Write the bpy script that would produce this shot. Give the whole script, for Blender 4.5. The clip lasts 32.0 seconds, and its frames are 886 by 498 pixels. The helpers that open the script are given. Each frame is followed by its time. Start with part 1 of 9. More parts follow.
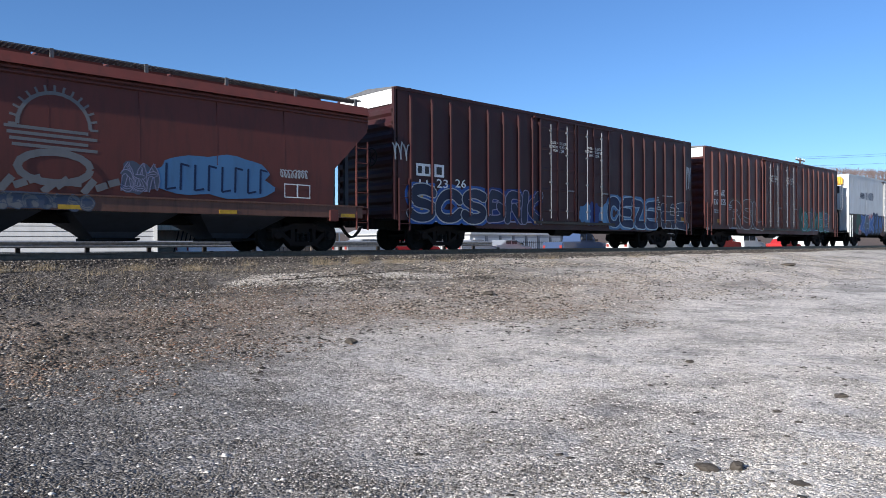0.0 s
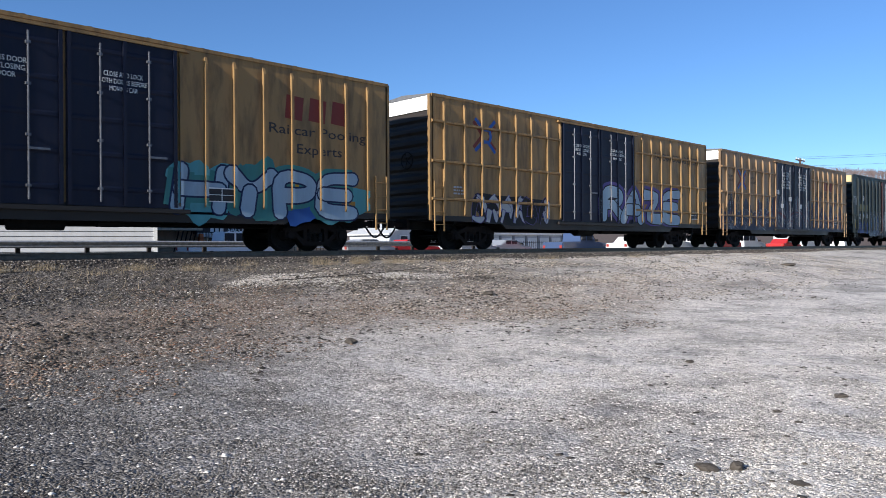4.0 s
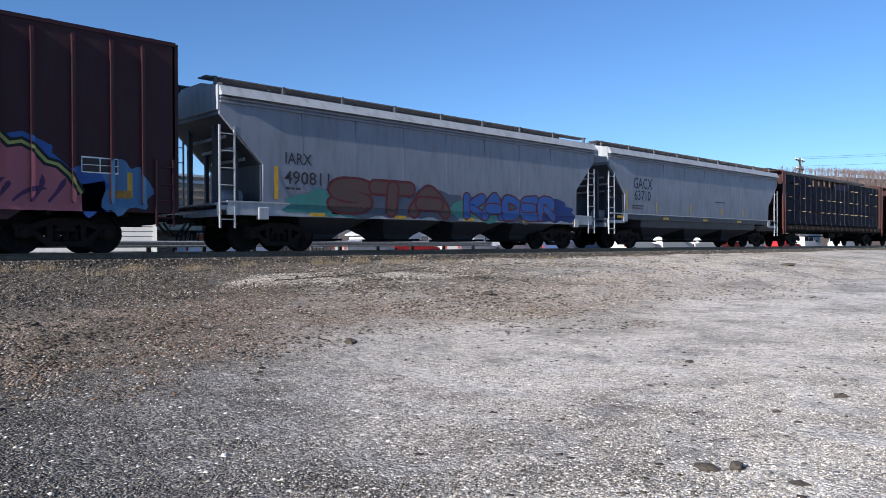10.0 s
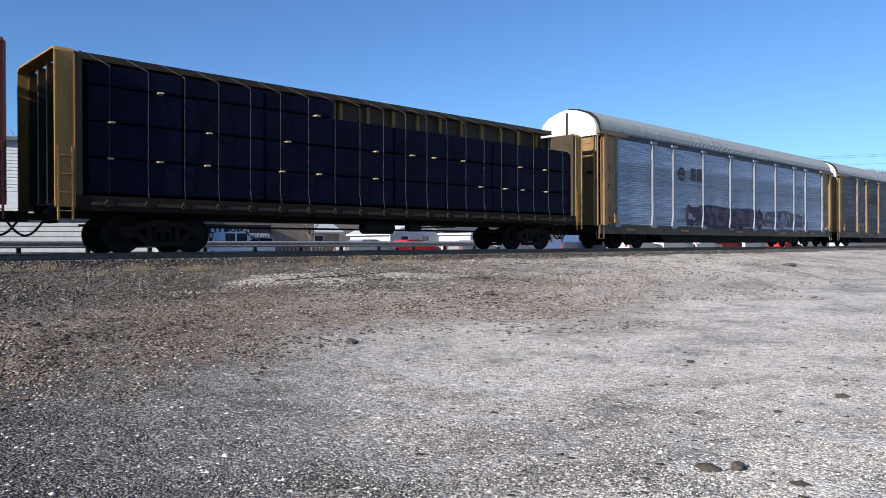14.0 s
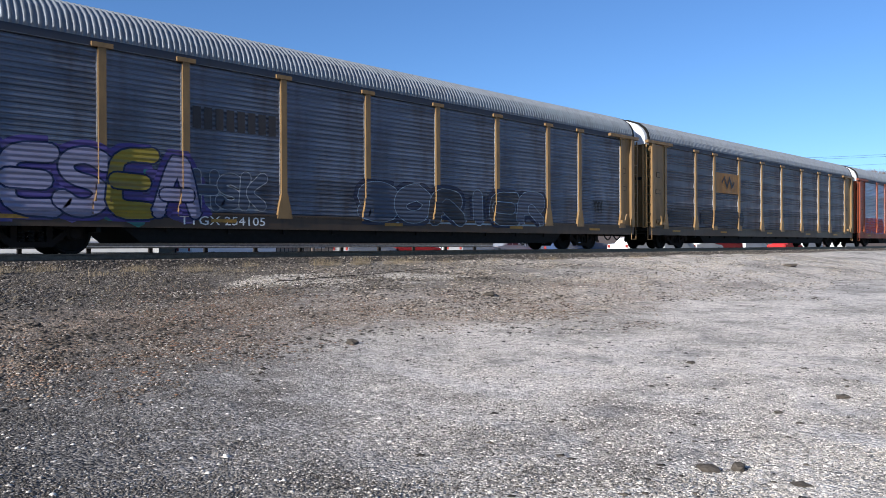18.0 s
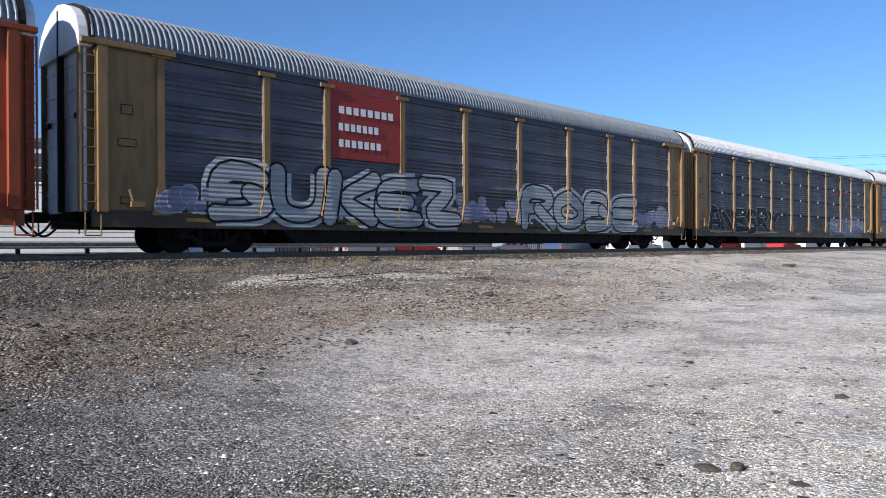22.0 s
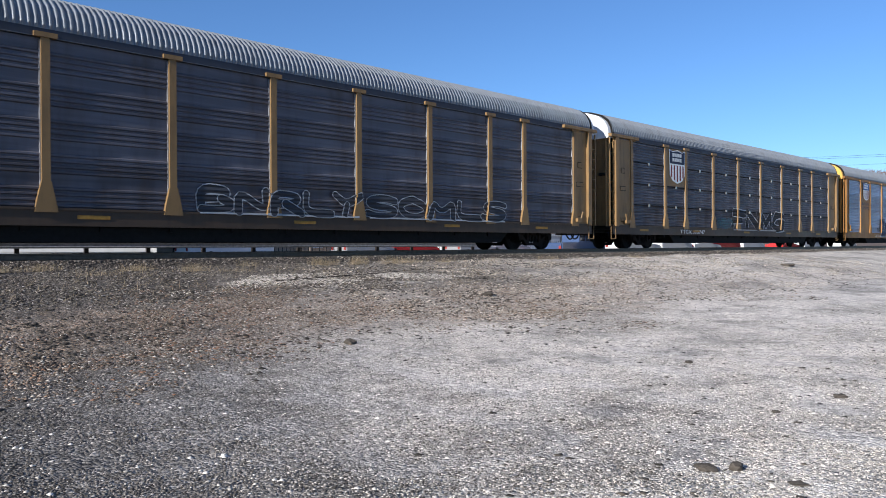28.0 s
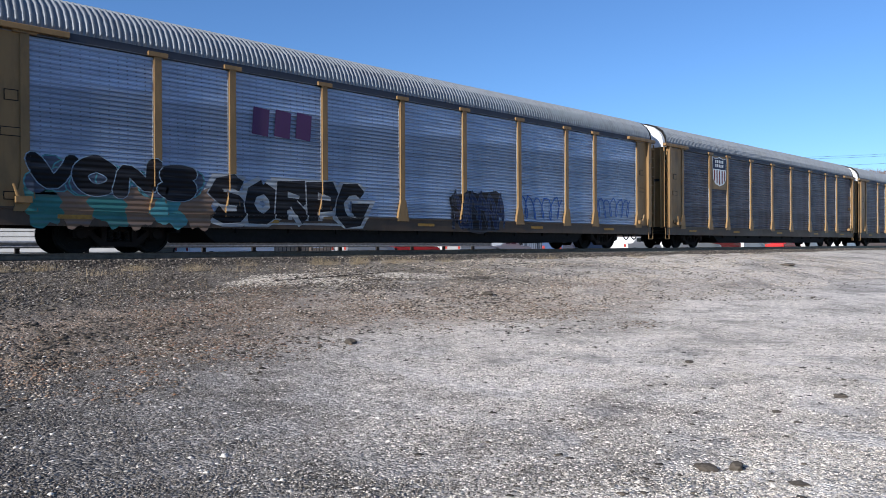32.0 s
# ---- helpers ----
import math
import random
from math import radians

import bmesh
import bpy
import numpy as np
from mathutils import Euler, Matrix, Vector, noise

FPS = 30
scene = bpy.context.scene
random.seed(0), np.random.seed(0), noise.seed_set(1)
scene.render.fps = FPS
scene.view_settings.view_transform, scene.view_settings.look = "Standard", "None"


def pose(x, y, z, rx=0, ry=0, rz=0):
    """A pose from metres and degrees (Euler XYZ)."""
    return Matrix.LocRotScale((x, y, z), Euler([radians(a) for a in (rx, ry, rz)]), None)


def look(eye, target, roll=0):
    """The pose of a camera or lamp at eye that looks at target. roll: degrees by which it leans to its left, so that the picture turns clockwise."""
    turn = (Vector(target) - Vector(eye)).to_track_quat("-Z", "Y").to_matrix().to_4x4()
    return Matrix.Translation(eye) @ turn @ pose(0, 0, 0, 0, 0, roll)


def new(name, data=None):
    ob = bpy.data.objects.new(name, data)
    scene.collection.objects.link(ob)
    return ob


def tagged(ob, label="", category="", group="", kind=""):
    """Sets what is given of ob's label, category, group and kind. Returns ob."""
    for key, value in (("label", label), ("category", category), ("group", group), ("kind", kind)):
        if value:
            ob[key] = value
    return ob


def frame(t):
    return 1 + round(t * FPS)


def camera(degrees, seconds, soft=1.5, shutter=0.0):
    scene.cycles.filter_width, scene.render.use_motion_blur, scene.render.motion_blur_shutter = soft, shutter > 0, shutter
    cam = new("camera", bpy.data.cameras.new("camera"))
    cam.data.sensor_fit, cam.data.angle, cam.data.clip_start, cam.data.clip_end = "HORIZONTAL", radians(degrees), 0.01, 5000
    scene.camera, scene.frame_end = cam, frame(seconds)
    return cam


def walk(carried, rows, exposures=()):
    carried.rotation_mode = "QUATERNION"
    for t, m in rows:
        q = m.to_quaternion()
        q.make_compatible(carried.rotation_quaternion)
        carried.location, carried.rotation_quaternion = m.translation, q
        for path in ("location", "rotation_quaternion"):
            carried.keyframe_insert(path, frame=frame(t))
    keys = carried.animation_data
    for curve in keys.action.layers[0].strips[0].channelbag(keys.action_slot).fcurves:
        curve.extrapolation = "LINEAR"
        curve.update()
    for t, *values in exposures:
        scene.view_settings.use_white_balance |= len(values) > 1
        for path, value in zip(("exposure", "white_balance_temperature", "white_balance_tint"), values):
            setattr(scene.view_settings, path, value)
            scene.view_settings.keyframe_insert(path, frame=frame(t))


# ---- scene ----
# ---------- camera and its path (metres; x runs along the track, y across it) ----------
YAW = 46.06      # angle between the line of sight and the track
EYE = (0.0, 0.0, 1.5)


def aim(dx, dy):
    """Pose of the camera with a small sway: degrees to its left and up."""
    yaw, pitch = radians(YAW + dx), radians(-0.22 + dy)
    way = Vector((math.cos(yaw) * math.cos(pitch), math.sin(yaw) * math.cos(pitch), math.sin(pitch)))
    return look(EYE, Vector(EYE) + way, -0.27)


cam = camera(61.9, 32.0, soft=0.75, shutter=0.03)
walk(cam, [(0.0, aim(0, 0)), (0.6, aim(0, 0)), (1.2, aim(-0.04, 0)), (2.6, aim(-0.04, 0)), (3.2, aim(0, 0)),
           (8.5, aim(0, 0)), (9.5, aim(-0.03, 0)), (11.0, aim(-0.03, 0)), (12.0, aim(0, 0.02)), (13.2, aim(0, 0)),
           (13.6, aim(0.05, 0)), (14.5, aim(0.04, 0.03)), (17.0, aim(0.08, 0.06)), (19.0, aim(0.09, 0.06)),
           (21.4, aim(0.09, 0.06)), (22.0, aim(0, 0.06)), (25.5, aim(-0.01, 0.06)), (27.5, aim(-0.06, 0.04)),
           (30.5, aim(-0.05, 0.02)), (32.0, aim(-0.04, 0.02))],
     exposures=[(0.0, 0.66, 6350, 10), (32.0, 0.66, 6350, 10)])

# ---------- light: clear winter sky, low sun raking along the train ----------
SUN_AZ, SUN_EL = 184.0, 22.5          # degrees from the +x axis, degrees above the ground
world = bpy.data.worlds.new("sky")
scene.world = world
world.use_nodes = True
wn = world.node_tree
wn.nodes.clear()
sky = wn.nodes.new("ShaderNodeTexSky")
sky.sky_type, sky.sun_disc = "NISHITA", False
sky.sun_elevation, sky.sun_rotation = radians(SUN_EL), radians(90.0 - SUN_AZ)
sky.altitude, sky.air_density, sky.dust_density, sky.ozone_density = 150.0, 0.97, 0.0, 4.5
bg = wn.nodes.new("ShaderNodeBackground")
bg.inputs["Strength"].default_value = 0.078
wo = wn.nodes.new("ShaderNodeOutputWorld")
deep = wn.nodes.new("ShaderNodeMix")          # deep blue of a dry winter sky
deep.data_type, deep.blend_type = "RGBA", "MULTIPLY"
deep.inputs[0].default_value, deep.inputs[7].default_value = 1.0, (0.81, 0.99, 1.2, 1.0)
wn.links.new(sky.outputs[0], deep.inputs[6])
wn.links.new(deep.outputs[2], bg.inputs[0])
wn.links.new(bg.outputs[0], wo.inputs[0])
sun = new("sun", bpy.data.lights.new("sun", "SUN"))
sun.data.energy, sun.data.angle, sun.data.color = 5.0, radians(0.53), (1.0, 0.95, 0.87)
sun_way = Vector((math.cos(radians(SUN_AZ)) * math.cos(radians(SUN_EL)),
                  math.sin(radians(SUN_AZ)) * math.cos(radians(SUN_EL)), math.sin(radians(SUN_EL))))
sun.matrix_world = look(sun_way * 60, (0, 0, 0))

# ---------- materials ----------


class Nodes:
    """A short way to write a node material."""

    def __init__(self, name):
        self.mat = bpy.data.materials.new(name)
        self.mat.use_nodes = True
        self.tree = self.mat.node_tree
        self.tree.nodes.clear()
        self.out = self.add("ShaderNodeOutputMaterial")
        self.bsdf = self.add("ShaderNodeBsdfPrincipled")
        self.link(self.bsdf.outputs[0], self.out.inputs[0])

    def add(self, kind):
        return self.tree.nodes.new(kind)

    def link(self, a, b):
        self.tree.links.new(a, b)

    def coords(self, scale=(1, 1, 1), generated="Object"):
        tc, mp = self.add("ShaderNodeTexCoord"), self.add("ShaderNodeMapping")
        mp.inputs["Scale"].default_value = scale
        self.link(tc.outputs[generated], mp.inputs["Vector"])
        return mp.outputs[0]

    def noise(self, vec, scale, detail=4.0, rough=0.6):
        n = self.add("ShaderNodeTexNoise")
        n.inputs["Scale"].default_value, n.inputs["Detail"].default_value, n.inputs["Roughness"].default_value = scale, detail, rough
        self.link(vec, n.inputs["Vector"])
        return n.outputs[0]

    def ramp(self, fac, stops):
        r = self.add("ShaderNodeValToRGB")
        while len(r.color_ramp.elements) < len(stops):
            r.color_ramp.elements.new(0.5)
        for e, (p, c) in zip(r.color_ramp.elements, stops):
            e.position = p
            e.color = (c, c, c, 1) if isinstance(c, (int, float)) else (*c, 1)
        self.link(fac, r.inputs[0])
        return r.outputs[0]

    def mix(self, fac, a, b, how="MIX"):
        m = self.add("ShaderNodeMix")
        m.data_type, m.blend_type = "RGBA", how
        for value, slot in ((fac, 0), (a, 6), (b, 7)):
            if isinstance(value, (int, float)):
                m.inputs[slot].default_value = value
            elif isinstance(value, tuple):
                m.inputs[slot].default_value = (*value, 1)
            else:
                self.link(value, m.inputs[slot])
        return m.outputs[2]

    def bump(self, height, strength, distance):
        b = self.add("ShaderNodeBump")
        b.inputs["Strength"].default_value, b.inputs["Distance"].default_value = strength, distance
        self.link(height, b.inputs["Height"])
        self.link(b.outputs[0], self.bsdf.inputs["Normal"])

    def done(self, color, rough=0.6, metal=0.0, spec=0.5):
        for value, slot in ((color, "Base Color"), (rough, "Roughness")):
            if isinstance(value, (int, float)):
                self.bsdf.inputs[slot].default_value = value
            elif isinstance(value, tuple):
                self.bsdf.inputs[slot].default_value = (*value, 1)
            else:
                self.link(value, self.bsdf.inputs[slot])
        self.bsdf.inputs["Metallic"].default_value = metal
        self.bsdf.inputs["Specular IOR Level"].default_value = spec
        return self.mat


def paint(name, rgb, rough=0.48, metal=0.0, dirt=0.5, grime=(0.035, 0.028, 0.024), bump=0.15):
    """Weathered paint on steel: faded patches, dirt running down in streaks, fine relief."""
    k = Nodes(name)
    o = k.coords()
    streaks = k.noise(k.coords((2.6, 2.6, 0.5)), 1.5, 6.0, 0.62)
    patches = k.noise(o, 0.7, 6.0, 0.6)
    grain = k.noise(o, 34.0, 3.0, 0.7)
    faded = tuple(min(1.0, c * 0.92 + 0.005) for c in rgb)
    c = k.mix(k.ramp(patches, ((0.38, 0.0), (0.66, 0.75))), rgb, faded)
    c = k.mix(k.ramp(streaks, ((0.46, 0.0), (0.74, dirt))), c, grime)
    c = k.mix(k.ramp(grain, ((0.55, 0.0), (0.8, dirt * 0.45))), c, grime)
    k.bump(grain, bump, 0.004)
    return k.done(c, k.ramp(patches, ((0.3, rough - 0.08), (0.7, min(1.0, rough + 0.14)))), metal, 0.2)


def plain(name, rgb, rough=0.6, metal=0.0, vary=0.25, scale=9.0):
    """A smaller surface with light mottling."""
    k = Nodes(name)
    n = k.noise(k.coords(), scale, 4.0, 0.6)
    dark = tuple(c * (1 - vary) for c in rgb)
    light = tuple(min(1.0, c * (1 + vary)) for c in rgb)
    k.bump(n, 0.1, 0.003)
    return k.done(k.ramp(n, ((0.3, dark), (0.7, light))), rough, metal, 0.3)


MAT = {}


def mat_paint(key, rgb, **kw):
    if key not in MAT:
        MAT[key] = paint(key, rgb, **kw)
    return MAT[key]


def mat_plain(key, rgb, **kw):
    if key not in MAT:
        MAT[key] = plain(key, rgb, **kw)
    return MAT[key]


def slotted(name, rgb):
    """Galvanised siding with rows of small punched slots."""
    k = Nodes(name)
    o = k.coords()
    sep = k.add("ShaderNodeSeparateXYZ")
    k.link(o, sep.inputs[0])

    def wave(sock, pitch, width):
        m = k.add("ShaderNodeMath")
        m.operation, m.inputs[1].default_value = "MULTIPLY", 1.0 / pitch
        k.link(sock, m.inputs[0])
        f = k.add("ShaderNodeMath")
        f.operation = "FRACT"
        k.link(m.outputs[0], f.inputs[0])
        c = k.add("ShaderNodeMath")
        c.operation, c.inputs[1].default_value = "LESS_THAN", width
        k.link(f.outputs[0], c.inputs[0])
        return c.outputs[0]

    m = k.add("ShaderNodeMath")
    m.operation = "MULTIPLY"
    k.link(wave(sep.outputs[0], 0.21, 0.16), m.inputs[0])
    k.link(wave(sep.outputs[2], 0.1, 0.3), m.inputs[1])
    patches = k.noise(o, 0.9, 5.0, 0.6)
    bands = k.noise(k.coords((0.12, 1, 1.6)), 1.4, 3.0, 0.5)
    c = k.mix(k.ramp(patches, ((0.35, 0.0), (0.7, 1.0))), rgb, tuple(x * 0.72 for x in rgb))
    c = k.mix(k.ramp(bands, ((0.5, 0.0), (0.62, 0.6))), c, tuple(min(1, x * 1.3) for x in rgb))
    c = k.mix(k.ramp(k.noise(k.coords((0.04, 1, 1.0)), 2.1, 3.0, 0.5), ((0.4, 0.75), (0.55, 0.0))), c, tuple(x * 0.5 for x in rgb))
    slots = k.add("ShaderNodeMath")
    slots.operation = "MULTIPLY"
    k.link(m.outputs[0], slots.inputs[0])
    k.link(k.ramp(k.noise(k.coords((1.3, 1, 0.5)), 1.7, 3.0, 0.5), ((0.4, 0.15), (0.65, 0.8))), slots.inputs[1])
    c = k.mix(slots.outputs[0], c, (0.075, 0.08, 0.1))
    return k.done(c, 0.42, 0.3)


def siding_paint(name, rgb, metal=0.25, warm=(0.06, 0.045, 0.04)):
    """Weathered galvanised siding: tone changes from sheet row to sheet row, brown film low down in streaks."""
    k = Nodes(name)
    o = k.coords()
    rows = k.noise(k.coords((0.05, 1, 1.5)), 2.6, 4.0, 0.55)
    film = k.noise(k.coords((1.4, 1, 0.35)), 1.1, 5.0, 0.6)
    grain = k.noise(o, 40.0, 3.0, 0.7)
    c = k.mix(k.ramp(rows, ((0.36, 0.0), (0.64, 1.0))), tuple(v * 0.72 for v in rgb), tuple(min(1.0, v * 1.25) for v in rgb))
    c = k.mix(k.ramp(film, ((0.45, 0.0), (0.72, 0.65))), c, warm)
    c = k.mix(k.ramp(grain, ((0.55, 0.0), (0.8, 0.25))), c, warm)
    k.bump(grain, 0.12, 0.004)
    return k.done(c, k.ramp(film, ((0.3, 0.42), (0.7, 0.62))), metal, 0.3)


LOCKROD = plain("dull_lock_rod", (0.13, 0.135, 0.15), 0.5, 0.4)
STEEL = plain("bare_steel", (0.32, 0.31, 0.3), 0.35, 0.9)
RAILTOP = plain("rail_steel", (0.14, 0.11, 0.09), 0.5, 0.7)
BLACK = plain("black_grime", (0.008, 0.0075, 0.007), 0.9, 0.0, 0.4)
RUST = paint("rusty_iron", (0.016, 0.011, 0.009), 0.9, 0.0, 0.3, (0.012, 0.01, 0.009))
RUBBER = plain("black_rubber", (0.02, 0.02, 0.02), 0.7)
GRATE = plain("galvanised_grating", (0.12, 0.12, 0.125), 0.6, 0.5)
WHITE = mat_paint("white_paint", (0.8, 0.8, 0.78), dirt=0.3)
LETTER_W = mat_plain("white_lettering", (0.72, 0.72, 0.7), vary=0.15)
LETTER_D = mat_plain("dark_lettering", (0.035, 0.03, 0.03), vary=0.2)
LETTER_N = mat_plain("navy_lettering", (0.01, 0.017, 0.045), vary=0.2)
DULLTAPE = mat_plain("dull_reflector", (0.3, 0.16, 0.03), vary=0.3)
YELLOW_TAPE = mat_plain("yellow_reflector", (0.5, 0.29, 0.03), vary=0.2)

# ---------- mesh helpers ----------


def box(bm, x0, x1, y0, y1, z0, z1):
    v = [bm.verts.new((x, y, z)) for x in (x0, x1) for y in (y0, y1) for z in (z0, z1)]
    for f in ((0, 1, 3, 2), (4, 6, 7, 5), (0, 4, 5, 1), (2, 3, 7, 6), (0, 2, 6, 4), (1, 5, 7, 3)):
        bm.faces.new([v[i] for i in f])
    return v


def bev(bm, width=0.01, segs=1):
    bmesh.ops.bevel(bm, geom=bm.edges[:], offset=width, segments=segs, affect="EDGES", clamp_overlap=True)
    return bm


def prism(bm, pts, axis, a, b):
    """A polygon of two coordinates pulled along an axis from a to b."""
    put = {"x": lambda p, t: (t, p[0], p[1]), "y": lambda p, t: (p[0], t, p[1]), "z": lambda p, t: (p[0], p[1], t)}[axis]
    lo, hi = [bm.verts.new(put(p, a)) for p in pts], [bm.verts.new(put(p, b)) for p in pts]
    n = len(pts)
    bm.faces.new(lo)
    bm.faces.new(hi[::-1])
    for i in range(n):
        bm.faces.new((lo[i], hi[i], hi[(i + 1) % n], lo[(i + 1) % n]))
    return lo + hi


def stack(bm, levels):
    """Rectangles (z, x0, x1, y0, y1) joined from level to level."""
    rings = [[bm.verts.new(p) for p in ((x0, y0, z), (x1, y0, z), (x1, y1, z), (x0, y1, z))] for z, x0, x1, y0, y1 in levels]
    bm.faces.new(rings[0][::-1])
    bm.faces.new(rings[-1])
    for r, s in zip(rings, rings[1:]):
        for i in range(4):
            bm.faces.new((r[i], r[(i + 1) % 4], s[(i + 1) % 4], s[i]))


def tube(bm, p0, p1, r, n=8, r1=None):
    p0, p1 = Vector(p0), Vector(p1)
    w = (p1 - p0).normalized()
    u = w.orthogonal().normalized()
    v = w.cross(u)
    r1 = r if r1 is None else r1
    lo = [bm.verts.new(p0 + r * (math.cos(2 * math.pi * i / n) * u + math.sin(2 * math.pi * i / n) * v)) for i in range(n)]
    hi = [bm.verts.new(p1 + r1 * (math.cos(2 * math.pi * i / n) * u + math.sin(2 * math.pi * i / n) * v)) for i in range(n)]
    bm.faces.new(lo[::-1])
    bm.faces.new(hi)
    for i in range(n):
        bm.faces.new((lo[i], lo[(i + 1) % n], hi[(i + 1) % n], hi[i]))


def lathe(bm, profile, axis_y0=0.0, n=24, cx=0.0, cz=0.0):
    """A profile of (y, radius) turned about a line along y."""
    rings = [[bm.verts.new((cx + r * math.cos(2 * math.pi * i / n), axis_y0 + y, cz + r * math.sin(2 * math.pi * i / n))) for i in range(n)]
             for y, r in profile]
    for a, b in zip(rings, rings[1:]):
        for i in range(n):
            bm.faces.new((a[i], a[(i + 1) % n], b[(i + 1) % n], b[i]))
    bm.faces.new(rings[0][::-1])
    bm.faces.new(rings[-1])


def mesh_of(bm, name, material):
    bmesh.ops.recalc_face_normals(bm, faces=bm.faces[:])
    me = bpy.data.meshes.new(name)
    bm.to_mesh(me)
    bm.free()
    me.materials.append(material)
    return me


def piece(name, me, parent=None, label="", at=None):
    ob = new(name, me)
    ob.parent = parent
    if at is not None:
        ob.matrix_basis = at
    if label:
        tagged(ob, label)
    return ob


def part(name, bm, material, parent, label=""):
    """Links a bmesh as one mesh object under a thing or under a part."""
    return piece(name, mesh_of(bm, name, material), parent, label)


def boxes(*rows):
    bm = bmesh.new()
    for r in rows:
        box(bm, *r)
    return bm


def smooth(ob, angle=40):
    for p in ob.data.polygons:
        p.use_smooth = True
    ob.data.set_sharp_from_angle(angle=radians(angle))
    return ob


SHARED = {}


def shared(key, make, material):
    """One mesh for alike pieces."""
    if (key, material.name) not in SHARED:
        SHARED[(key, material.name)] = mesh_of(make(), key[0] if isinstance(key, tuple) else key, material)
    return SHARED[(key, material.name)]


def letters(text, size, fat=0.0, shear=0.0, depth=0.0015, spacing=1.0, narrow=1.0):
    """A mesh of lettering with the built-in font, standing upright and facing -y, its left foot at the origin."""
    key = (text, size, fat, shear, depth, spacing, narrow)
    if key not in SHARED:
        cu = bpy.data.curves.new("lettering", "FONT")
        cu.body, cu.size, cu.offset, cu.shear, cu.extrude = text, size, fat, shear, depth
        cu.space_character, cu.resolution_u = spacing, 2
        ob = bpy.data.objects.new("lettering", cu)
        me = bpy.data.meshes.new_from_object(ob)
        bpy.data.objects.remove(ob)
        bpy.data.curves.remove(cu)
        me.transform(Matrix.Rotation(radians(90), 4, "X") @ Matrix.Diagonal((narrow, 1, 1, 1)))
        SHARED[key] = me
    return SHARED[key].copy()
# ---------- the train ----------
# Train numbers are metres along the train; at time t the train has run run(t) metres to -x.
SCALE = 1.04
TRACK_Y = 19.27
RAIL_Z = 1.38
HW = 1.5          # half the width of a car


def run(t):
    q = (t - 16) / 16
    s = 19.554 * t - 0.2445 * 8 * q * q + 0.3093 * 16 * q ** 3 / 3
    hop = 0.62 * min(1.0, max(0.0, (t - 6.05) / 0.4))
    return (s + hop) * SCALE


CARS = []         # (thing, train number of its middle)
WHEELS = {"a": [], "b": []}
CARLEN, FACE, STAKES = {}, {}, {}     # length, painted face and stakes of each car


def wheel_mesh():
    bm = bmesh.new()
    tube(bm, (0, -0.85, 0), (0, 0.85, 0), 0.08, 10)
    for s in (-1, 1):
        prof = [(s * 0.685, 0.49), (s * 0.705, 0.485), (s * 0.715, 0.46), (s * 0.81, 0.452), (s * 0.815, 0.40),
                (s * 0.78, 0.38), (s * 0.765, 0.17), (s * 0.81, 0.13), (s * 0.82, 0.11)]
        lathe(bm, prof, n=28)
    # a casting mark and the cap bolts, so that the turning shows
    for s in (-1, 1):
        for i in range(3):
            a = 2 * math.pi * i / 3
            box(bm, 0.27 * math.cos(a) - 0.03, 0.27 * math.cos(a) + 0.03, s * 0.79 - 0.02, s * 0.79 + 0.02,
                0.27 * math.sin(a) - 0.03, 0.27 * math.sin(a) + 0.03)
    return bm


def side_frame_mesh():
    """Cast three-piece side frame with two windows, as a thick outline."""
    bm = bmesh.new()
    y0, y1 = -0.09, 0.09
    prism(bm, [(-1.12, 0.56), (-1.08, 0.66), (-0.72, 0.66), (-0.34, 0.80), (0.34, 0.80), (0.72, 0.66), (1.08, 0.66), (1.12, 0.56),
               (0.78, 0.50), (0.36, 0.64), (-0.36, 0.64), (-0.78, 0.50)], "y", y0, y1)
    prism(bm, [(-0.80, 0.50), (-0.66, 0.53), (-0.34, 0.27), (0.34, 0.27), (0.66, 0.53), (0.80, 0.50), (0.42, 0.15), (-0.42, 0.15)], "y", y0, y1)
    for s in (-1, 1):
        box(bm, s * 0.36 - 0.06, s * 0.36 + 0.06, y0, y1, 0.24, 0.68)
        box(bm, s * 0.89 - 0.17, s * 0.89 + 0.17, y0 - 0.03, y1 + 0.03, 0.36, 0.60)
    return bm


def spring_mesh():
    """One coil spring as a ringed barrel."""
    bm = bmesh.new()
    n, rings = 8, []
    for k in range(11):
        r, z = (0.085 if k % 2 else 0.062), 0.28 + 0.027 * k
        rings.append([bm.verts.new((r * math.cos(2 * math.pi * i / n), r * math.sin(2 * math.pi * i / n), z)) for i in range(n)])
    for a, b in zip(rings, rings[1:]):
        for i in range(n):
            bm.faces.new((a[i], a[(i + 1) % n], b[(i + 1) % n], b[i]))
    return bm


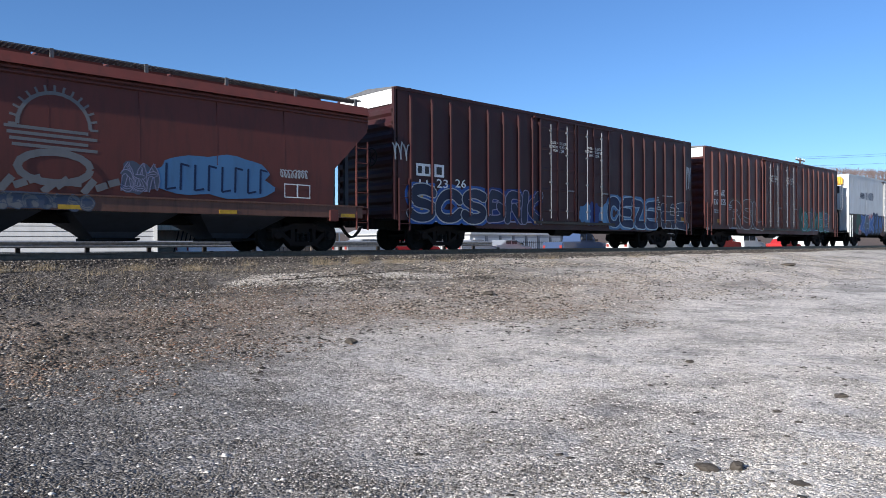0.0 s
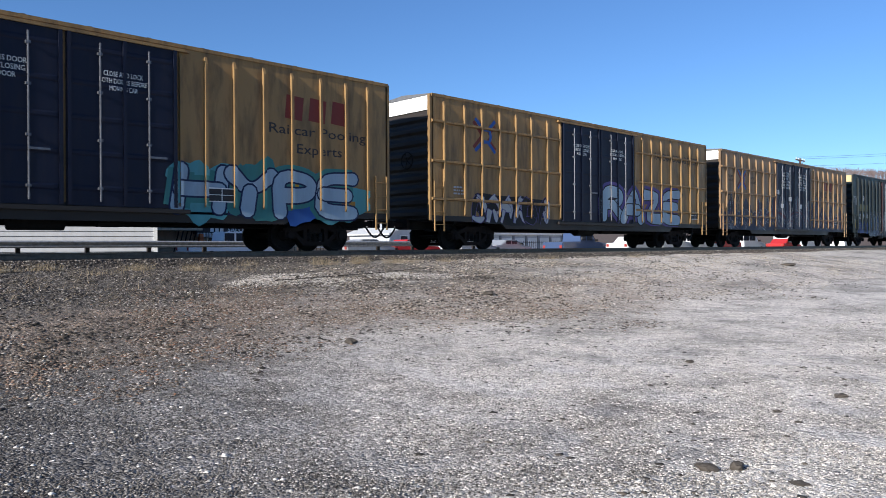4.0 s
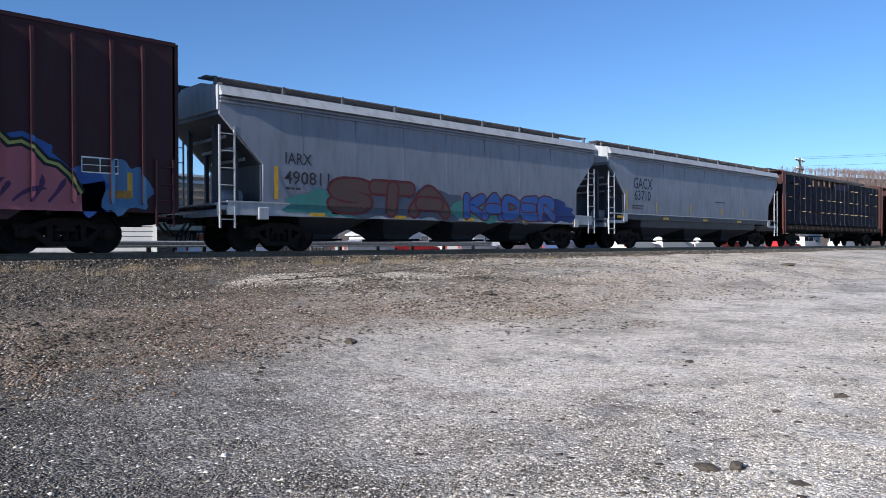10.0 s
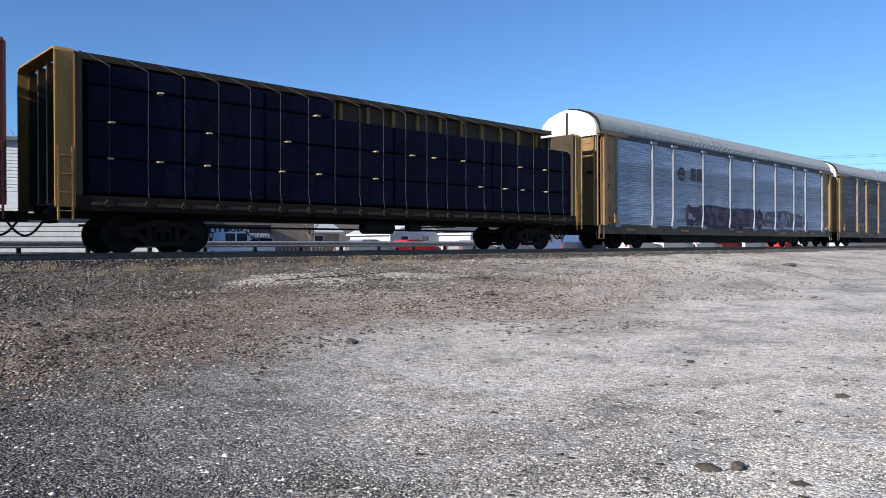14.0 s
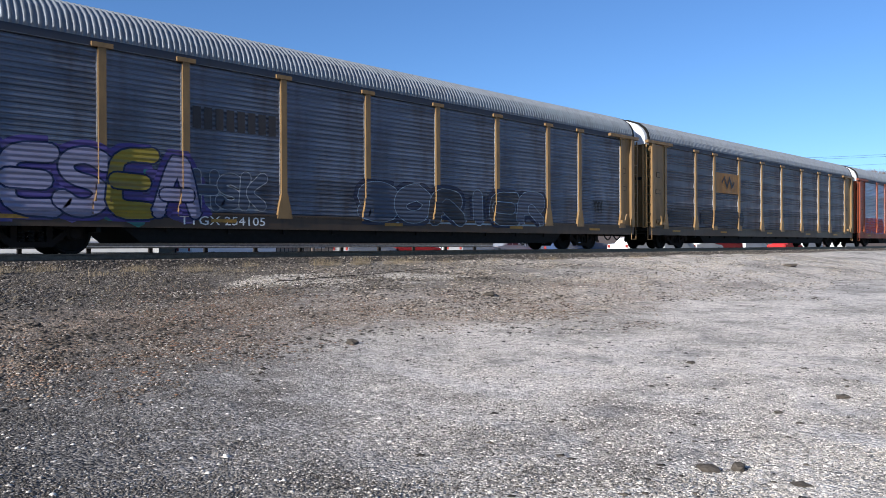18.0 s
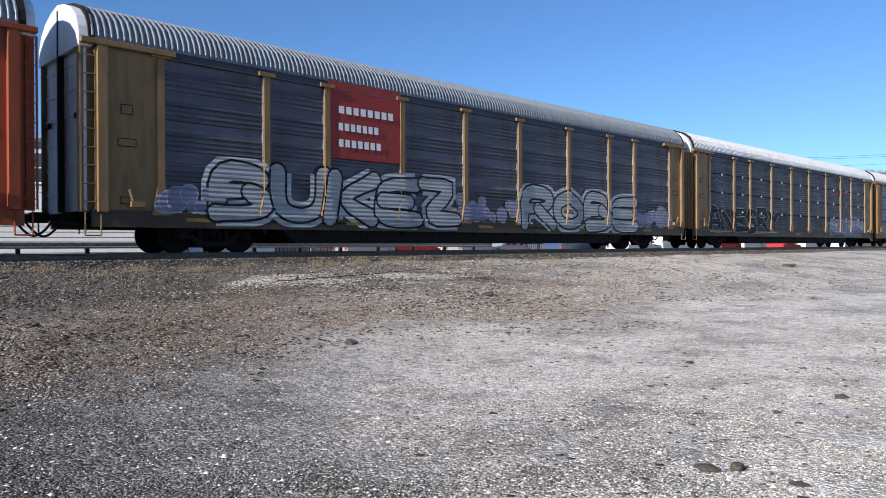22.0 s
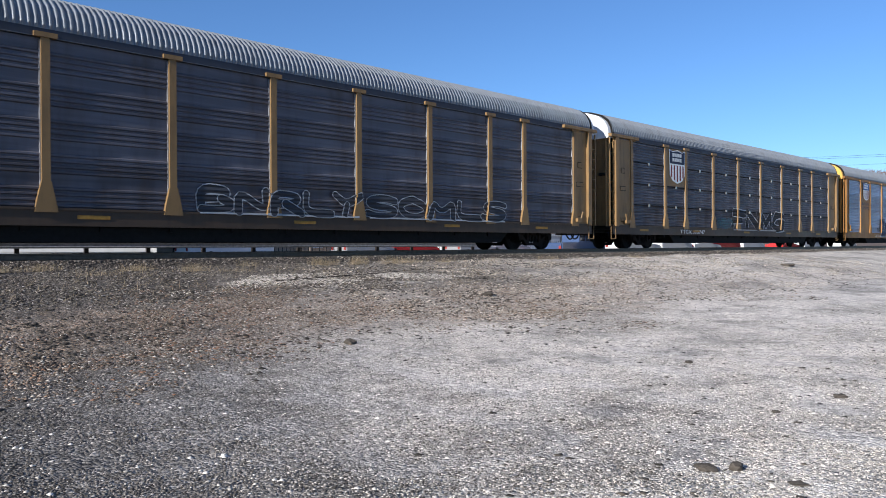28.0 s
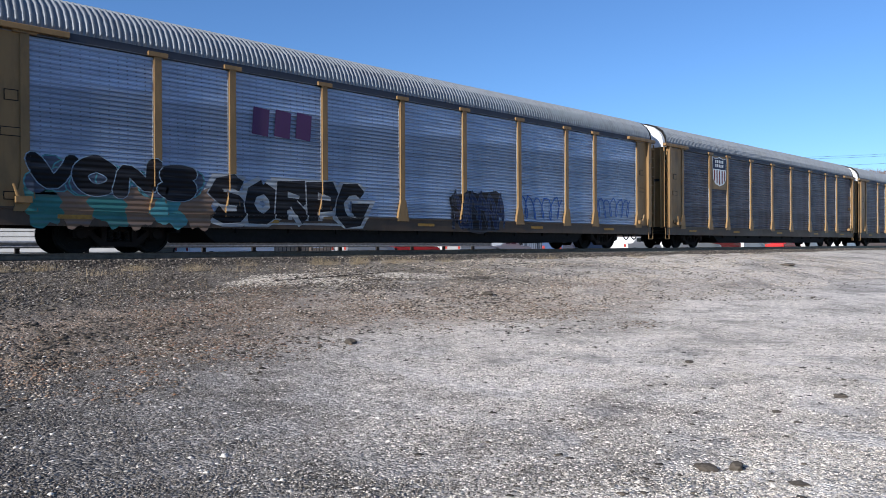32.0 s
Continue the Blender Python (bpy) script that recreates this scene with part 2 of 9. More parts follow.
def truck(parent, x):
    """Bolster with two cast side frames, spring nests, bearing caps and two wheelsets."""
    def bolster():
        bm = bmesh.new()
        prism(bm, [(-1.05, 0.5), (-1.05, 0.72), (-0.4, 0.86), (0.4, 0.86), (1.05, 0.72), (1.05, 0.5), (0.4, 0.42), (-0.4, 0.42)], "x", -0.2, 0.2)
        tube(bm, (0, 0, 0.8), (0, 0, 0.95), 0.2, 12)
        for s in (-1, 1):
            box(bm, s * 0.42 - 0.04, s * 0.42 + 0.04, -0.7, 0.7, 0.35, 0.42)     # brake beams
        return bm

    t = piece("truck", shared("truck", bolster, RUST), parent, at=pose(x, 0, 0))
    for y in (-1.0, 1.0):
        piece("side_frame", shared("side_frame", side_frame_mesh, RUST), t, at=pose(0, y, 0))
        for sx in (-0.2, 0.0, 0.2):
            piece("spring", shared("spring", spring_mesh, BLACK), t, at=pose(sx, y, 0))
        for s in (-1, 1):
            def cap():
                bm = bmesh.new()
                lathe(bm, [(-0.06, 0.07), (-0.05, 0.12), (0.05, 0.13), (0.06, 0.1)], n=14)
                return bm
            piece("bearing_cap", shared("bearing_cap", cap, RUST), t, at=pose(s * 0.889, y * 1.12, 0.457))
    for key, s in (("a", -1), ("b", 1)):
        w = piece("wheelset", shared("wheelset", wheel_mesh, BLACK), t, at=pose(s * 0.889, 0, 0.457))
        WHEELS[key].append(w)
    return t


def coupler(parent, x, way):
    def make():
        bm = bmesh.new()
        box(bm, 0, 0.55, -0.07, 0.07, 0.79, 0.93)
        prism(bm, [(0.5, -0.15), (0.78, -0.2), (0.84, -0.08), (0.7, -0.02), (0.72, 0.1), (0.84, 0.14), (0.76, 0.22), (0.5, 0.12)], "z", 0.74, 0.98)
        box(bm, -0.1, 0.08, -0.3, 0.3, 0.72, 1.05)
        return bm

    def hose():
        bm = bmesh.new()
        rings = []
        for i in range(11):
            q = i / 10
            c = Vector((0.05 + 0.8 * q, -0.35, 0.78 - 0.36 * math.sin(math.pi * q)))
            d = Vector((0.8, 0, -0.36 * math.pi * math.cos(math.pi * q))).normalized()
            up = Vector((0, 1, 0)).cross(d)
            rings.append([bm.verts.new(c + 0.03 * (math.cos(1.047 * k) * Vector((0, 1, 0)) + math.sin(1.047 * k) * up)) for k in range(6)])
        for a, b in zip(rings, rings[1:]):
            for k in range(6):
                bm.faces.new((a[k], a[(k + 1) % 6], b[(k + 1) % 6], b[k]))
        return bm

    turn = 0 if way > 0 else 180
    piece("coupler", shared("coupler", make, RUST), parent, at=pose(x, 0, 0, rz=turn))
    piece("air_hose", shared("air_hose", hose, RUBBER), parent, at=pose(x, 0, 0, rz=turn))


def rung_ladder(parent, x, y, z0, z1, width, material, step=0.4, name="ladder"):
    """Two side rails and separate round rungs, standing off the side."""
    bm = boxes((-width / 2 - 0.02, -width / 2 + 0.02, -0.02, 0.03, z0, z1), (width / 2 - 0.02, width / 2 + 0.02, -0.02, 0.03, z0, z1))
    lad = part(name, bm, material, parent)
    lad.matrix_basis = pose(x, y, 0)
    n = max(2, int((z1 - z0) / step))

    def rung():
        b = bmesh.new()
        tube(b, (-width / 2, 0, 0), (width / 2, 0, 0), 0.014, 6)
        return b
    for i in range(n):
        piece("rung", shared(("rung", round(width, 2)), rung, material), lad, at=pose(0, -0.012, z0 + (i + 0.5) * (z1 - z0) / n))
    return lad


def car_thing(name, a, b, label, group):
    """An Empty on the rails at the middle of a car whose near side spans train numbers a to b."""
    ob = new(name)
    ob.empty_display_size = 0.5
    tagged(ob, label, "railcar", group, "thing")
    mid = (a + b) / 2 * SCALE
    ob.matrix_basis = pose(mid - run(0), TRACK_Y, RAIL_Z)
    CARS.append((ob, mid))
    CARLEN[ob.name] = (b - a) * SCALE
    FACE[ob.name] = (-HW - 0.004, [])
    return ob, (b - a) * SCALE


def underframe(car, L, material, truck_in=2.4, sill_z=1.0):
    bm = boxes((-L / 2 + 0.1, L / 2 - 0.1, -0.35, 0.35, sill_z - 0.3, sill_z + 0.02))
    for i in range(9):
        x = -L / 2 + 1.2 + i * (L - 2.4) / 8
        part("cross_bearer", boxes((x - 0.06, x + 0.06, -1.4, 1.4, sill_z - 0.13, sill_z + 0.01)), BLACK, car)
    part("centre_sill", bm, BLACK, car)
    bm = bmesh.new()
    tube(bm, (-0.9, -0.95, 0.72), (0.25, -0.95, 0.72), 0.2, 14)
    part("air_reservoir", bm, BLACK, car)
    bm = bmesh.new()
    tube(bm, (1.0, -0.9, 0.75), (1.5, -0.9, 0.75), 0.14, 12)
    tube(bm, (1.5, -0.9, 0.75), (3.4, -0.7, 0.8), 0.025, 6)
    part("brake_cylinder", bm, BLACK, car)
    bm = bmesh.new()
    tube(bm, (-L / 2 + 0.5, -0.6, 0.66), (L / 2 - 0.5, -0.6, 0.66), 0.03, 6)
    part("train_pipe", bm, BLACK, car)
    for s in (-1, 1):
        truck(car, s * (L / 2 - truck_in))
        coupler(car, s * (L / 2 - 0.05), s)


def rib_mesh(h, w, d, taper=0.18):
    """Pressed vertical stake with sloped top and foot."""
    def make():
        bm = bmesh.new()
        prof = [(-w / 2, 0), (-w * 0.42, -d), (w * 0.42, -d), (w / 2, 0)]
        lo = [bm.verts.new((x, y * (0.3 if j else 1), 0)) for j, (x, y) in enumerate(prof) for _ in (0,)]
        rings = []
        for z, k in ((0, 0.25), (taper * 0.5, 1), (h - taper, 1), (h, 0.15)):
            rings.append([bm.verts.new((x, y * k, z)) for x, y in prof])
        for r, s in zip(rings, rings[1:]):
            for i in range(3):
                bm.faces.new((r[i], r[i + 1], s[i + 1], s[i]))
        bmesh.ops.delete(bm, geom=lo, context="VERTS")
        bm.faces.new(rings[0])
        bm.faces.new(rings[-1])
        return bm
    return make


def end_wall(car, L, s, top, material, white=True, roof_mat=None):
    """Corrugated end: horizontal pressings, a pale top panel, a ladder and a brake wheel."""
    bm = bmesh.new()
    n = 9
    z0, z1 = 1.02, top - 0.55
    pts = [(0.0, z0)]
    for i in range(n):
        a, b = z0 + (z1 - z0) * i / n, z0 + (z1 - z0) * (i + 1) / n
        m = b - a
        pts += [(0.0, a + 0.1 * m), (0.07, a + 0.32 * m), (0.07, a + 0.62 * m), (0.0, a + 0.9 * m)]
    pts += [(0.0, z1), (-0.08, z1), (-0.08, z0)]
    prism(bm, [(s * (L / 2 + p[0]), p[1]) for p in pts], "y", -HW + 0.07, HW - 0.07)
    # yellow cars' ends are darkened for shade between cars as well as dirt
    part("end_wall", bm, GRIMESHADE if material in (TTXY, TTXY2, TTXY3) else material, car)
    part("end_panel", boxes((s * L / 2 - 0.03, s * L / 2 + 0.03, -HW + 0.05, HW - 0.05, top - 0.53, top - 0.06)),
         (WHITE if white is True else white) if white else (roof_mat or material), car, "pale painted panel" if white else "")
    for y in (-HW + 0.06, HW - 0.06):
        part("corner_post", boxes((s * L / 2 - 0.07, s * L / 2 + 0.07, y - 0.06, y + 0.06, 0.98, top - 0.03)), material, car)
    if s < 0:
        bm = bmesh.new()
        rim = [Vector((0.28 * math.cos(2 * math.pi * i / 16), 0, 0.28 * math.sin(2 * math.pi * i / 16))) for i in range(17)]
        for p, q in zip(rim, rim[1:]):
            tube(bm, p, q, 0.018, 5)
        for i in range(5):
            a = 2 * math.pi * i / 5
            tube(bm, (0, 0, 0), (0.28 * math.cos(a), 0, 0.28 * math.sin(a)), 0.012, 5)
        w = part("brake_wheel", bm, BLACK, car)
        w.matrix_basis = pose(s * (L / 2 + 0.2), -0.5, 3.0, rz=90)


def boxcar(name, a, b, label, body, door, ribs, doors, top=5.17, grid=(), grid_spans=(), roof=None, rib_w=0.085,
           rib_d=0.08, group="box cars", panels=0, sill=None, end_white=True, door_rods=True):
    """ribs: distances of the vertical stakes from the left end; doors: (from, to) spans; grid: heights of horizontal battens."""
    car, L = car_thing(name, a, b, label, group)
    x0 = -L / 2
    roof = roof or body
    base = 0.98
    # side walls with openings left for the doors
    for side, y0, y1 in (("near", -HW, -HW + 0.06), ("far", HW - 0.06, HW)):
        edges = [0.02] + [v for d in doors for v in d] + [L - 0.02]
        for i in range(0, len(edges), 2):
            if edges[i + 1] - edges[i] > 0.01:
                part("side_wall", boxes((x0 + edges[i], x0 + edges[i + 1], y0, y1, base, top - 0.05)), body, car)
        if doors:
            part("door_header", boxes((x0 + doors[0][0], x0 + doors[-1][1], y0, y1, top - 0.16, top - 0.05)), body, car)
    for y in (-HW - 0.03, HW - 0.05):
        part("top_rail", boxes((x0, -x0, y, y + 0.08, top - 0.09, top)), roof, car)
    bm = bmesh.new()
    prism(bm, [(-HW, top - 0.02), (-HW, top + 0.01), (0, top + 0.13), (HW, top + 0.01), (HW, top - 0.02)], "x", x0 + 0.05, -x0 - 0.05)
    for i in range(14):
        x = x0 + 0.6 + i * (L - 1.2) / 13
        prism(bm, [(-HW, top + 0.01), (0, top + 0.13), (HW, top + 0.01), (HW, top + 0.022), (0, top + 0.142), (-HW, top + 0.022)], "x", x - 0.05, x + 0.05)
    part("roof", bm, mat_paint("galvanised_roof", (0.16, 0.16, 0.165), metal=0.3), car)
    part("floor", boxes((x0 + 0.05, -x0 - 0.05, -HW + 0.05, HW - 0.05, base - 0.02, base + 0.06)), BLACK, car)
    for y in (-1, 1):
        bm = bmesh.new()
        prism(bm, [(x0, base + 0.16), (-x0, base + 0.16), (-x0, base - 0.02), (-x0 - 3.4, base - 0.02), (-x0 - 3.7, base - 0.24),
                   (x0 + 3.7, base - 0.24), (x0 + 3.4, base - 0.02), (x0, base - 0.02)], "y", y * (HW - 0.02) - 0.03, y * (HW - 0.02) + 0.03)
        part("side_sill", bm, sill or (GRIMESHADE if body in (TTXY, TTXY2, TTXY3) else body), car)
    for s in (-1, 1):
        end_wall(car, L, s, top, body, end_white, roof)
    h = top - 0.2 - base - 0.16
    rm = shared(("rib", round(h, 2), rib_w, rib_d), rib_mesh(h, rib_w, rib_d), body)
    STAKES[car.name] = [(r, "rib", h) for r in ribs]
    FACE[car.name][1].extend(doors)
    for r in ribs:
        piece("side_stake", rm, car, at=pose(x0 + r, -HW, base + 0.16))
    bm = bmesh.new()
    for r in ribs:
        box(bm, x0 + r - rib_w / 3, x0 + r + rib_w / 3, HW, HW + rib_d, base + 0.16, base + 0.16 + h)
    part("far_stakes", bm, body, car)
    for g in grid:
        for ga, gb in grid_spans:
            bm = bmesh.new()
            prism(bm, [(-HW, -0.055), (-HW - 0.075, -0.03), (-HW - 0.075, 0.03), (-HW, 0.055)], "x", x0 + ga, x0 + gb)
            o = part("batten", bm, body, car)
            o.matrix_basis = pose(0, 0, g)
    for da, db in doors:
        w = db - da
        d = part("door", boxes((x0 + da, x0 + db, -HW - 0.05, -HW, base + 0.1, top - 0.17)), door, car)
        part("door", boxes((x0 + da, x0 + db, HW, HW + 0.05, base + 0.1, top - 0.17)), door, car)
        bm = bmesh.new()
        for i in range(5):
            z = base + 0.5 + i * (top - base - 1.0) / 4
            prism(bm, [(-HW - 0.05, z - 0.07), (-HW - 0.062, z - 0.03), (-HW - 0.062, z + 0.03), (-HW - 0.05, z + 0.07)], "x", x0 + da + 0.12, x0 + db - 0.12)
        part("pressing", bm, door, d)
        for e in (0.06, w / 2, w - 0.06):
            part("door_stile", boxes((x0 + da + e - 0.04, x0 + da + e + 0.04, -HW - 0.1, -HW - 0.05, base + 0.12, top - 0.2)), door, d)
        if door_rods:
            for e in (0.28 * w, 0.72 * w):
                bm = bmesh.new()
                tube(bm, (x0 + da + e, -HW - 0.115, base + 0.2), (x0 + da + e, -HW - 0.115, top - 0.35), 0.02, 6)
                for z in (base + 0.5, base + 1.6, base + 2.7, top - 0.6):
                    box(bm, x0 + da + e - 0.05, x0 + da + e + 0.05, -HW - 0.13, -HW - 0.05, z - 0.03, z + 0.03)
                part("lock_rod", bm, LOCKROD, d)
            bm = boxes((x0 + da + w * 0.72, x0 + da + w * 0.72 + 0.42, -HW - 0.15, -HW - 0.12, base + 1.28, base + 1.33))
            part("door_handle", bm, LOCKROD, d)
    if doors:
        a0, b0 = doors[0][0] - 0.3, doors[-1][1] + 0.3
        part("door_track", boxes((x0 + a0, x0 + b0, -HW - 0.12, -HW, base - 0.02, base + 0.08)), sill or GRIMESHADE, car)
        part("door_track", boxes((x0 + a0, x0 + b0, -HW - 0.1, -HW, top - 0.2, top - 0.13)), sill or body, car)
    for s in (-1, 1):
        rung_ladder(car, s * (L / 2 - 0.3), -HW - 0.06, base - 0.35, base + 1.3, 0.42, body, 0.36)
    underframe(car, L, BLACK)
    return car, L


ARCH = ((-1.52, 4.93), (-1.52, 5.02), (-1.47, 5.24), (-1.32, 5.5), (-1.0, 5.75), (-0.5, 5.93), (0.0, 6.02))
ARCH = ARCH + tuple((-y, z) for y, z in ARCH[-2::-1])


def autorack_roof_mesh(L):
    """Arched roof with crosswise corrugations."""
    pitch = 0.145
    n = int((L - 0.12) / pitch)
    xs = []
    for i in range(n):
        x = -(n * pitch) / 2 + i * pitch
        xs += [(x, 0.0), (x + 0.036, 0.042), (x + 0.068, 0.042), (x + 0.104, 0.0)]
    verts, faces = [], []
    m = len(ARCH)
    for x, d in xs:
        for j, (y, z) in enumerate(ARCH):
            k = 0.0 if j in (0, m - 1) else d
            ln = math.hypot(y, z - 4.2)
            verts.append((x, y + k * y / ln, z + k * (z - 4.2) / ln))
    for i in range(len(xs) - 1):
        for j in range(m - 1):
            a = i * m + j
            faces.append((a, a + 1, a + m + 1, a + m))
    me = bpy.data.meshes.new("roof")
    me.from_pydata(verts, [], faces)
    return me


def corrugated_panel(w, z0, z1, pitch, depth, mode):
    """Siding sheet with horizontal corrugations, from x 0 to w. mode: 'even' or 'banded' (groups of ribs with plain bands)."""
    def make():
        bm = bmesh.new()
        pts = [(0.0, z0)]
        n = int(round((z1 - z0) / pitch))
        p = (z1 - z0) / n
        for i in range(n):
            a = z0 + i * p
            if mode == "banded" and i % 6 in (4, 5):
                continue
            pts += [(0.0, a + 0.08 * p), (-depth, a + 0.3 * p), (-depth, a + 0.62 * p), (0.0, a + 0.84 * p)]
        pts += [(0.0, z1), (0.03, z1), (0.03, z0)]
        prism(bm, pts, "x", 0.0, w)
        return bm
    return make


POSTS = (1.62, 4.5, 6.48, 9.36, 12.26, 15.08, 18.14, 21.01, 23.04, 26.0)


def autorack(name, a, b, label, trim, siding, mode="even", posts=POSTS, roof_mat=None, end_mat=None, seams=(), pitch=0.125,
             solid=(), group="auto racks", foot=True, sill=None, hood_trim=None, post_mat=None, hood=None):
    """Enclosed auto-carrying car: sill, posts with flared feet, siding sheets, arched roof, end doors and ladders."""
    car, L = car_thing(name, a, b, label, group)
    x0 = -L / 2
    z0, z1 = 1.02, 4.8
    posts = list(posts)
    STAKES[car.name] = [(p, "post", 0) for p in posts]
    FACE[car.name] = (-HW - 0.012, [])
    end_mat = end_mat or trim
    roof_mat = roof_mat or MAT["rack_roof"]
    # low deck and sill
    part("floor", boxes((x0 + 0.1, -x0 - 0.1, -HW + 0.05, HW - 0.05, 0.85, 1.0)), BLACK, car)
    for s in (-1, 1):
        bm = bmesh.new()
        prism(bm, [(s * HW - 0.05, 0.62), (s * HW + 0.05, 0.62), (s * HW + 0.05, z0 - 0.05), (s * HW + 0.08, z0 - 0.05), (s * HW + 0.08, z0), (s * HW - 0.08, z0), (s * HW - 0.08, z0 - 0.05), (s * HW - 0.05, z0 - 0.05)],
              "x", x0 + 0.1, -x0 - 0.1)
        part("side_sill", bm, sill or RACKSILL, car)
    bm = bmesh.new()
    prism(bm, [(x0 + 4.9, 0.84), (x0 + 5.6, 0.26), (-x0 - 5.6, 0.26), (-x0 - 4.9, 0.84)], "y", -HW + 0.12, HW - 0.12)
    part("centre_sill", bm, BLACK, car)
    for p in posts[::2]:
        xx = x0 + p + 1.0
        part("sill_plate", boxes((xx - 0.36, xx + 0.36, -HW - 0.06, -HW - 0.05, 0.78, 0.87)), DULLTAPE, car, "yellow reflective plate")
    for y in (-HW - 0.03, HW - 0.06):
        part("top_rail", boxes((x0 + 0.3, -x0 - 0.3, y, y + 0.09, z1 - 0.02, z1 + 0.15)), hood_trim or ROOFRAIL, car)
        part("drip_flange", boxes((x0 + 0.6, -x0 - 0.6, y - 0.02, y + 0.09, z1 - 0.045, z1 - 0.03)), LOCKROD, car)
    # roof
    key = ("roof", round(L, 1), roof_mat.name)
    if key not in SHARED:
        SHARED[key] = autorack_roof_mesh(L)
        SHARED[key].materials.append(roof_mat)
    piece("roof", SHARED[key], car)
    arch = [(-1.5, z1 - 0.05)] + [(y * 0.985, z - 0.03) for y, z in ARCH] + [(1.5, z1 - 0.05)]
    for s in (-1, 1):
        xe = s * (L / 2 + 0.16)
        bm = bmesh.new()
        prism(bm, arch, "x", xe - s * 0.3, xe)
        e = part("end_hood", bm, hood or MAT["hood_white"], car, "yellow end hood" if hood else "white end hood")
        bm = bmesh.new()
        outer = [(y * 1.03, z + 0.07) for y, z in arch[1:-1]]
        inner = [(y * 0.99, z - 0.03) for y, z in arch[1:-1]]
        prism(bm, outer + inner[::-1], "x", xe - s * 0.34, xe - s * 0.2)
        part("weather_seal", bm, BLACK, e, "black rubber seal over the hood")
        # radial end doors in two leaves with their ribs, an added black strip for the dark gap between them
        part("door_gap", boxes((xe - s * 0.06 - 0.07, xe - s * 0.06 + 0.07, -0.05, 0.05, 1.0, 5.85)), BLACK, car, "black strip standing for the dark gap between the end doors")
        for y in (-1, 1):
            d = part("end_door", boxes((xe - s * 0.16 - 0.03, xe - s * 0.16 + 0.03, min(y * 0.05, y * 1.4), max(y * 0.05, y * 1.4), 1.0, 4.85)), end_mat, car)
            for k in range(6):
                z = 1.5 + k * 0.6
                part("door_rib", boxes((xe - s * 0.13 - 0.02, xe - s * 0.13 + 0.02, min(y * 0.1, y * 1.35), max(y * 0.1, y * 1.35), z - 0.05, z + 0.05)), end_mat, d)
            part("door_hinge", boxes((xe - s * 0.1 - 0.05, xe - s * 0.1 + 0.05, y * 1.1 - 0.14, y * 1.1 + 0.14, 3.15, 3.27)), BLACK, d)
        # corner panel, channel post, ladder
        for y in (-1, 1):
            yy = y * HW
            cp = x0 + (posts[0] if s < 0 else posts[-1])
            ia = xe - s * 0.36
            part("corner_panel", boxes((min(ia, cp), max(ia, cp), yy - 0.03, yy + 0.03, z0 - 0.04, z1)), trim, car)
            part("end_post", bev(boxes((xe - s * 0.47 - 0.12, xe - s * 0.47 + 0.12, yy - 0.15, yy + 0.05, 0.96, z1)), 0.012), trim, car)
            part("ladder_backing", boxes((min(xe, ia), max(xe, ia), yy - y * 0.16 - 0.015, yy - y * 0.16 + 0.015, 0.96, z1)), trim, car)
            if y < 0:
                rung_ladder(car, xe - s * 0.17, yy - 0.06, 0.98, z1 - 0.06, 0.32, trim, 0.4)
                part("top_bracket", bev(boxes((min(xe, xe - s * 2.2), max(xe, xe - s * 2.2), yy - 0.16, yy + 0.02, z1 + 0.0, z1 + 0.13)), 0.012), trim, car)
                for zz, ww, hh in ((2.62, 0.22, 0.1), (1.25, 0.16, 0.09), (3.4, 0.14, 0.12)):
                    bx = xe - s * 1.05
                    rb = part("route_board", boxes((bx - ww, bx + ww, yy - 0.042, yy - 0.03, zz - hh, zz + hh)), BLACK, car, "dark rim of a small route board")
                    part("board_face", boxes((bx - ww + 0.02, bx + ww - 0.02, yy - 0.046, yy - 0.042, zz - hh + 0.02, zz + hh - 0.02)), trim, rb)
        bm = bmesh.new()
        box(bm, xe - s * 1.25 - 0.16, xe - s * 1.25 + 0.16, -HW - 0.2, -HW - 0.03, 1.1, 1.24)
        tube(bm, (xe - s * 1.15, -HW - 0.16, 1.2), (xe - s * 1.05, -HW - 0.18, 1.5), 0.03, 6)
        part("hand_brake", bm, trim, car)
        # steps, cut lever and pipes under the end
        bm = bmesh.new()
        tube(bm, (xe - s * 0.1, -HW - 0.05, 0.42), (xe - s * 0.45, -HW - 0.05, 0.42), 0.018, 6)
        for o in (0.1, 0.45):
            tube(bm, (xe - s * o, -HW - 0.05, 0.42), (xe - s * o, -HW - 0.05, 0.95), 0.018, 6)
        part("stirrup_step", bm, trim, car)
        bm = bmesh.new()
        tube(bm, (xe + s * 0.02, -HW, 0.7), (xe + s * 0.02, -0.2, 0.78), 0.016, 6)
        tube(bm, (xe + s * 0.02, -HW, 0.7), (xe + s * 0.02, -HW - 0.02, 0.45), 0.016, 6)
        part("cut_lever", bm, BLACK, car)
    # posts with flared feet and cap plates
    def post():
        bm = bmesh.new()
        prism(bm, [(-0.09, z0), (0.09, z0), (0.09, z1), (-0.09, z1)], "y", -0.07, 0.0)
        if foot:
            prism(bm, [(-0.24, 0.92), (0.24, 0.92), (0.19, 1.2), (0.1, 1.6), (-0.1, 1.6), (-0.19, 1.2)], "y", -0.09, 0.0)
        box(bm, -0.24, 0.24, -0.1, 0.0, z1 - 0.05, z1 + 0.06)
        return bm
    pm = shared(("post", foot, (post_mat or trim).name), post, post_mat or trim)
    for p in posts:
        piece("post", pm, car, at=pose(x0 + p, -HW, 0))
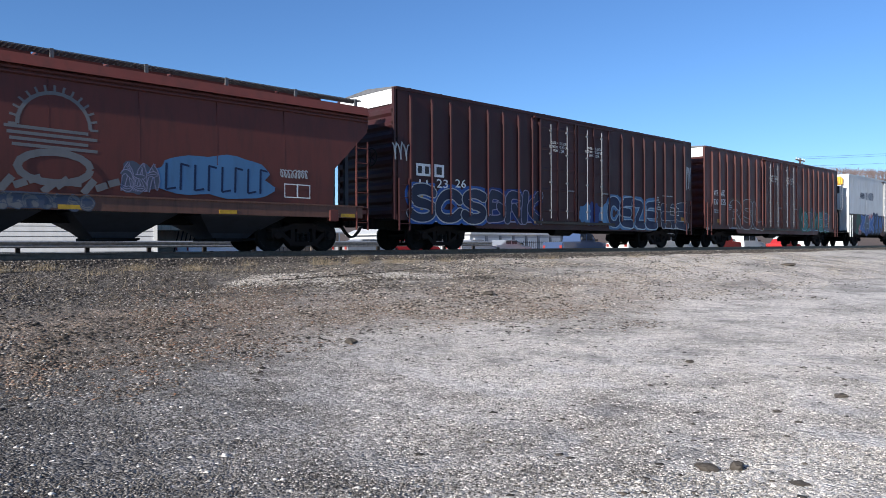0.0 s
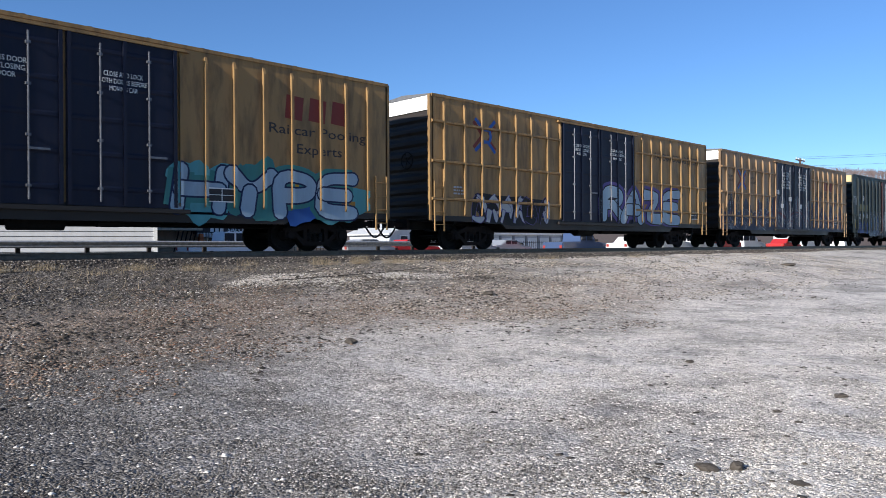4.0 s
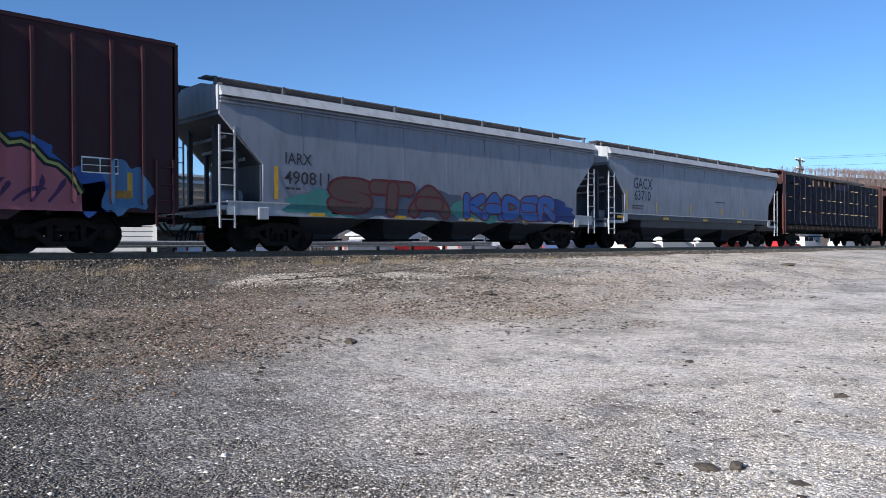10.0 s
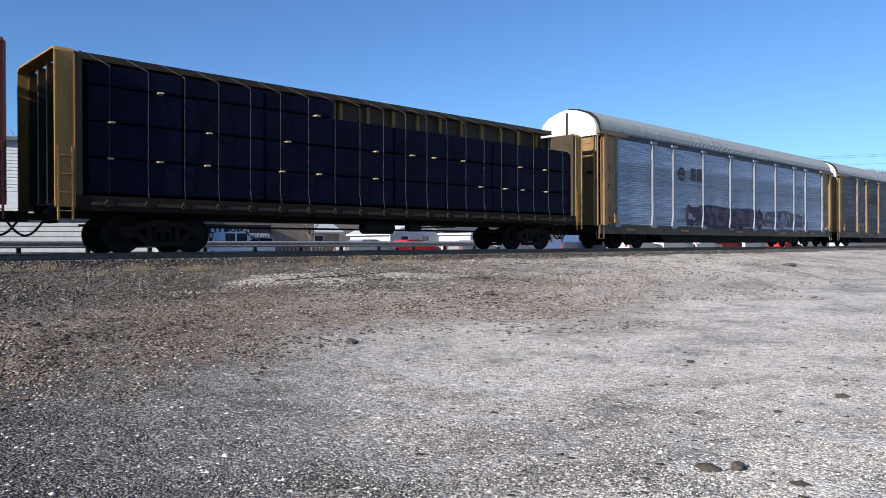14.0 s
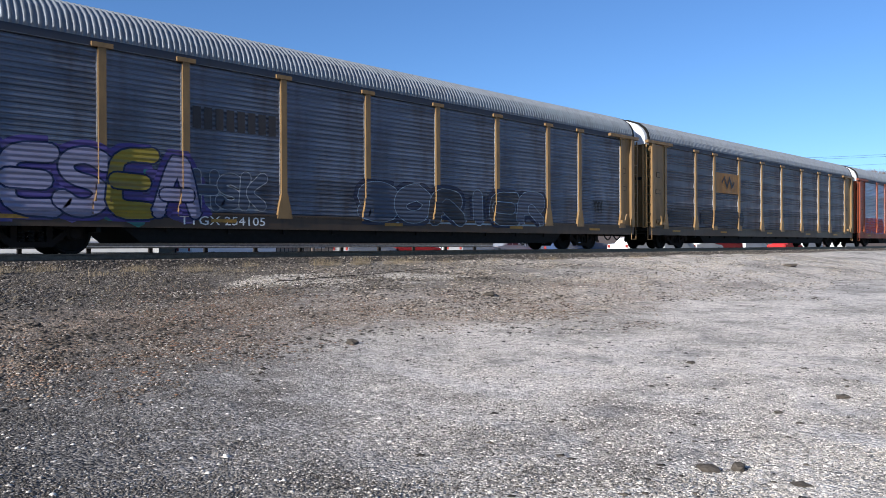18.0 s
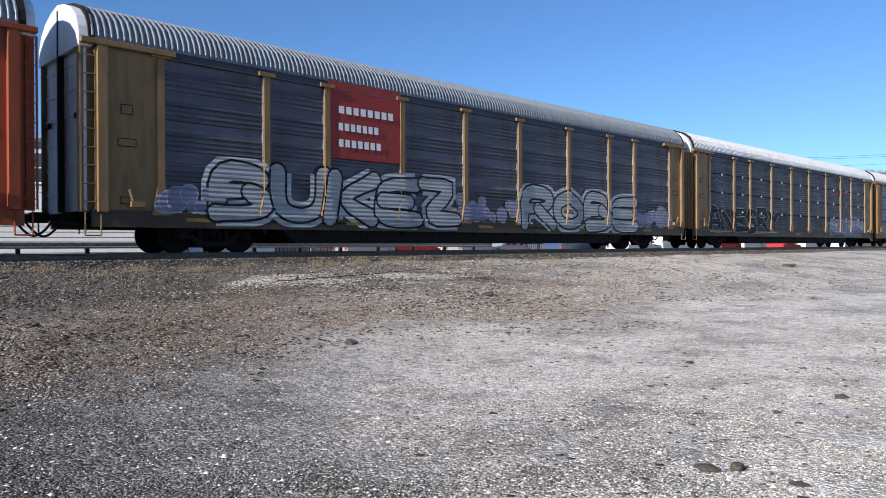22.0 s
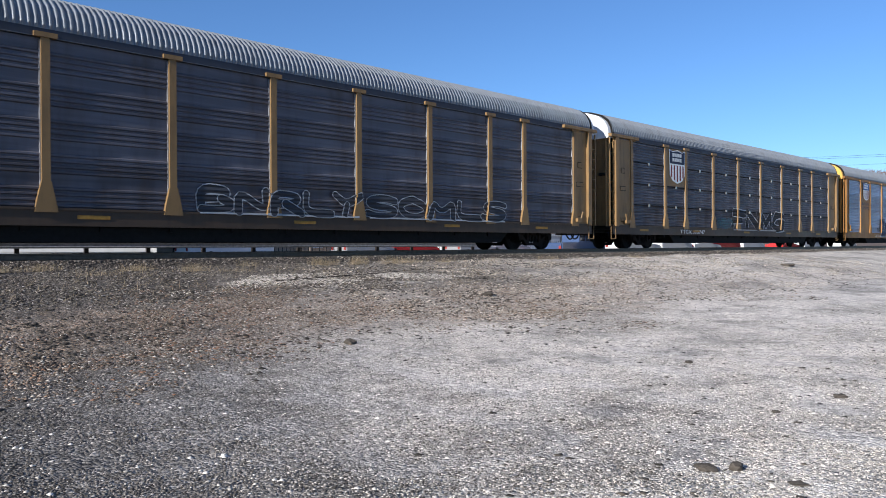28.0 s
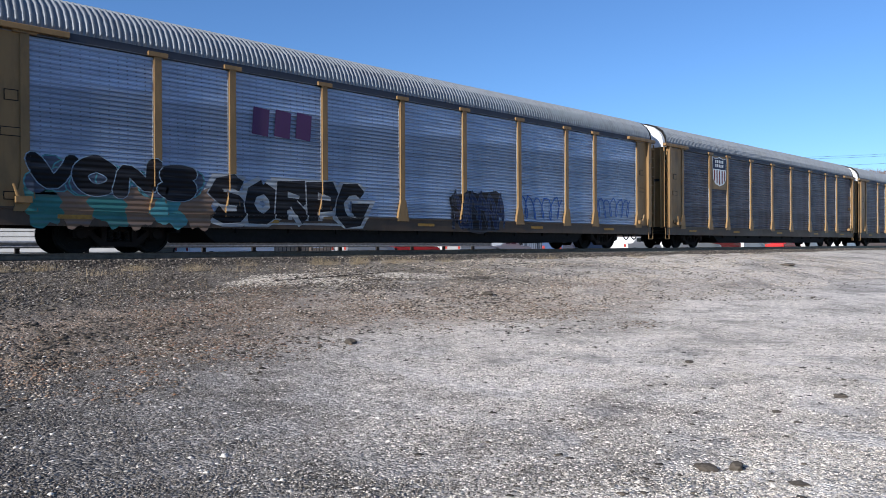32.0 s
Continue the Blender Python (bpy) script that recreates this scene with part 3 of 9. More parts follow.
        piece("post", pm, car, at=pose(x0 + p, HW, 0, rz=180))
    # siding between the posts
    for i, (p, q) in enumerate(zip(posts, posts[1:])):
        w = q - p - 0.18
        if i in solid:
            FACE[car.name][1].append((p, q))
            part("solid_panel", boxes((x0 + p + 0.09, x0 + q - 0.09, -HW - 0.02, -HW + 0.02, z0, z1 - 0.06)), trim, car)
        else:
            piece("siding_sheet", shared(("siding_sheet", round(w, 2), mode, pitch), corrugated_panel(w, z0, z1 - 0.06, pitch, 0.038, mode), siding), car,
                  at=pose(x0 + p + 0.09, -HW + 0.037, 0))
            part("edge_strip", boxes((x0 + q - 0.115, x0 + q - 0.095, -HW - 0.012, -HW + 0.03, z0 + 0.02, z1 - 0.1)), FLANGE, car, "bright metal edge of the siding")
        for sz in seams:
            part("seam", boxes((x0 + p + 0.1, x0 + q - 0.1, -HW - 0.02, -HW - 0.008, sz - 0.02, sz + 0.02)), BLACK, car)
            part("hinge", boxes((x0 + (p + q) / 2 - 0.05, x0 + (p + q) / 2 + 0.05, -HW - 0.06, -HW - 0.01, sz - 0.07, sz + 0.05)), STEEL, car)
        bm = boxes((x0 + p, x0 + q, HW - 0.03, HW, z0, z1 - 0.06))
        part("far_siding", bm, siding, car)
    # underframe and trucks
    for k in range(12):
        x = x0 + 4.6 + k * (L - 9.2) / 11
        part("cross_bearer", boxes((x - 0.05, x + 0.05, -HW + 0.06, HW - 0.06, 0.5, 0.84)), BLACK, car)
    bm = bmesh.new()
    tube(bm, (-1.5, -1.0, 0.42), (0.0, -1.0, 0.42), 0.16, 12)
    part("air_reservoir", bm, BLACK, car)
    for s in (-1, 1):
        truck(car, s * (L / 2 - 3.3))
        coupler(car, s * (L / 2 - 0.05), s)
        bm = boxes((s * (L / 2 - 1.6) - 1.4, s * (L / 2 - 1.6) + 1.4, -0.3, 0.3, 0.72, 1.0))
        part("draft_sill", bm, BLACK, car)
    return car, L


HOPSILL = {}      # lower and upper edge of each hopper's sill flange


def hopper(name, a, b, label, body, trim, top=4.36, group="covered hoppers", roof_rail=None, sill_mat=None, deep=False):
    """Covered hopper: bellied side sheets, sloped ends over upright skirts, outlet bays, end platforms with ladders, roof hatches and running boards."""
    car, L = car_thing(name, a, b, label, group)
    h = L / 2 + 0.2
    FACE[car.name] = (-1.5312, [])
    sill_mat = sill_mat or trim
    z_low, z_sill = (0.97, 1.34) if deep else (1.27, 1.53)
    HOPSILL[car.name] = (z_sill - 0.04, z_sill)
    z_knee, z_brow = 2.36, 3.58

    def end_at(z):
        return h - 0.1 - 1.25 * min(1.0, max(0.0, (z_brow - z) / (z_brow - z_knee)))

    lev = []
    for z in (z_sill, 1.9, z_knee, 2.55, 2.8, 3.05, 3.3, z_brow, 3.8, 3.98, 4.1, top):
        q = (z - z_sill) / (top - z_sill)
        yh = 1.49 + 0.04 * min(1.0, 1.25 * math.sin(math.pi * min(1.0, q * 1.1)))
        if z > 4.1:
            yh -= 0.1
        lev.append((z, -end_at(z), end_at(z), -yh, yh))
    bm = bmesh.new()
    stack(bm, lev)
    smooth(part("body", bm, body, car), 25)
    # welded seams of the side sheets
    for k in range(7):
        x = -h + 2.6 + k * (L - 5.2) / 6
        part("sheet_seam", boxes((x - 0.008, x + 0.008, -1.5325, -1.5, z_sill + 0.9, top - 0.42)), body, car)
    # roof eave beads and roof
    for s in (-1, 1):
        for z, yy, hh in ((top - 0.46, 1.53, 0.03), (top - 0.36, 1.54, 0.03)):
            part("eave_bead", bev(boxes((-h + 0.1, h - 0.1, s * yy - 0.03, s * yy + 0.03, z - hh, z + hh)), 0.012), body, car)
        bm = bmesh.new()
        prism(bm, [(s * 1.67, top - 0.3), (s * 1.52, top - 0.04), (s * 1.44, top - 0.04), (s * 1.48, top - 0.3)], "x", -h + 0.1, h - 0.1)
        part("eave_fascia", bm, trim, car)
    bm = bmesh.new()
    prism(bm, [(-1.48, top - 0.04), (-0.5, top + 0.17), (0.5, top + 0.17), (1.48, top - 0.04)], "x", -h + 0.08, h - 0.08)
    part("roof", bm, trim, car)
    for k in range(10):
        x = -h + 1.4 + k * (L - 2.8) / 9
        bm = boxes((x - 0.55, x + 0.55, -0.42, 0.42, top + 0.17, top + 0.25))
        part("hatch", bev(bm, 0.03), trim, car)
        part("hatch_coaming", boxes((x - (L - 2.8) / 18 + 0.07, x + (L - 2.8) / 18 - 0.07, -0.5, 0.5, top + 0.1, top + 0.34)), HOPDARK if trim is not HOPBROWN else trim, car)
    # running boards beside the hatches, on brackets
    for s in (-1, 1):
        bm = bmesh.new()
        for j in range(5):
            y = s * (0.62 + j * 0.1)
            box(bm, -h - 0.05, h + 0.05, y - 0.02, y + 0.02, top + 0.24, top + 0.28)
        n = int((L - 0.1) / 0.11)
        for i in range(n):
            x = -h - 0.05 + (i + 0.5) * (2 * h + 0.1) / n
            box(bm, x - 0.012, x + 0.012, s * 0.84 - 0.24, s * 0.84 + 0.24, top + 0.245, top + 0.27)
        part("running_board", bm, roof_rail or GRATE, car)
        for k in range(9):
            x = -h + 0.2 + k * (2 * h - 0.4) / 8
            part("board_bracket", boxes((x - 0.04, x + 0.04, s * 1.08 - 0.03, s * 1.08 + 0.03, top + 0.02, top + 0.28)), roof_rail or GRATE, car)
    # side sill under the sheets, with its pale upper flange
    for y in (-HW - 0.03, HW - 0.06):
        part("side_sill", boxes((-h + (0.3 if deep else 1.2), h - (0.3 if deep else 1.2), y, y + 0.09, z_low, z_sill - 0.03)), sill_mat, car)
        part("sill_flange", boxes((-h + (0.28 if deep else 0.3), h - (0.28 if deep else 0.3), y - 0.03, y + 0.1, z_sill - 0.04, z_sill)), sill_mat if deep else trim, car)
    # outlet bays
    for x in ((-4.66, -1.55, 1.55, 4.66) if deep else [(k - 1) * (L - 7.0) / 2.6 for k in range(3)]):
        bm = bmesh.new()
        w, v = (1.24, 0.5) if deep else ((L - 7.0) / 5.2, 0.45)
        stack(bm, [(0.32, x - v + 0.05, x + v - 0.05, -0.5, 0.5), (0.5, x - v - 0.15, x + v + 0.15, -0.62, 0.62), (0.94, x - w, x + w, -1.34, 1.34), (z_low + 0.06, x - w, x + w, -1.38, 1.38)])
        # bays in the dark grey: shade below the sill put into the colour
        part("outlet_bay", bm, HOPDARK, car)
        part("outlet_gate", boxes((x - 0.5, x + 0.5, -0.7, 0.7, 0.28, 0.36)), BLACK, car)
        bm = bmesh.new()
        tube(bm, (x + 0.3, -0.7, 0.33), (x + 0.3, -1.3, 0.33), 0.03, 6)
        part("gate_shaft", bm, BLACK, car)
    for s in (-1, 1):
        for y in (-0.9, 0.8):
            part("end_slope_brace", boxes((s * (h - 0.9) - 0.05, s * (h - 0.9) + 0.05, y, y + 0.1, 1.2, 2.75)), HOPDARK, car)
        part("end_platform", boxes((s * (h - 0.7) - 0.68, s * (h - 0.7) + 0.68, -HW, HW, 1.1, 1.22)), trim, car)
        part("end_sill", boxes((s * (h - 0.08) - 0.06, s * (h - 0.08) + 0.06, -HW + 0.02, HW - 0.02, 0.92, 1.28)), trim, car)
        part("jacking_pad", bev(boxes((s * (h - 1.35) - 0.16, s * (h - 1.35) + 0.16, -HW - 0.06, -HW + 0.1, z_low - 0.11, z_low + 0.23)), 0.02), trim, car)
        # overlay sheet that paints the shade of the end slope
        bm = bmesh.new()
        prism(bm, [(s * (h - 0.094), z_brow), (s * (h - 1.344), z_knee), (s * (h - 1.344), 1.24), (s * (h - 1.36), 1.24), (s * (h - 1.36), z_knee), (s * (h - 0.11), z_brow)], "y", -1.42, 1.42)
        part("end_slope_sheet", bm, HOPDARK, car, "dark end slope sheet with its shade painted in")
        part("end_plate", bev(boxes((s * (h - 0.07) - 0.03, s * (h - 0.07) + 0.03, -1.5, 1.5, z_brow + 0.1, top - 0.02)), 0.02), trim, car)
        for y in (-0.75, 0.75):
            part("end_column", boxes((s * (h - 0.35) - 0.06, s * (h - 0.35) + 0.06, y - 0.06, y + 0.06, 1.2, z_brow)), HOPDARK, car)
        rung_ladder(car, s * (h - 0.3), -HW - 0.02, 0.62, 3.3, 0.42, trim, 0.42)
        rung_ladder(car, s * (h - 0.3), HW + 0.02, 0.62, top - 0.25, 0.42, trim, 0.42)
        bm = boxes(*[(s * (h - 0.55 - j * 0.28) - 0.02, s * (h - 0.55 - j * 0.28) + 0.02, -0.95, 0.95, 3.05 - j * 0.28, 3.13 - j * 0.28) for j in range(3)])
        part("slope_stiffener", bm, trim, car)
        truck(car, s * (h - 2.1))
        coupler(car, s * (h - 0.25), s)
    bm = boxes((-h + 0.1, h - 0.1, -0.3, 0.3, 0.72, 1.02))
    part("centre_sill", bm, BLACK, car)
    bm = bmesh.new()
    tube(bm, (-h + 0.5, -0.5, 1.5), (-h + 1.2, -0.5, 1.5), 0.2, 12)
    part("air_reservoir", bm, trim, car)
    return car, L


def wrapped_bundle_mesh(w, h, d):
    """A pack of timber in taut plastic wrap: soft edges, a sagging face."""
    def make():
        bm = bmesh.new()
        box(bm, 0, w, 0, d, 0, h)
        bmesh.ops.bevel(bm, geom=bm.edges[:], offset=0.035, segments=2, affect="EDGES")
        return bm
    return make


def centerbeam(name, a, b, label, steel, missing=(), group="centerbeam flat cars", wood=None, top=4.83, windows=False):
    """Flat car with end bulkheads and a central truss, loaded with strapped packs of timber in black wrap."""
    car, L = car_thing(name, a, b, label, group)
    h = L / 2
    deck, bt = 1.3, 4.6
    for y in (-HW - 0.02, HW - 0.08):
        part("side_sill", boxes((-h + 0.1, h - 0.1, y, y + 0.1, deck - 0.32, deck + 0.02)), RUST, car)
    bm = boxes((-h + 0.1, h - 0.1, -HW + 0.085, HW - 0.085, deck - 0.12, deck))
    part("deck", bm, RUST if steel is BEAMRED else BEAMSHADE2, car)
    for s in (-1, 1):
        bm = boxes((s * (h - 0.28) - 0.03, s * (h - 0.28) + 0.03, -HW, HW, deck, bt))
        # dark copy here: shade between the cars painted in; the flange keeps its colour
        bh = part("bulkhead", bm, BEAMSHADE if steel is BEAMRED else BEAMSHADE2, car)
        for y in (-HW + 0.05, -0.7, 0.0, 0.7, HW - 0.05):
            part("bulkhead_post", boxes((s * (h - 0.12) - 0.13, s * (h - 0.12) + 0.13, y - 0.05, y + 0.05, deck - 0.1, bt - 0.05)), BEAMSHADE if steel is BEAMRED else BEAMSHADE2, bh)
        xf = s * (h + 0.06)
        bm = boxes((xf - 0.2, xf + 0.2, -HW - 0.01, -HW + 0.02, deck - 0.25, bt - 0.06), (xf - 0.2, xf + 0.2, HW - 0.02, HW + 0.01, deck - 0.25, bt - 0.06))
        prism(bm, [(-HW - 0.01, bt - 0.06), (-HW + 0.12, bt + 0.04), (HW - 0.12, bt + 0.04), (HW + 0.01, bt - 0.06), (HW - 0.02, bt - 0.1), (HW - 0.14, bt), (-HW + 0.14, bt), (-HW + 0.02, bt - 0.1)], "x", xf - 0.2, xf + 0.2)
        part("edge_bead", boxes((xf + s * 0.2 - 0.02, xf + s * 0.2 + 0.02, -HW - 0.035, -HW + 0.02, deck - 0.25, bt - 0.07), (xf - s * 0.2 - 0.012, xf - s * 0.2 + 0.012, -HW - 0.03, -HW, deck - 0.25, bt - 0.1)), steel, bh)
        part("bulkhead_flange", bm, steel, bh)
        rung_ladder(car, s * (h + 0.06), -HW - 0.03, 0.75, 2.4, 0.3, steel, 0.4)
    bm = boxes((-h + 0.3, h - 0.3, -0.42, 0.42, top - 0.14, top + 0.02))
    # chord and web are darkened too, as they lie in the load's shade
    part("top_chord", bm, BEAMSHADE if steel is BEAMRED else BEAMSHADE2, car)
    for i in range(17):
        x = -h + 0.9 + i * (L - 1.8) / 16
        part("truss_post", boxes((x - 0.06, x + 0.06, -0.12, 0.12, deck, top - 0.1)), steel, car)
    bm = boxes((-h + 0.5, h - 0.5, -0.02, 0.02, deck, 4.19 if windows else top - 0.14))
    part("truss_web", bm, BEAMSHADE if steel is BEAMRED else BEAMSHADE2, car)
    # load
    span = L - 0.84
    n = 8
    w = span / n
    tiers = (0.84, 0.84, 0.84, 0.5)
    rnd = random.Random(int(a * 10))
    for side in (-1, 1):
        for i in range(n):
            for j, th in enumerate(tiers):
                if (i, j) in missing:
                    continue
                me = shared(("timber_pack", round(w, 2), round(th, 2)), wrapped_bundle_mesh(w - 0.012, th - 0.03, 0.98), WRAP)
                x = -h + 0.42 + i * w
                y = -HW + 0.12 - 0.02 * rnd.random() if side < 0 else 0.4
                piece("timber_pack", me, car, at=pose(x + 0.02, y, deck + 0.1 + j * 0.84, 0, 0, rnd.uniform(-0.25, 0.25)))
                if side < 0:
                    for q in (0.3, 0.72):
                        if j and rnd.random() < 0.62:
                            bx = x + w * (q + rnd.uniform(-0.07, 0.07))
                            bz = deck + 0.1 + j * 0.84
                            piece("spacer_block", shared("spacer_block", lambda: bev(boxes((-0.07, 0.07, -0.07, 0.25, -0.022, 0.022)), 0.008), wood), car,
                                  at=pose(bx, -HW + 0.08 + rnd.uniform(-0.03, 0.03), bz - 0.03, 0, 0, rnd.uniform(-14, 14)))
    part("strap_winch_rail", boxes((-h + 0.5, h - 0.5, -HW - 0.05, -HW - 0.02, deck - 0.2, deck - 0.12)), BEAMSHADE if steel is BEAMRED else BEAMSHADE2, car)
    for i in range(20):
        x = -h + 0.9 + i * (L - 1.8) / 19
        bm = bmesh.new()
        pts = [(x, -HW - 0.01, deck - 0.1), (x + 0.02, -HW + 0.085, deck + 0.4), (x + 0.03, -HW + 0.075, deck + 2.2), (x + 0.05, -HW + 0.1, top - 0.45), (x - 0.12, -0.42, top + 0.01)]
        for p, q in zip(pts, pts[1:]):
            tube(bm, p, q, 0.006, 4)
        part("strap", bm, STRAP, car)
        bm = bmesh.new()
        box(bm, x - 0.09, x + 0.09, -HW - 0.13, -HW - 0.02, deck - 0.23, deck - 0.06)
        tube(bm, (x - 0.13, -HW - 0.08, deck - 0.15), (x + 0.13, -HW - 0.08, deck - 0.15), 0.045, 8)
        part("winch", bm, RUST, car)
    underframe(car, L, BLACK, 2.35, 1.15)
    return car, L


def reefer(a, b):
    """White refrigerated car with a sliding plug door and a yellow cooling unit in its end."""
    white = MAT["reefer_white"]
    car, L = car_thing("refrigerator_car", a, b, "white refrigerated railcar with dark lower sides and painted graffiti", "refrigerator cars")
    x0, top = -L / 2, 5.12
    bm = boxes((x0, -x0, -HW + 0.04, HW - 0.04, 0.98, top - 0.06))
    part("body", bm, white, car)
    seams = (0.0, 0.71, 2.26, 3.84, 5.44, 6.7, 7.75)
    seams2 = (11.6, 12.3, 13.42, 14.5, 15.68, 16.7, 17.86, 19.2, L)
    for run_ in (seams, seams2):
        for p, q in zip(run_, run_[1:]):
            bm = boxes((x0 + p + 0.006, x0 + q - 0.006, -HW, -HW + 0.04, 2.32, top - 0.1))
            part("side_sheet", bev(bm, 0.006), white, car)
            bm = boxes((x0 + p + 0.006, x0 + q - 0.006, -HW, -HW + 0.04, 0.98, 2.316))
            part("lower_sheet", bev(bm, 0.006), MAT["reefer_dark"], car, "dark grimy lower sheet")
    bm = boxes((x0 + 7.75, x0 + 11.6, -HW + 0.01, -HW + 0.05, 0.98, top - 0.1))
    part("door_recess", bm, white, car)
    d = part("plug_door", bev(boxes((x0 + 7.85, x0 + 11.5, -HW - 0.05, -HW + 0.01, 2.33, 4.85)), 0.02), MAT["reefer_door"], car, "white sliding plug door")
    part("door_lower_panel", bev(boxes((x0 + 7.85, x0 + 11.5, -HW - 0.05, -HW + 0.01, 1.12, 2.32)), 0.01), MAT["reefer_dark"], d)
    for xx in (7.92, 8.75, 10.75, 11.43):
        bm = bmesh.new()
        tube(bm, (x0 + xx, -HW - 0.12, 1.1), (x0 + xx, -HW - 0.12, 4.85), 0.03, 6)
        part("door_bar", bm, white, d)
    for z in (2.35, 3.05, 3.72, 4.82):
        part("door_batten", boxes((x0 + 7.85, x0 + 11.5, -HW - 0.1, -HW - 0.05, z - 0.06, z + 0.06)), white, d)
    part("door_stile", boxes((x0 + 9.66, x0 + 9.86, -HW - 0.09, -HW - 0.05, 2.4, 4.8)), white, d)
    part("door_track", boxes((x0 + 7.5, x0 + 15.2, -HW - 0.1, -HW, 4.88, 4.95), (x0 + 7.5, x0 + 15.2, -HW - 0.1, -HW, 1.02, 1.1)), MAT["reefer_dark"], car)
    for u, w, zz in ((13.05, 0.75, 2.4), (13.9, 0.4, 2.4)):
        part("rust_stain", boxes((x0 + u, x0 + u + w, -HW - 0.004, -HW - 0.001, zz, 4.98)), RUSTRUN, car, "brown rust run down the white side")
    bm = boxes((x0, -x0, -HW - 0.02, HW + 0.02, top - 0.1, top))
    part("roof", bm, white, car)
    part("side_sill", boxes((x0, -x0, -HW - 0.01, -HW + 0.05, 0.8, 0.98), (x0, -x0, HW - 0.05, HW + 0.01, 0.8, 0.98)), BLACK, car)
    for s in (-1, 1):
        xe = s * L / 2
        part("end_wall", boxes((xe - 0.03, xe + 0.03, -HW + 0.02, HW - 0.02, 0.98, top - 0.08)), white, car)
        part("corner_post", boxes((xe - 0.06, xe + 0.06, -HW - 0.005, -HW + 0.1, 0.98, top - 0.08)), white, car)
        rung_ladder(car, s * (L / 2 - 0.3), -HW - 0.05, 0.65, 2.2, 0.42, white, 0.36)
    bm = boxes((x0 - 0.42, x0 - 0.03, -1.15, 1.15, 2.55, 4.35))
    u = part("cooling_unit", bev(bm, 0.08, 3), white, car, "white cooling unit")
    bm = boxes((x0 - 0.44, x0 - 0.03, -1.17, 1.17, 4.3, 4.95))
    part("unit_hood", bev(bm, 0.12, 3), mat_paint("unit_yellow", (0.72, 0.42, 0.05), dirt=0.2), u, "rounded yellow hood")
    part("unit_grille", boxes((x0 - 0.45, x0 - 0.4, -1.0, 0.9, 3.75, 4.28)), LETTER_D, u, "dark intake grille")
    for k in range(5):
        part("louvre", boxes((x0 - 0.46, x0 - 0.42, -0.95, 0.1, 4.42 + k * 0.085, 4.46 + k * 0.085)), LETTER_D, u)
    part("unit_badge", boxes((x0 - 0.435, x0 - 0.42, 0.4, 0.8, 4.65, 4.8)), MAT["blue_sign"], u)
    part("end_platform", boxes((x0 - 0.5, x0, -1.4, 1.4, 1.0, 1.1)), BLACK, car)
    bm = boxes((x0 - 0.35, x0 - 0.1, -0.9, -0.2, 1.1, 2.6), (x0 - 0.3, x0 - 0.05, 0.2, 0.9, 1.1, 3.2))
    part("fuel_cabinet", bm, BLACK, car)
    underframe(car, L, BLACK, 2.6)
    return car, L
# ---------- paints of the train ----------
MAT["rack_roof"] = paint("rack_roof", (0.19, 0.21, 0.235), 0.5, 0.25, 0.35)
ROOFPALE = paint("rack_roof_pale", (0.5, 0.51, 0.52), 0.5, 0.25, 0.3)
ROOFRAIL = paint("rack_roof_rail", (0.035, 0.042, 0.06), 0.6, 0.1, 0.3)
FLANGE = plain("bare_flange", (0.3, 0.31, 0.33), 0.5, 0.3)
# dirt of ends and sills, with the ends' shade put into the colour
GRIMESHADE = mat_paint("grime_and_shade", (0.03, 0.025, 0.022), dirt=0.5)
# dark copy of the hopper grey: shade under and between parts put in
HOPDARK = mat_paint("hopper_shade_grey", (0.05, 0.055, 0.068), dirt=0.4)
MAT["hood_white"] = paint("hood_white", (0.62, 0.63, 0.64), 0.5, 0.0, 0.2)
MAT["reefer_white"] = paint("reefer_white", (0.56, 0.57, 0.57), 0.5, 0.0, 0.22, (0.25, 0.18, 0.11))
MAT["reefer_dark"] = paint("reefer_dark", (0.06, 0.045, 0.04), 0.6, 0.0, 0.4)
MAT["reefer_door"] = paint("reefer_door", (0.4, 0.4, 0.39), 0.5, 0.0, 0.3, (0.25, 0.18, 0.11))


def rust_run():
    """Rust washed down a painted side: soft-edged streaks over the white."""
    k = Nodes("rust_run")
    s = k.noise(k.coords((5.0, 1, 0.35)), 2.0, 5.0, 0.6)
    c = k.mix(k.ramp(s, ((0.36, 0.0), (0.62, 1.0))), (0.5, 0.46, 0.4), (0.42, 0.27, 0.14))
    g = k.add("ShaderNodeTexCoord")
    sep = k.add("ShaderNodeSeparateXYZ")
    k.link(g.outputs["Generated"], sep.inputs[0])
    across = k.ramp(sep.outputs[0], ((0.0, 0.0), (0.4, 0.85), (0.6, 0.85), (1.0, 0.0)))
    down = k.ramp(sep.outputs[2], ((0.0, 0.1), (0.3, 0.8), (0.9, 1.0), (1.0, 0.4)))
    k.link(k.mix(1.0, k.mix(1.0, across, down, "MULTIPLY"), k.ramp(s, ((0.3, 0.25), (0.6, 1.0))), "MULTIPLY"), k.bsdf.inputs["Alpha"])
    return k.done(c, 0.6)


RUSTRUN = rust_run()
MAT["blue_sign"] = plain("blue_sign", (0.04, 0.12, 0.42))
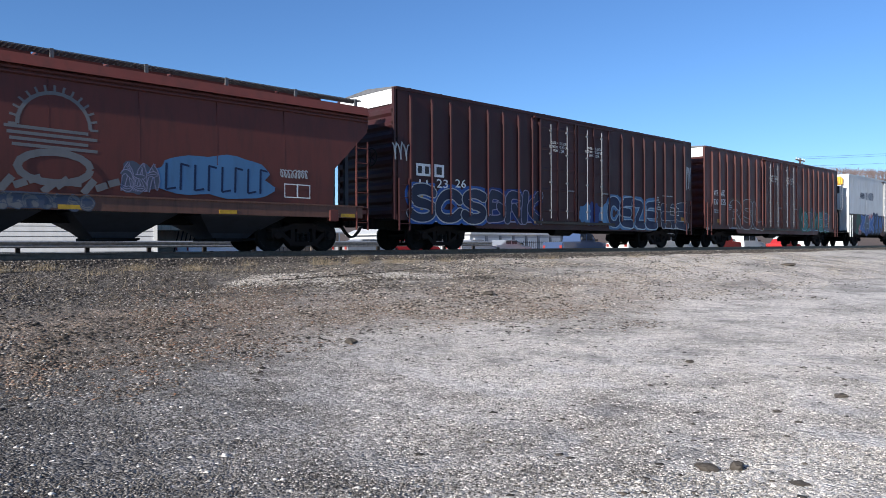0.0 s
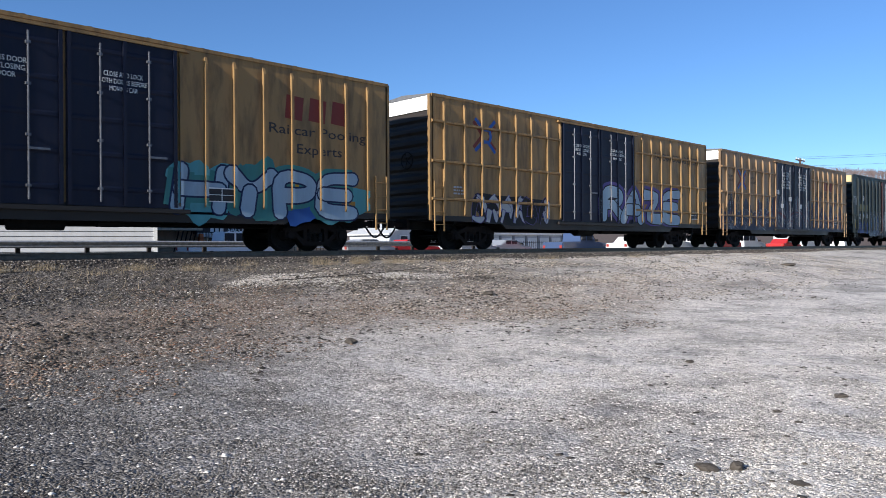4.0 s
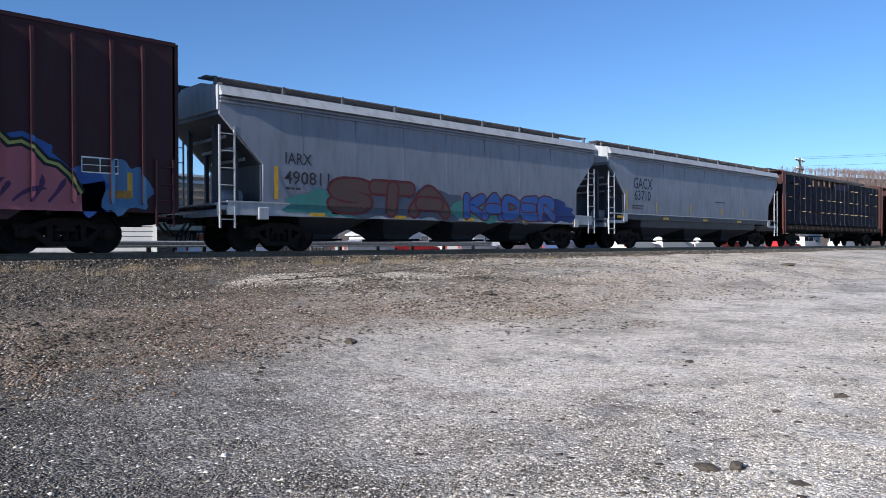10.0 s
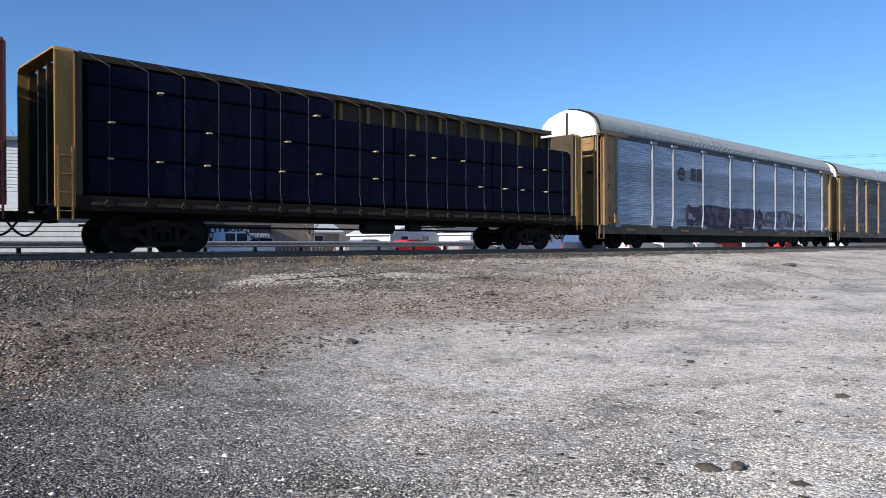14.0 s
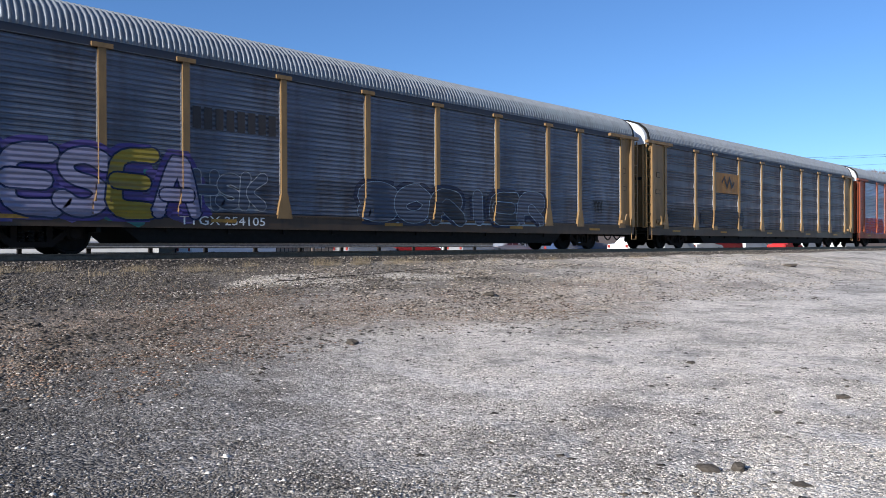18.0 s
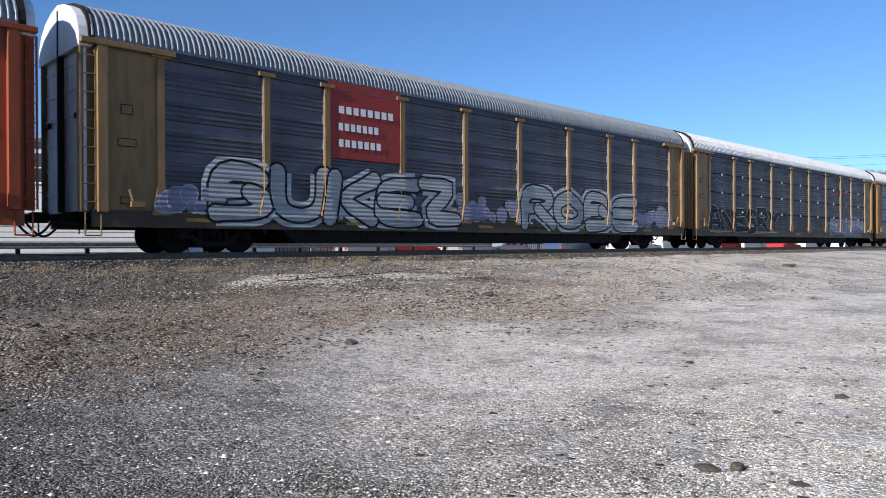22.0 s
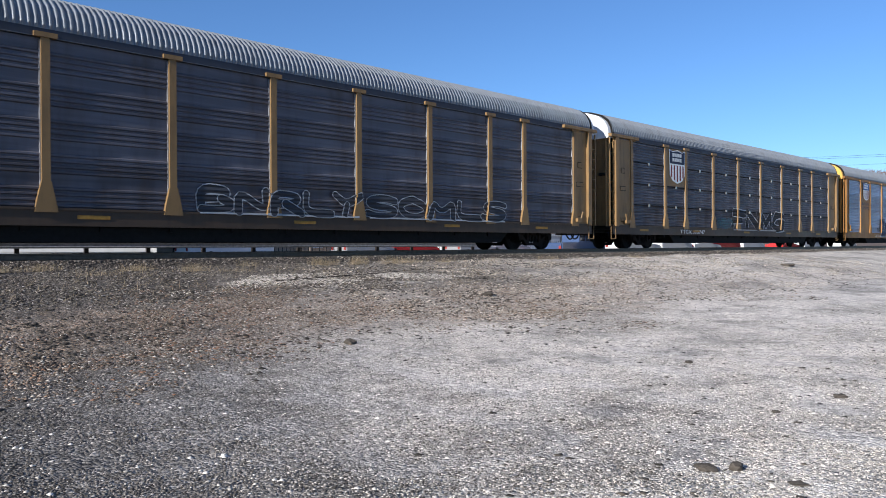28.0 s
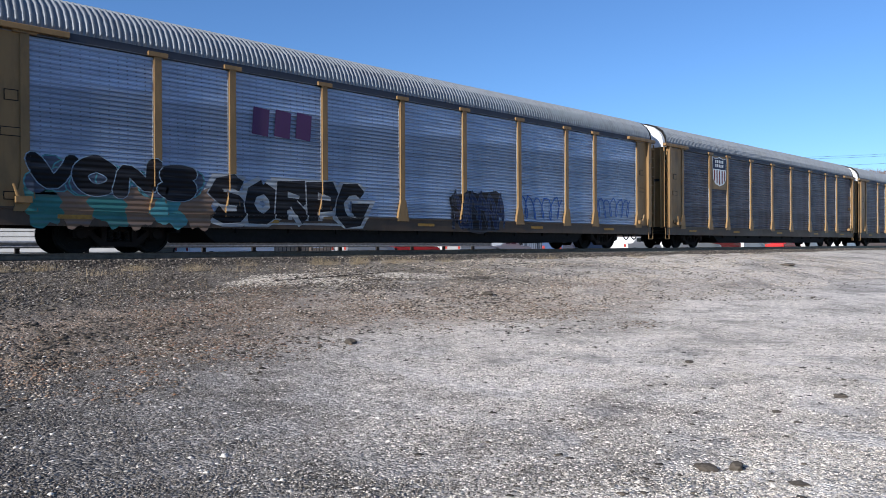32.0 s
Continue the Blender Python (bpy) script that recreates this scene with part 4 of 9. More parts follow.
def wrap_film():
    """Dark navy plastic wrap, dull with dust, with slack wrinkles."""
    k = Nodes("black_wrap")
    o = k.coords()
    wrinkle = k.noise(k.coords((1.0, 1, 2.5)), 2.2, 4.0, 0.6)
    c = k.mix(k.ramp(k.noise(o, 0.8, 4.0, 0.6), ((0.4, 0.0), (0.65, 1.0))), (0.0012, 0.0022, 0.01), (0.002, 0.004, 0.019))
    k.bump(wrinkle, 0.5, 0.03)
    return k.done(c, 0.75, 0.0, 0.12)


WRAP = wrap_film()
STRAP = plain("strap_cable", (0.07, 0.07, 0.075), 0.6, 0.2)
OXIDE = mat_paint("oxide_brown", (0.04, 0.0125, 0.0145), dirt=0.45)
OXIDE2 = mat_paint("oxide_red", (0.075, 0.022, 0.02), dirt=0.45)
MAROON = mat_paint("maroon", (0.035, 0.011, 0.016), dirt=0.45)
GREEN = mat_paint("dark_green", (0.006, 0.014, 0.017), dirt=0.4)
TTXY = mat_paint("pool_yellow", (0.29, 0.175, 0.072), dirt=0.75, grime=(0.05, 0.036, 0.026))
TTXY3 = mat_paint("pool_yellow_browned", (0.275, 0.17, 0.088), dirt=0.75, grime=(0.05, 0.036, 0.026))
TTXY2 = mat_paint("pool_yellow_faded", (0.27, 0.17, 0.1), dirt=0.8, grime=(0.06, 0.045, 0.035))
DOORBLUE = mat_paint("door_blue_black", (0.006, 0.009, 0.024), dirt=0.25)
HOPBROWN = mat_paint("hopper_brown", (0.125, 0.037, 0.03), dirt=0.45)
HOPRUST = mat_paint("hopper_sill_rust", (0.16, 0.075, 0.052), dirt=0.6)
HOPGREY = mat_paint("hopper_grey", (0.195, 0.215, 0.26), dirt=0.3)
HOPGREY2 = mat_paint("hopper_grey_trim", (0.36, 0.375, 0.4), dirt=0.35)
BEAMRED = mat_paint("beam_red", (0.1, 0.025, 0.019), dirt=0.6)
# darker copies of the beam paints, with shade put into the colour
BEAMSHADE = mat_paint("beam_red_shade", (0.035, 0.011, 0.01), dirt=0.4)
BEAMSHADE2 = mat_paint("beam_brown_shade", (0.055, 0.036, 0.02), dirt=0.5)
BEAMYEL = mat_paint("beam_yellow", (0.3, 0.17, 0.05), dirt=0.55)
RACKYEL = mat_paint("rack_yellow", (0.235, 0.143, 0.062), dirt=0.5)
RACKBRI = mat_paint("rack_bright_yellow", (0.3, 0.14, 0.035), dirt=0.45)
HOODYEL = mat_paint("hood_yellow", (0.62, 0.36, 0.08), dirt=0.35)
ENDCREAM = mat_paint("end_cream", (0.55, 0.42, 0.22), dirt=0.3)
RACKSILL = mat_paint("rack_sill_grime", (0.075, 0.05, 0.034), dirt=0.5)
RACKSILL2 = mat_paint("rack_sill_yellow", (0.2, 0.1, 0.03), dirt=0.5)
RACKORG = mat_paint("rack_orange", (0.27, 0.056, 0.02), dirt=0.4)
SIDEMID = siding_paint("siding_mid", (0.1, 0.1, 0.12))
SIDEBLUE = siding_paint("siding_blue_grey", (0.2, 0.235, 0.3), 0.3, (0.13, 0.14, 0.17))
SIDEDARK = siding_paint("siding_dark", (0.1, 0.099, 0.12))
SIDEGREY = siding_paint("siding_grey", (0.125, 0.145, 0.19))
SIDEPALE = slotted("siding_slotted", (0.36, 0.42, 0.53))
SIDEPALE2 = slotted("siding_slotted_pale", (0.3, 0.37, 0.5))
NSPOST = mat_paint("galvanised_post", (0.2, 0.225, 0.27), dirt=0.4, metal=0.2)
WOODEND = plain("raw_timber", (0.36, 0.27, 0.17))

J = 0.62      # shift of all cars past the green one
H0, H0L = hopper("covered_hopper", -6.8, 9.69, "rust-brown covered hopper railcar with blue graffiti", HOPBROWN, HOPBROWN, sill_mat=HOPRUST, deep=True)
KCS, KL = boxcar("box_car", 10.9, 29.2, "dark oxide-brown double-door box car with graffiti", OXIDE, OXIDE,
       (0.61, 1.55, 2.41, 3.35, 4.27, 5.09, 5.94, 6.73, 12.86, 13.79, 14.69, 15.65, 16.51, 17.45, 18.38), ((7.1, 9.45), (9.5, 11.85)))
BX2, B2L = boxcar("box_car", 30.7, 49.0, "oxide-red double-door box car with white graffiti", OXIDE2, OXIDE2,
       (0.69, 1.52, 2.39, 3.31, 4.15, 5.04, 6.04, 6.79, 12.95, 13.85, 14.68, 15.52, 16.43, 17.34, 18.25), ((7.1, 9.45), (9.5, 11.85)))
REEF, RL = reefer(51.4, 71.0)
RIBS = (0.56, 1.54, 2.41, 3.35, 4.25, 5.14, 6.1, 6.9, 12.3, 12.97, 13.77, 14.64, 15.52, 16.48, 17.37, 18.18)
GRID = (1.7, 2.95, 4.27)
SPANS = ((0.0, 6.95), (12.25, 19.0))
PA, PAL = boxcar("box_car", 72.35, 90.6, "mustard-yellow box car with dark blue doors and graffiti", TTXY, DOORBLUE, RIBS, ((7.02, 9.58), (9.64, 12.2)))
PB, PBL = boxcar("box_car", 92.4, 110.75, "yellow box car with battened sides and dark blue doors", TTXY, DOORBLUE, RIBS, ((7.02, 9.58), (9.64, 12.2)), grid=GRID, grid_spans=SPANS)
PD, PDL = boxcar("box_car", 112.4, 130.8, "yellow battened box car with long white-lined graffiti", TTXY3, DOORBLUE, RIBS, ((7.02, 9.58), (9.64, 12.2)), grid=GRID, grid_spans=SPANS)
CG, CGL = boxcar("box_car", 132.37, 147.47, "dark green single-door box car with white graffiti", GREEN, OXIDE,
       (0.88, 1.77, 2.57, 3.37, 4.23, 5.06, 5.93, 9.38, 10.1, 10.68, 11.56, 12.33, 13.04, 13.93, 14.7), ((6.39, 8.94),), roof=GREEN, end_white=ENDCREAM)
PE, PEL = boxcar("box_car", 149.22, 167.67, "yellow battened box car with bubble-letter graffiti", TTXY3, DOORBLUE, RIBS, ((7.02, 9.58), (9.64, 12.2)), grid=GRID, grid_spans=SPANS)
PF, PFL = boxcar("box_car", 168.9, 187.2, "faded yellow box car with dark blue doors and graffiti", TTXY2, DOORBLUE, RIBS[:8] + (12.81, 13.68, 14.54, 15.4, 16.25, 17.09, 17.98), ((7.02, 9.58), (9.64, 12.2)))
TF, TFL = boxcar("box_car", 188.25, 203.45, "maroon box car with a wide door and pink graffiti", MAROON, MAROON,
       (0.58, 1.37, 2.18, 3.03, 3.77, 4.49, 5.27, 9.6, 10.33, 11.17, 11.92, 12.59, 13.43, 14.27, 15.0), ((6.05, 9.05),))
H1, H1L = hopper("covered_hopper", 204.67, 220.57, "blue-grey covered hopper railcar with graffiti along the sill", HOPGREY, HOPGREY2, deep=True)
H2, H2L = hopper("covered_hopper", 221.82, 238.62, "light grey covered hopper railcar with dark lettering", HOPGREY, HOPGREY2, sill_mat=HOPDARK)
C1, C1L = centerbeam("centerbeam_flat_car", 239.77, 258.07, "red centerbeam flat car loaded with black-wrapped timber packs", BEAMRED,
                     {(2, 3), (3, 3), (4, 3)}, wood=WOODEND, windows=True)
C2, C2L = centerbeam("centerbeam_flat_car", 259.62, 278.12, "red centerbeam flat car fully loaded with wrapped timber", BEAMRED, wood=WOODEND)
C3, C3L = centerbeam("centerbeam_flat_car", 279.57, 298.07, "yellow centerbeam flat car with wrapped timber, top tier part gone", BEAMYEL, {(3, 3), (4, 3), (5, 3), (6, 3), (7, 3)}, wood=WOODEND)
NS, NSL = autorack("auto_rack_car", 299.5, 325.6, "pale grey auto rack car with yellow-buff ends", RACKYEL, SIDEPALE, "even", pitch=0.11, post_mat=NSPOST, posts=(1.33, 4.33, 6.19, 9.18, 12.22, 15.2, 18.11, 20.87, 22.73, 25.6))
A1, A1L = autorack("auto_rack_car", 326.8, 352.9, "dark grey auto rack car with buff posts", RACKYEL, SIDEDARK, posts=(1.24, 4.2, 6.22, 9.12, 12.09, 14.92, 17.83, 20.74, 22.73, 25.75))
A2, A2L = autorack("auto_rack_car", 354.0, 380.3, "blue-grey auto rack car with buff posts and violet graffiti", RACKYEL, SIDEGREY, posts=(1.75, 4.66, 6.67, 9.47, 12.4, 15.32, 18.27, 21.2, 23.24, 26.3))
A3, A3L = autorack("auto_rack_car", 381.37, 407.75, "grey auto rack car with buff posts and a logo panel", RACKYEL, SIDEMID, "banded", posts=(1.54, 4.5, 6.48, 9.36, 12.26, 15.08, 18.14, 21.01, 23.04, 26.0))
A5, A5L = autorack("auto_rack_car", 408.92, 435.1, "orange auto rack car with pale slotted siding", RACKORG, SIDEPALE, pitch=0.11, sill=RACKORG, posts=(1.53, 4.48, 6.47, 9.34, 12.28, 15.09, 18.06, 20.97, 23.0, 25.9))
A6, A6L = autorack("auto_rack_car", 436.25, 462.75, "dark grey auto rack car with a red sign and white graffiti", RACKYEL, SIDEDARK, "banded", end_mat=MAT["hood_white"], posts=(1.7, 4.62, 6.6, 9.47, 12.34, 15.21, 18.24, 21.1, 23.1, 26.2))
A7, A7L = autorack("auto_rack_car", 463.6, 490.4, "grey auto rack car with three seams and black-white graffiti", RACKYEL, SIDEDARK, roof_mat=ROOFPALE, seams=(1.95, 2.9, 3.85), posts=(1.71, 4.59, 6.6, 9.48, 12.4, 15.29, 18.3, 21.12, 23.28, 26.3))
A8, A8L = autorack("auto_rack_car", 491.15, 517.5, "grey auto rack car with a yellow shield panel", RACKBRI, SIDEBLUE, roof_mat=ROOFPALE, seams=(1.95, 2.9, 3.85), sill=RACKSILL2, posts=(1.59, 4.53, 6.43, 9.35, 12.27, 15.25, 18.13, 21.0, 23.08, 26.0))
A9, A9L = autorack("auto_rack_car", 518.62, 545.2, "pale auto rack car with yellow-buff trim", RACKYEL, SIDEPALE, pitch=0.11, posts=(1.6, 4.55, 6.5, 9.4, 12.3, 15.2, 18.2, 21.05, 23.1, 26.1))
B1, B1L = autorack("auto_rack_car", 546.1, 572.5, "dark grey auto rack car with buff posts", RACKYEL, SIDEDARK, "banded", posts=(1.72, 4.72, 6.7, 9.57, 12.4, 15.32, 18.24, 21.17, 23.06, 26.2))
B2, B2L_ = autorack("auto_rack_car", 573.85, 600.5, "dark grey auto rack car with a shield emblem", RACKYEL, SIDEDARK, seams=(1.95, 2.9, 3.85), posts=(1.6, 4.55, 6.5, 9.4, 12.3, 15.2, 18.2, 21.05, 23.1, 26.1))
B3, B3L = autorack("auto_rack_car", 601.8, 627.95, "bright yellow auto rack car with pale slotted siding", RACKBRI, SIDEPALE2, pitch=0.11, sill=RACKBRI, hood=HOODYEL,
                   posts=(0.95, 3.64, 5.83, 8.68, 11.54, 14.38, 17.3, 20.14, 22.35, 25.04), solid=(1, 7), hood_trim=RACKBRI)
B4, B4L = autorack("auto_rack_car", 629.35, 655.3, "pale blue-grey auto rack car with block-letter graffiti", RACKYEL, SIDEPALE2, pitch=0.11, posts=(1.15, 4.06, 6.04, 8.94, 11.9, 14.71, 17.62, 20.53, 22.48, 25.8))
B5, B5L = autorack("auto_rack_car", 656.5, 681.9, "dark brown-grey auto rack car with a shield emblem", RACKYEL, SIDEDARK)
B6, B6L = autorack("auto_rack_car", 683.1, 709.5, "dark grey auto rack car at the tail", RACKYEL, SIDEDARK)

# ---------- lettering, emblems and graffiti on the cars ----------
GP, GPR = {}, {}
SPRAY = {"black": (0.012, 0.012, 0.014), "white": (0.75, 0.75, 0.76), "pale": (0.55, 0.57, 0.58), "sky": (0.1, 0.24, 0.44),
                 "skypale": (0.42, 0.55, 0.66), "blue": (0.04, 0.13, 0.42), "deepblue": (0.02, 0.05, 0.22), "navy": (0.015, 0.03, 0.09),
                 "slate": (0.1, 0.12, 0.17), "lilac": (0.36, 0.34, 0.48), "violet": (0.12, 0.09, 0.3), "grape": (0.2, 0.12, 0.3),
                 "plum": (0.1, 0.04, 0.12), "red": (0.42, 0.05, 0.05), "redpaint": (0.4, 0.05, 0.04), "redmark": (0.25, 0.045, 0.035),
                 "wine": (0.14, 0.025, 0.03), "pink": (0.62, 0.34, 0.38), "pinkp": (0.5, 0.16, 0.19), "orangem": (0.55, 0.14, 0.03),
                 "tan": (0.4, 0.26, 0.14), "tanbrown": (0.13, 0.075, 0.07), "brown": (0.13, 0.07, 0.045), "mustard": (0.4, 0.22, 0.03),
                 "yellowg": (0.55, 0.5, 0.1), "yellowdim": (0.3, 0.27, 0.12), "lime": (0.42, 0.46, 0.14), "teal": (0.07, 0.27, 0.25),
                 "turquoise": (0.12, 0.4, 0.42), "forest": (0.03, 0.1, 0.07), "oxide2": (0.13, 0.05, 0.04), "panelpale": (0.2, 0.22, 0.26), "haze": (0.05, 0.045, 0.15), "chalk": (0.22, 0.215, 0.215), "dusk": (0.035, 0.045, 0.085), "dim": (0.035, 0.036, 0.042), "dim2": (0.06, 0.064, 0.075), "moss": (0.1, 0.12, 0.09), "slatedark": (0.055, 0.065, 0.1), "clay": (0.33, 0.21, 0.14), "ochre": (0.4, 0.3, 0.05)}
for key, rgb in SPRAY.items():
    GP[key] = paint("spray_" + key, tuple(0.72 * v for v in rgb), 0.5, 0.0, 0.22, (0.05, 0.045, 0.04), 0.05)


def car_len(car):
    return CARLEN[car.name]


def face(car, u):
    """How far out the painted face of a car lies at the distance u from its left end."""
    base, doors = FACE[car.name]
    for a, b in doors:
        if a - 0.05 <= u <= b + 0.05:
            return -HW - 0.066
    return base


def flat_mesh(name, polys, material):
    """Thin painted shapes: outlines of (x, z), or of (x, y, z) where strokes lie over one another."""
    bm = bmesh.new()
    for pts in polys:
        bm.faces.new([bm.verts.new((p[0], 0, p[1]) if len(p) == 2 else p) for p in pts])
    return mesh_of(bm, name, material)


def ribbon(pts, width, y=0.0):
    """A mitred band along a line of (x, z) points; width may be a list."""
    n = len(pts)
    ws = width if isinstance(width, list) else [width] * n
    edge = []
    for i, (x, z) in enumerate(pts):
        ax, az = pts[max(0, i - 1)]
        bx, bz = pts[min(n - 1, i + 1)]
        dx, dz = bx - ax, bz - az
        d = math.hypot(dx, dz) or 1e-6
        nx, nz = -dz / d, dx / d
        k = 1.0
        if 0 < i < n - 1:      # widen the mitre at a bend
            ex, ez = bx - x, bz - z
            e = math.hypot(ex, ez) or 1e-6
            k = 1.0 / max(0.55, abs(nx * -ez / e + nz * ex / e))
        w = ws[i] / 2 * k
        edge.append(((x + nx * w, y, z + nz * w), (x - nx * w, y, z - nz * w)))
    bands = []
    for i, ((p, r), (q, s)) in enumerate(zip(edge, edge[1:])):
        bands.append([(v[0], v[1] - 0.00001 * i, v[2]) for v in (p, q, s, r)])
    return bands


def swoosh(p, q, r, w, y, grow=0.0):
    """A tapering curved stroke from p by q to r."""
    pts, ws = [], []
    for i in range(8):
        t = i / 7
        pts.append(tuple(p[k] * (1 - t) ** 2 + 2 * q[k] * t * (1 - t) + r[k] * t * t for k in (0, 1)))
        ws.append(w * (0.45 + 0.75 * t if t < 0.72 else 1.0 * (1.02 - t) / 0.28 + 0.04) + grow)
    return ribbon(pts, ws, y)


def stick(car, name, me, u, layer, parent=None, z=0.0, mid=None):
    at = u if mid is None else mid
    y = min(face(car, at), skin(car, at, z + 0.04)) if car.name.startswith("auto") and z < 1.0 else face(car, at)
    return piece(name, me, parent or car, "", pose(-car_len(car) / 2 + u, y - 0.0009 * layer, z))


def cloud(rnd, w, h, grow=0.06, n=40):
    pts = []
    ph = [rnd.uniform(0, 6.28) for _ in range(3)]
    for i in range(n):
        a = 2 * math.pi * i / n
        ca, sa = math.cos(a), math.sin(a)
        k = (abs(ca) ** 3.2 + abs(sa) ** 3.2) ** (-1 / 3.2)
        r = 1 + grow * math.sin(3 * a + ph[0]) + 0.6 * grow * math.sin(7 * a + ph[1]) + 0.4 * grow * math.sin(11 * a + ph[2])
        pts.append((w / 2 + w / 2 * ca * k * r, h / 2 + h / 2 * sa * k * r))
    return pts


def spray(car, key):
    """Spray paint; on corrugated siding the ribs beneath show through it."""
    if not car.name.startswith("auto"):
        return GP[key]
    if key not in GPR:
        k = Nodes("spray_on_siding_" + key)
        rgb = tuple(0.72 * v for v in SPRAY[key])
        o = k.coords()
        sep = k.add("ShaderNodeSeparateXYZ")
        k.link(o, sep.inputs[0])
        m = k.add("ShaderNodeMath")
        m.operation, m.inputs[1].default_value = "MULTIPLY", 2 * math.pi / 0.125
        k.link(sep.outputs[2], m.inputs[0])
        w = k.add("ShaderNodeMath")
        w.operation = "SINE"
        k.link(m.outputs[0], w.inputs[0])
        c = k.mix(k.ramp(k.noise(o, 1.6, 5.0, 0.6), ((0.42, 0.0), (0.7, 0.5))), rgb, tuple(v * 0.6 for v in rgb))
        c = k.mix(k.ramp(k.noise(k.coords((0.1, 1, 2.0)), 2.6, 4.0, 0.6), ((0.5, 0.0), (0.66, 0.5))), c, (0.1, 0.1, 0.11))
        k.bump(w.outputs[0], 0.5, 0.03)
        GPR[key] = k.done(c, 0.55, 0.0, 0.2)
    return GPR[key]


def skin(car, u, z):
    """Where the outermost surface of a car's side lies at a distance u from its left end and a height z."""
    base, doors = FACE[car.name]
    if car.name.startswith("auto"):
        y = -HW - 0.012
        if z < 1.025:
            y = -HW - (0.086 if z > 0.965 else 0.056)
        for p, kind, h in STAKES[car.name]:
            d = abs(u - p)
            if z > 0.92 and (d < 0.09 or (z < 1.2 and d < 0.22) or (z < 1.6 and d < 0.15)):
                y = min(y, -HW - (0.096 if z < 1.6 else 0.076))
        for a, b in doors:
            if a < u < b and z > 1.03:
                y = min(y, -HW - 0.046)
        return y
    if car.name.startswith("covered"):
        lo, hi = HOPSILL[car.name]
        return -HW - 0.036 if z < lo else (-HW - 0.066 if z < hi else base)
    for a, b in doors:
        if a <= u <= b:
            return -HW - 0.066
    if car.name in STAKES and z > 1.14:
        for p, kind, h in STAKES[car.name]:
            if abs(u - p) < 0.037:
                return -HW - 0.086
    return -HW - 0.016 if z < 1.14 else base


def drape(name, polys, material, car, u0, z0):
    """A mesh of painted shapes laid over the sill, posts, stakes and doors of a car; it is cut where the surface steps."""
    bm = bmesh.new()
    for pts in polys:
        bm.faces.new([bm.verts.new((p[0], 0, p[1]) if len(p) == 2 else p) for p in pts])
    xs = [v.co.x for v in bm.verts]
    lo, hi = min(xs) + u0, max(xs) + u0
    cuts = set()
    auto = car.name.startswith("auto")
    for p, kind, h in STAKES.get(car.name, ()):
        for d in ((0.09, 0.15, 0.22) if auto else (0.037,)):
            cuts |= {p - d, p + d}
    for a, b in FACE[car.name][1]:
        cuts |= {a, b}
    for c in sorted(cuts):
        if lo < c < hi:
            bmesh.ops.bisect_plane(bm, geom=bm.verts[:] + bm.edges[:] + bm.faces[:], plane_co=(c - u0, 0, 0), plane_no=(1, 0, 0))
    zs = [v.co.z for v in bm.verts]
    for c in (0.92, 0.965, 1.025, 1.2, 1.6) if auto else (HOPSILL[car.name] if car.name.startswith("covered") else (1.14,)):
        if min(zs) < c - z0 < max(zs):
            bmesh.ops.bisect_plane(bm, geom=bm.verts[:] + bm.edges[:] + bm.faces[:], plane_co=(0, 0, c - z0), plane_no=(0, 0, 1))
    bmesh.ops.split_edges(bm, edges=bm.edges[:])
    for f in bm.faces:
        m = f.calc_center_median()
        y = skin(car, m.x + u0, m.z + z0) - 0.0009
        for v in f.verts:
            v.co.y += y
    return mesh_of(bm, name, material)


def lay(car, name, polys, colour, u0, z0, parent=None, label="", stuff=False):
    me = drape(name, polys, spray(car, colour), car, u0, z0)
    ob = piece(name, me, parent or car, "", Matrix() if parent else pose(-car_len(car) / 2 + u0, 0, z0))
    if label or stuff:
        tagged(ob, label, kind="stuff" if stuff else "")
    return ob


def creature(car, u0, u1, z0, z1, seed):
    """Long spiky line drawing: dusky body with thin pale outlines, wine-red streaks and a grey-green glow."""
    rnd = random.Random(seed)
    w, h = u1 - u0, z1 - z0
    low = [(0.0, 0.0), (w, 0.0)] + [(w * (1 - i / 14), h * (0.52 + 0.2 * math.sin(i * 1.7 + seed) + 0.08 * rnd.random())) for i in range(15)]
    g = lay(car, "graffiti", [low], "dusk", u0, z0, label="spray-painted dusky creature with pale outlines")
    rims, body, red, green = [], [], [], []
    for k in range(int(w * 4.6)):
        x = rnd.uniform(0.02, 0.98) * w
        tall = rnd.random() < 0.3
        lean = rnd.uniform(-1.0, 1.0) * (0.8 if tall else 1.5)
        p, r = (x, rnd.uniform(0.02, 0.35) * h), (min(w, max(0.0, x + lean)), h * (rnd.uniform(0.75, 0.97) if tall else rnd.uniform(0.12, 0.55)))
        q = ((p[0] + r[0]) / 2 + rnd.uniform(-0.4, 0.4), (p[1] + r[1]) / 2 + rnd.uniform(-0.1, 0.25) * h)
        ww = rnd.uniform(0.16, 0.5)
        y = -0.0004 - 0.0001 * (3 * k % 60)
        rims += swoosh(p, q, r, ww, y, 0.036)
        body += swoosh(p, q, r, ww, y - 0.0001)
        if k % 2 == 0:
            red += swoosh(p, q, r, ww * 0.26, y - 0.0002)
        if tall:
            green += swoosh(p, q, r, ww + 0.16, -0.0002)
    for name, polys, colour in (("glow", green, "moss"), ("outline", rims, "pale"), ("body_fill", body, "slatedark"), ("red_streak", red, "wine")):
        if polys:
            lay(car, name, polys, colour, u0, z0, g, stuff=True)


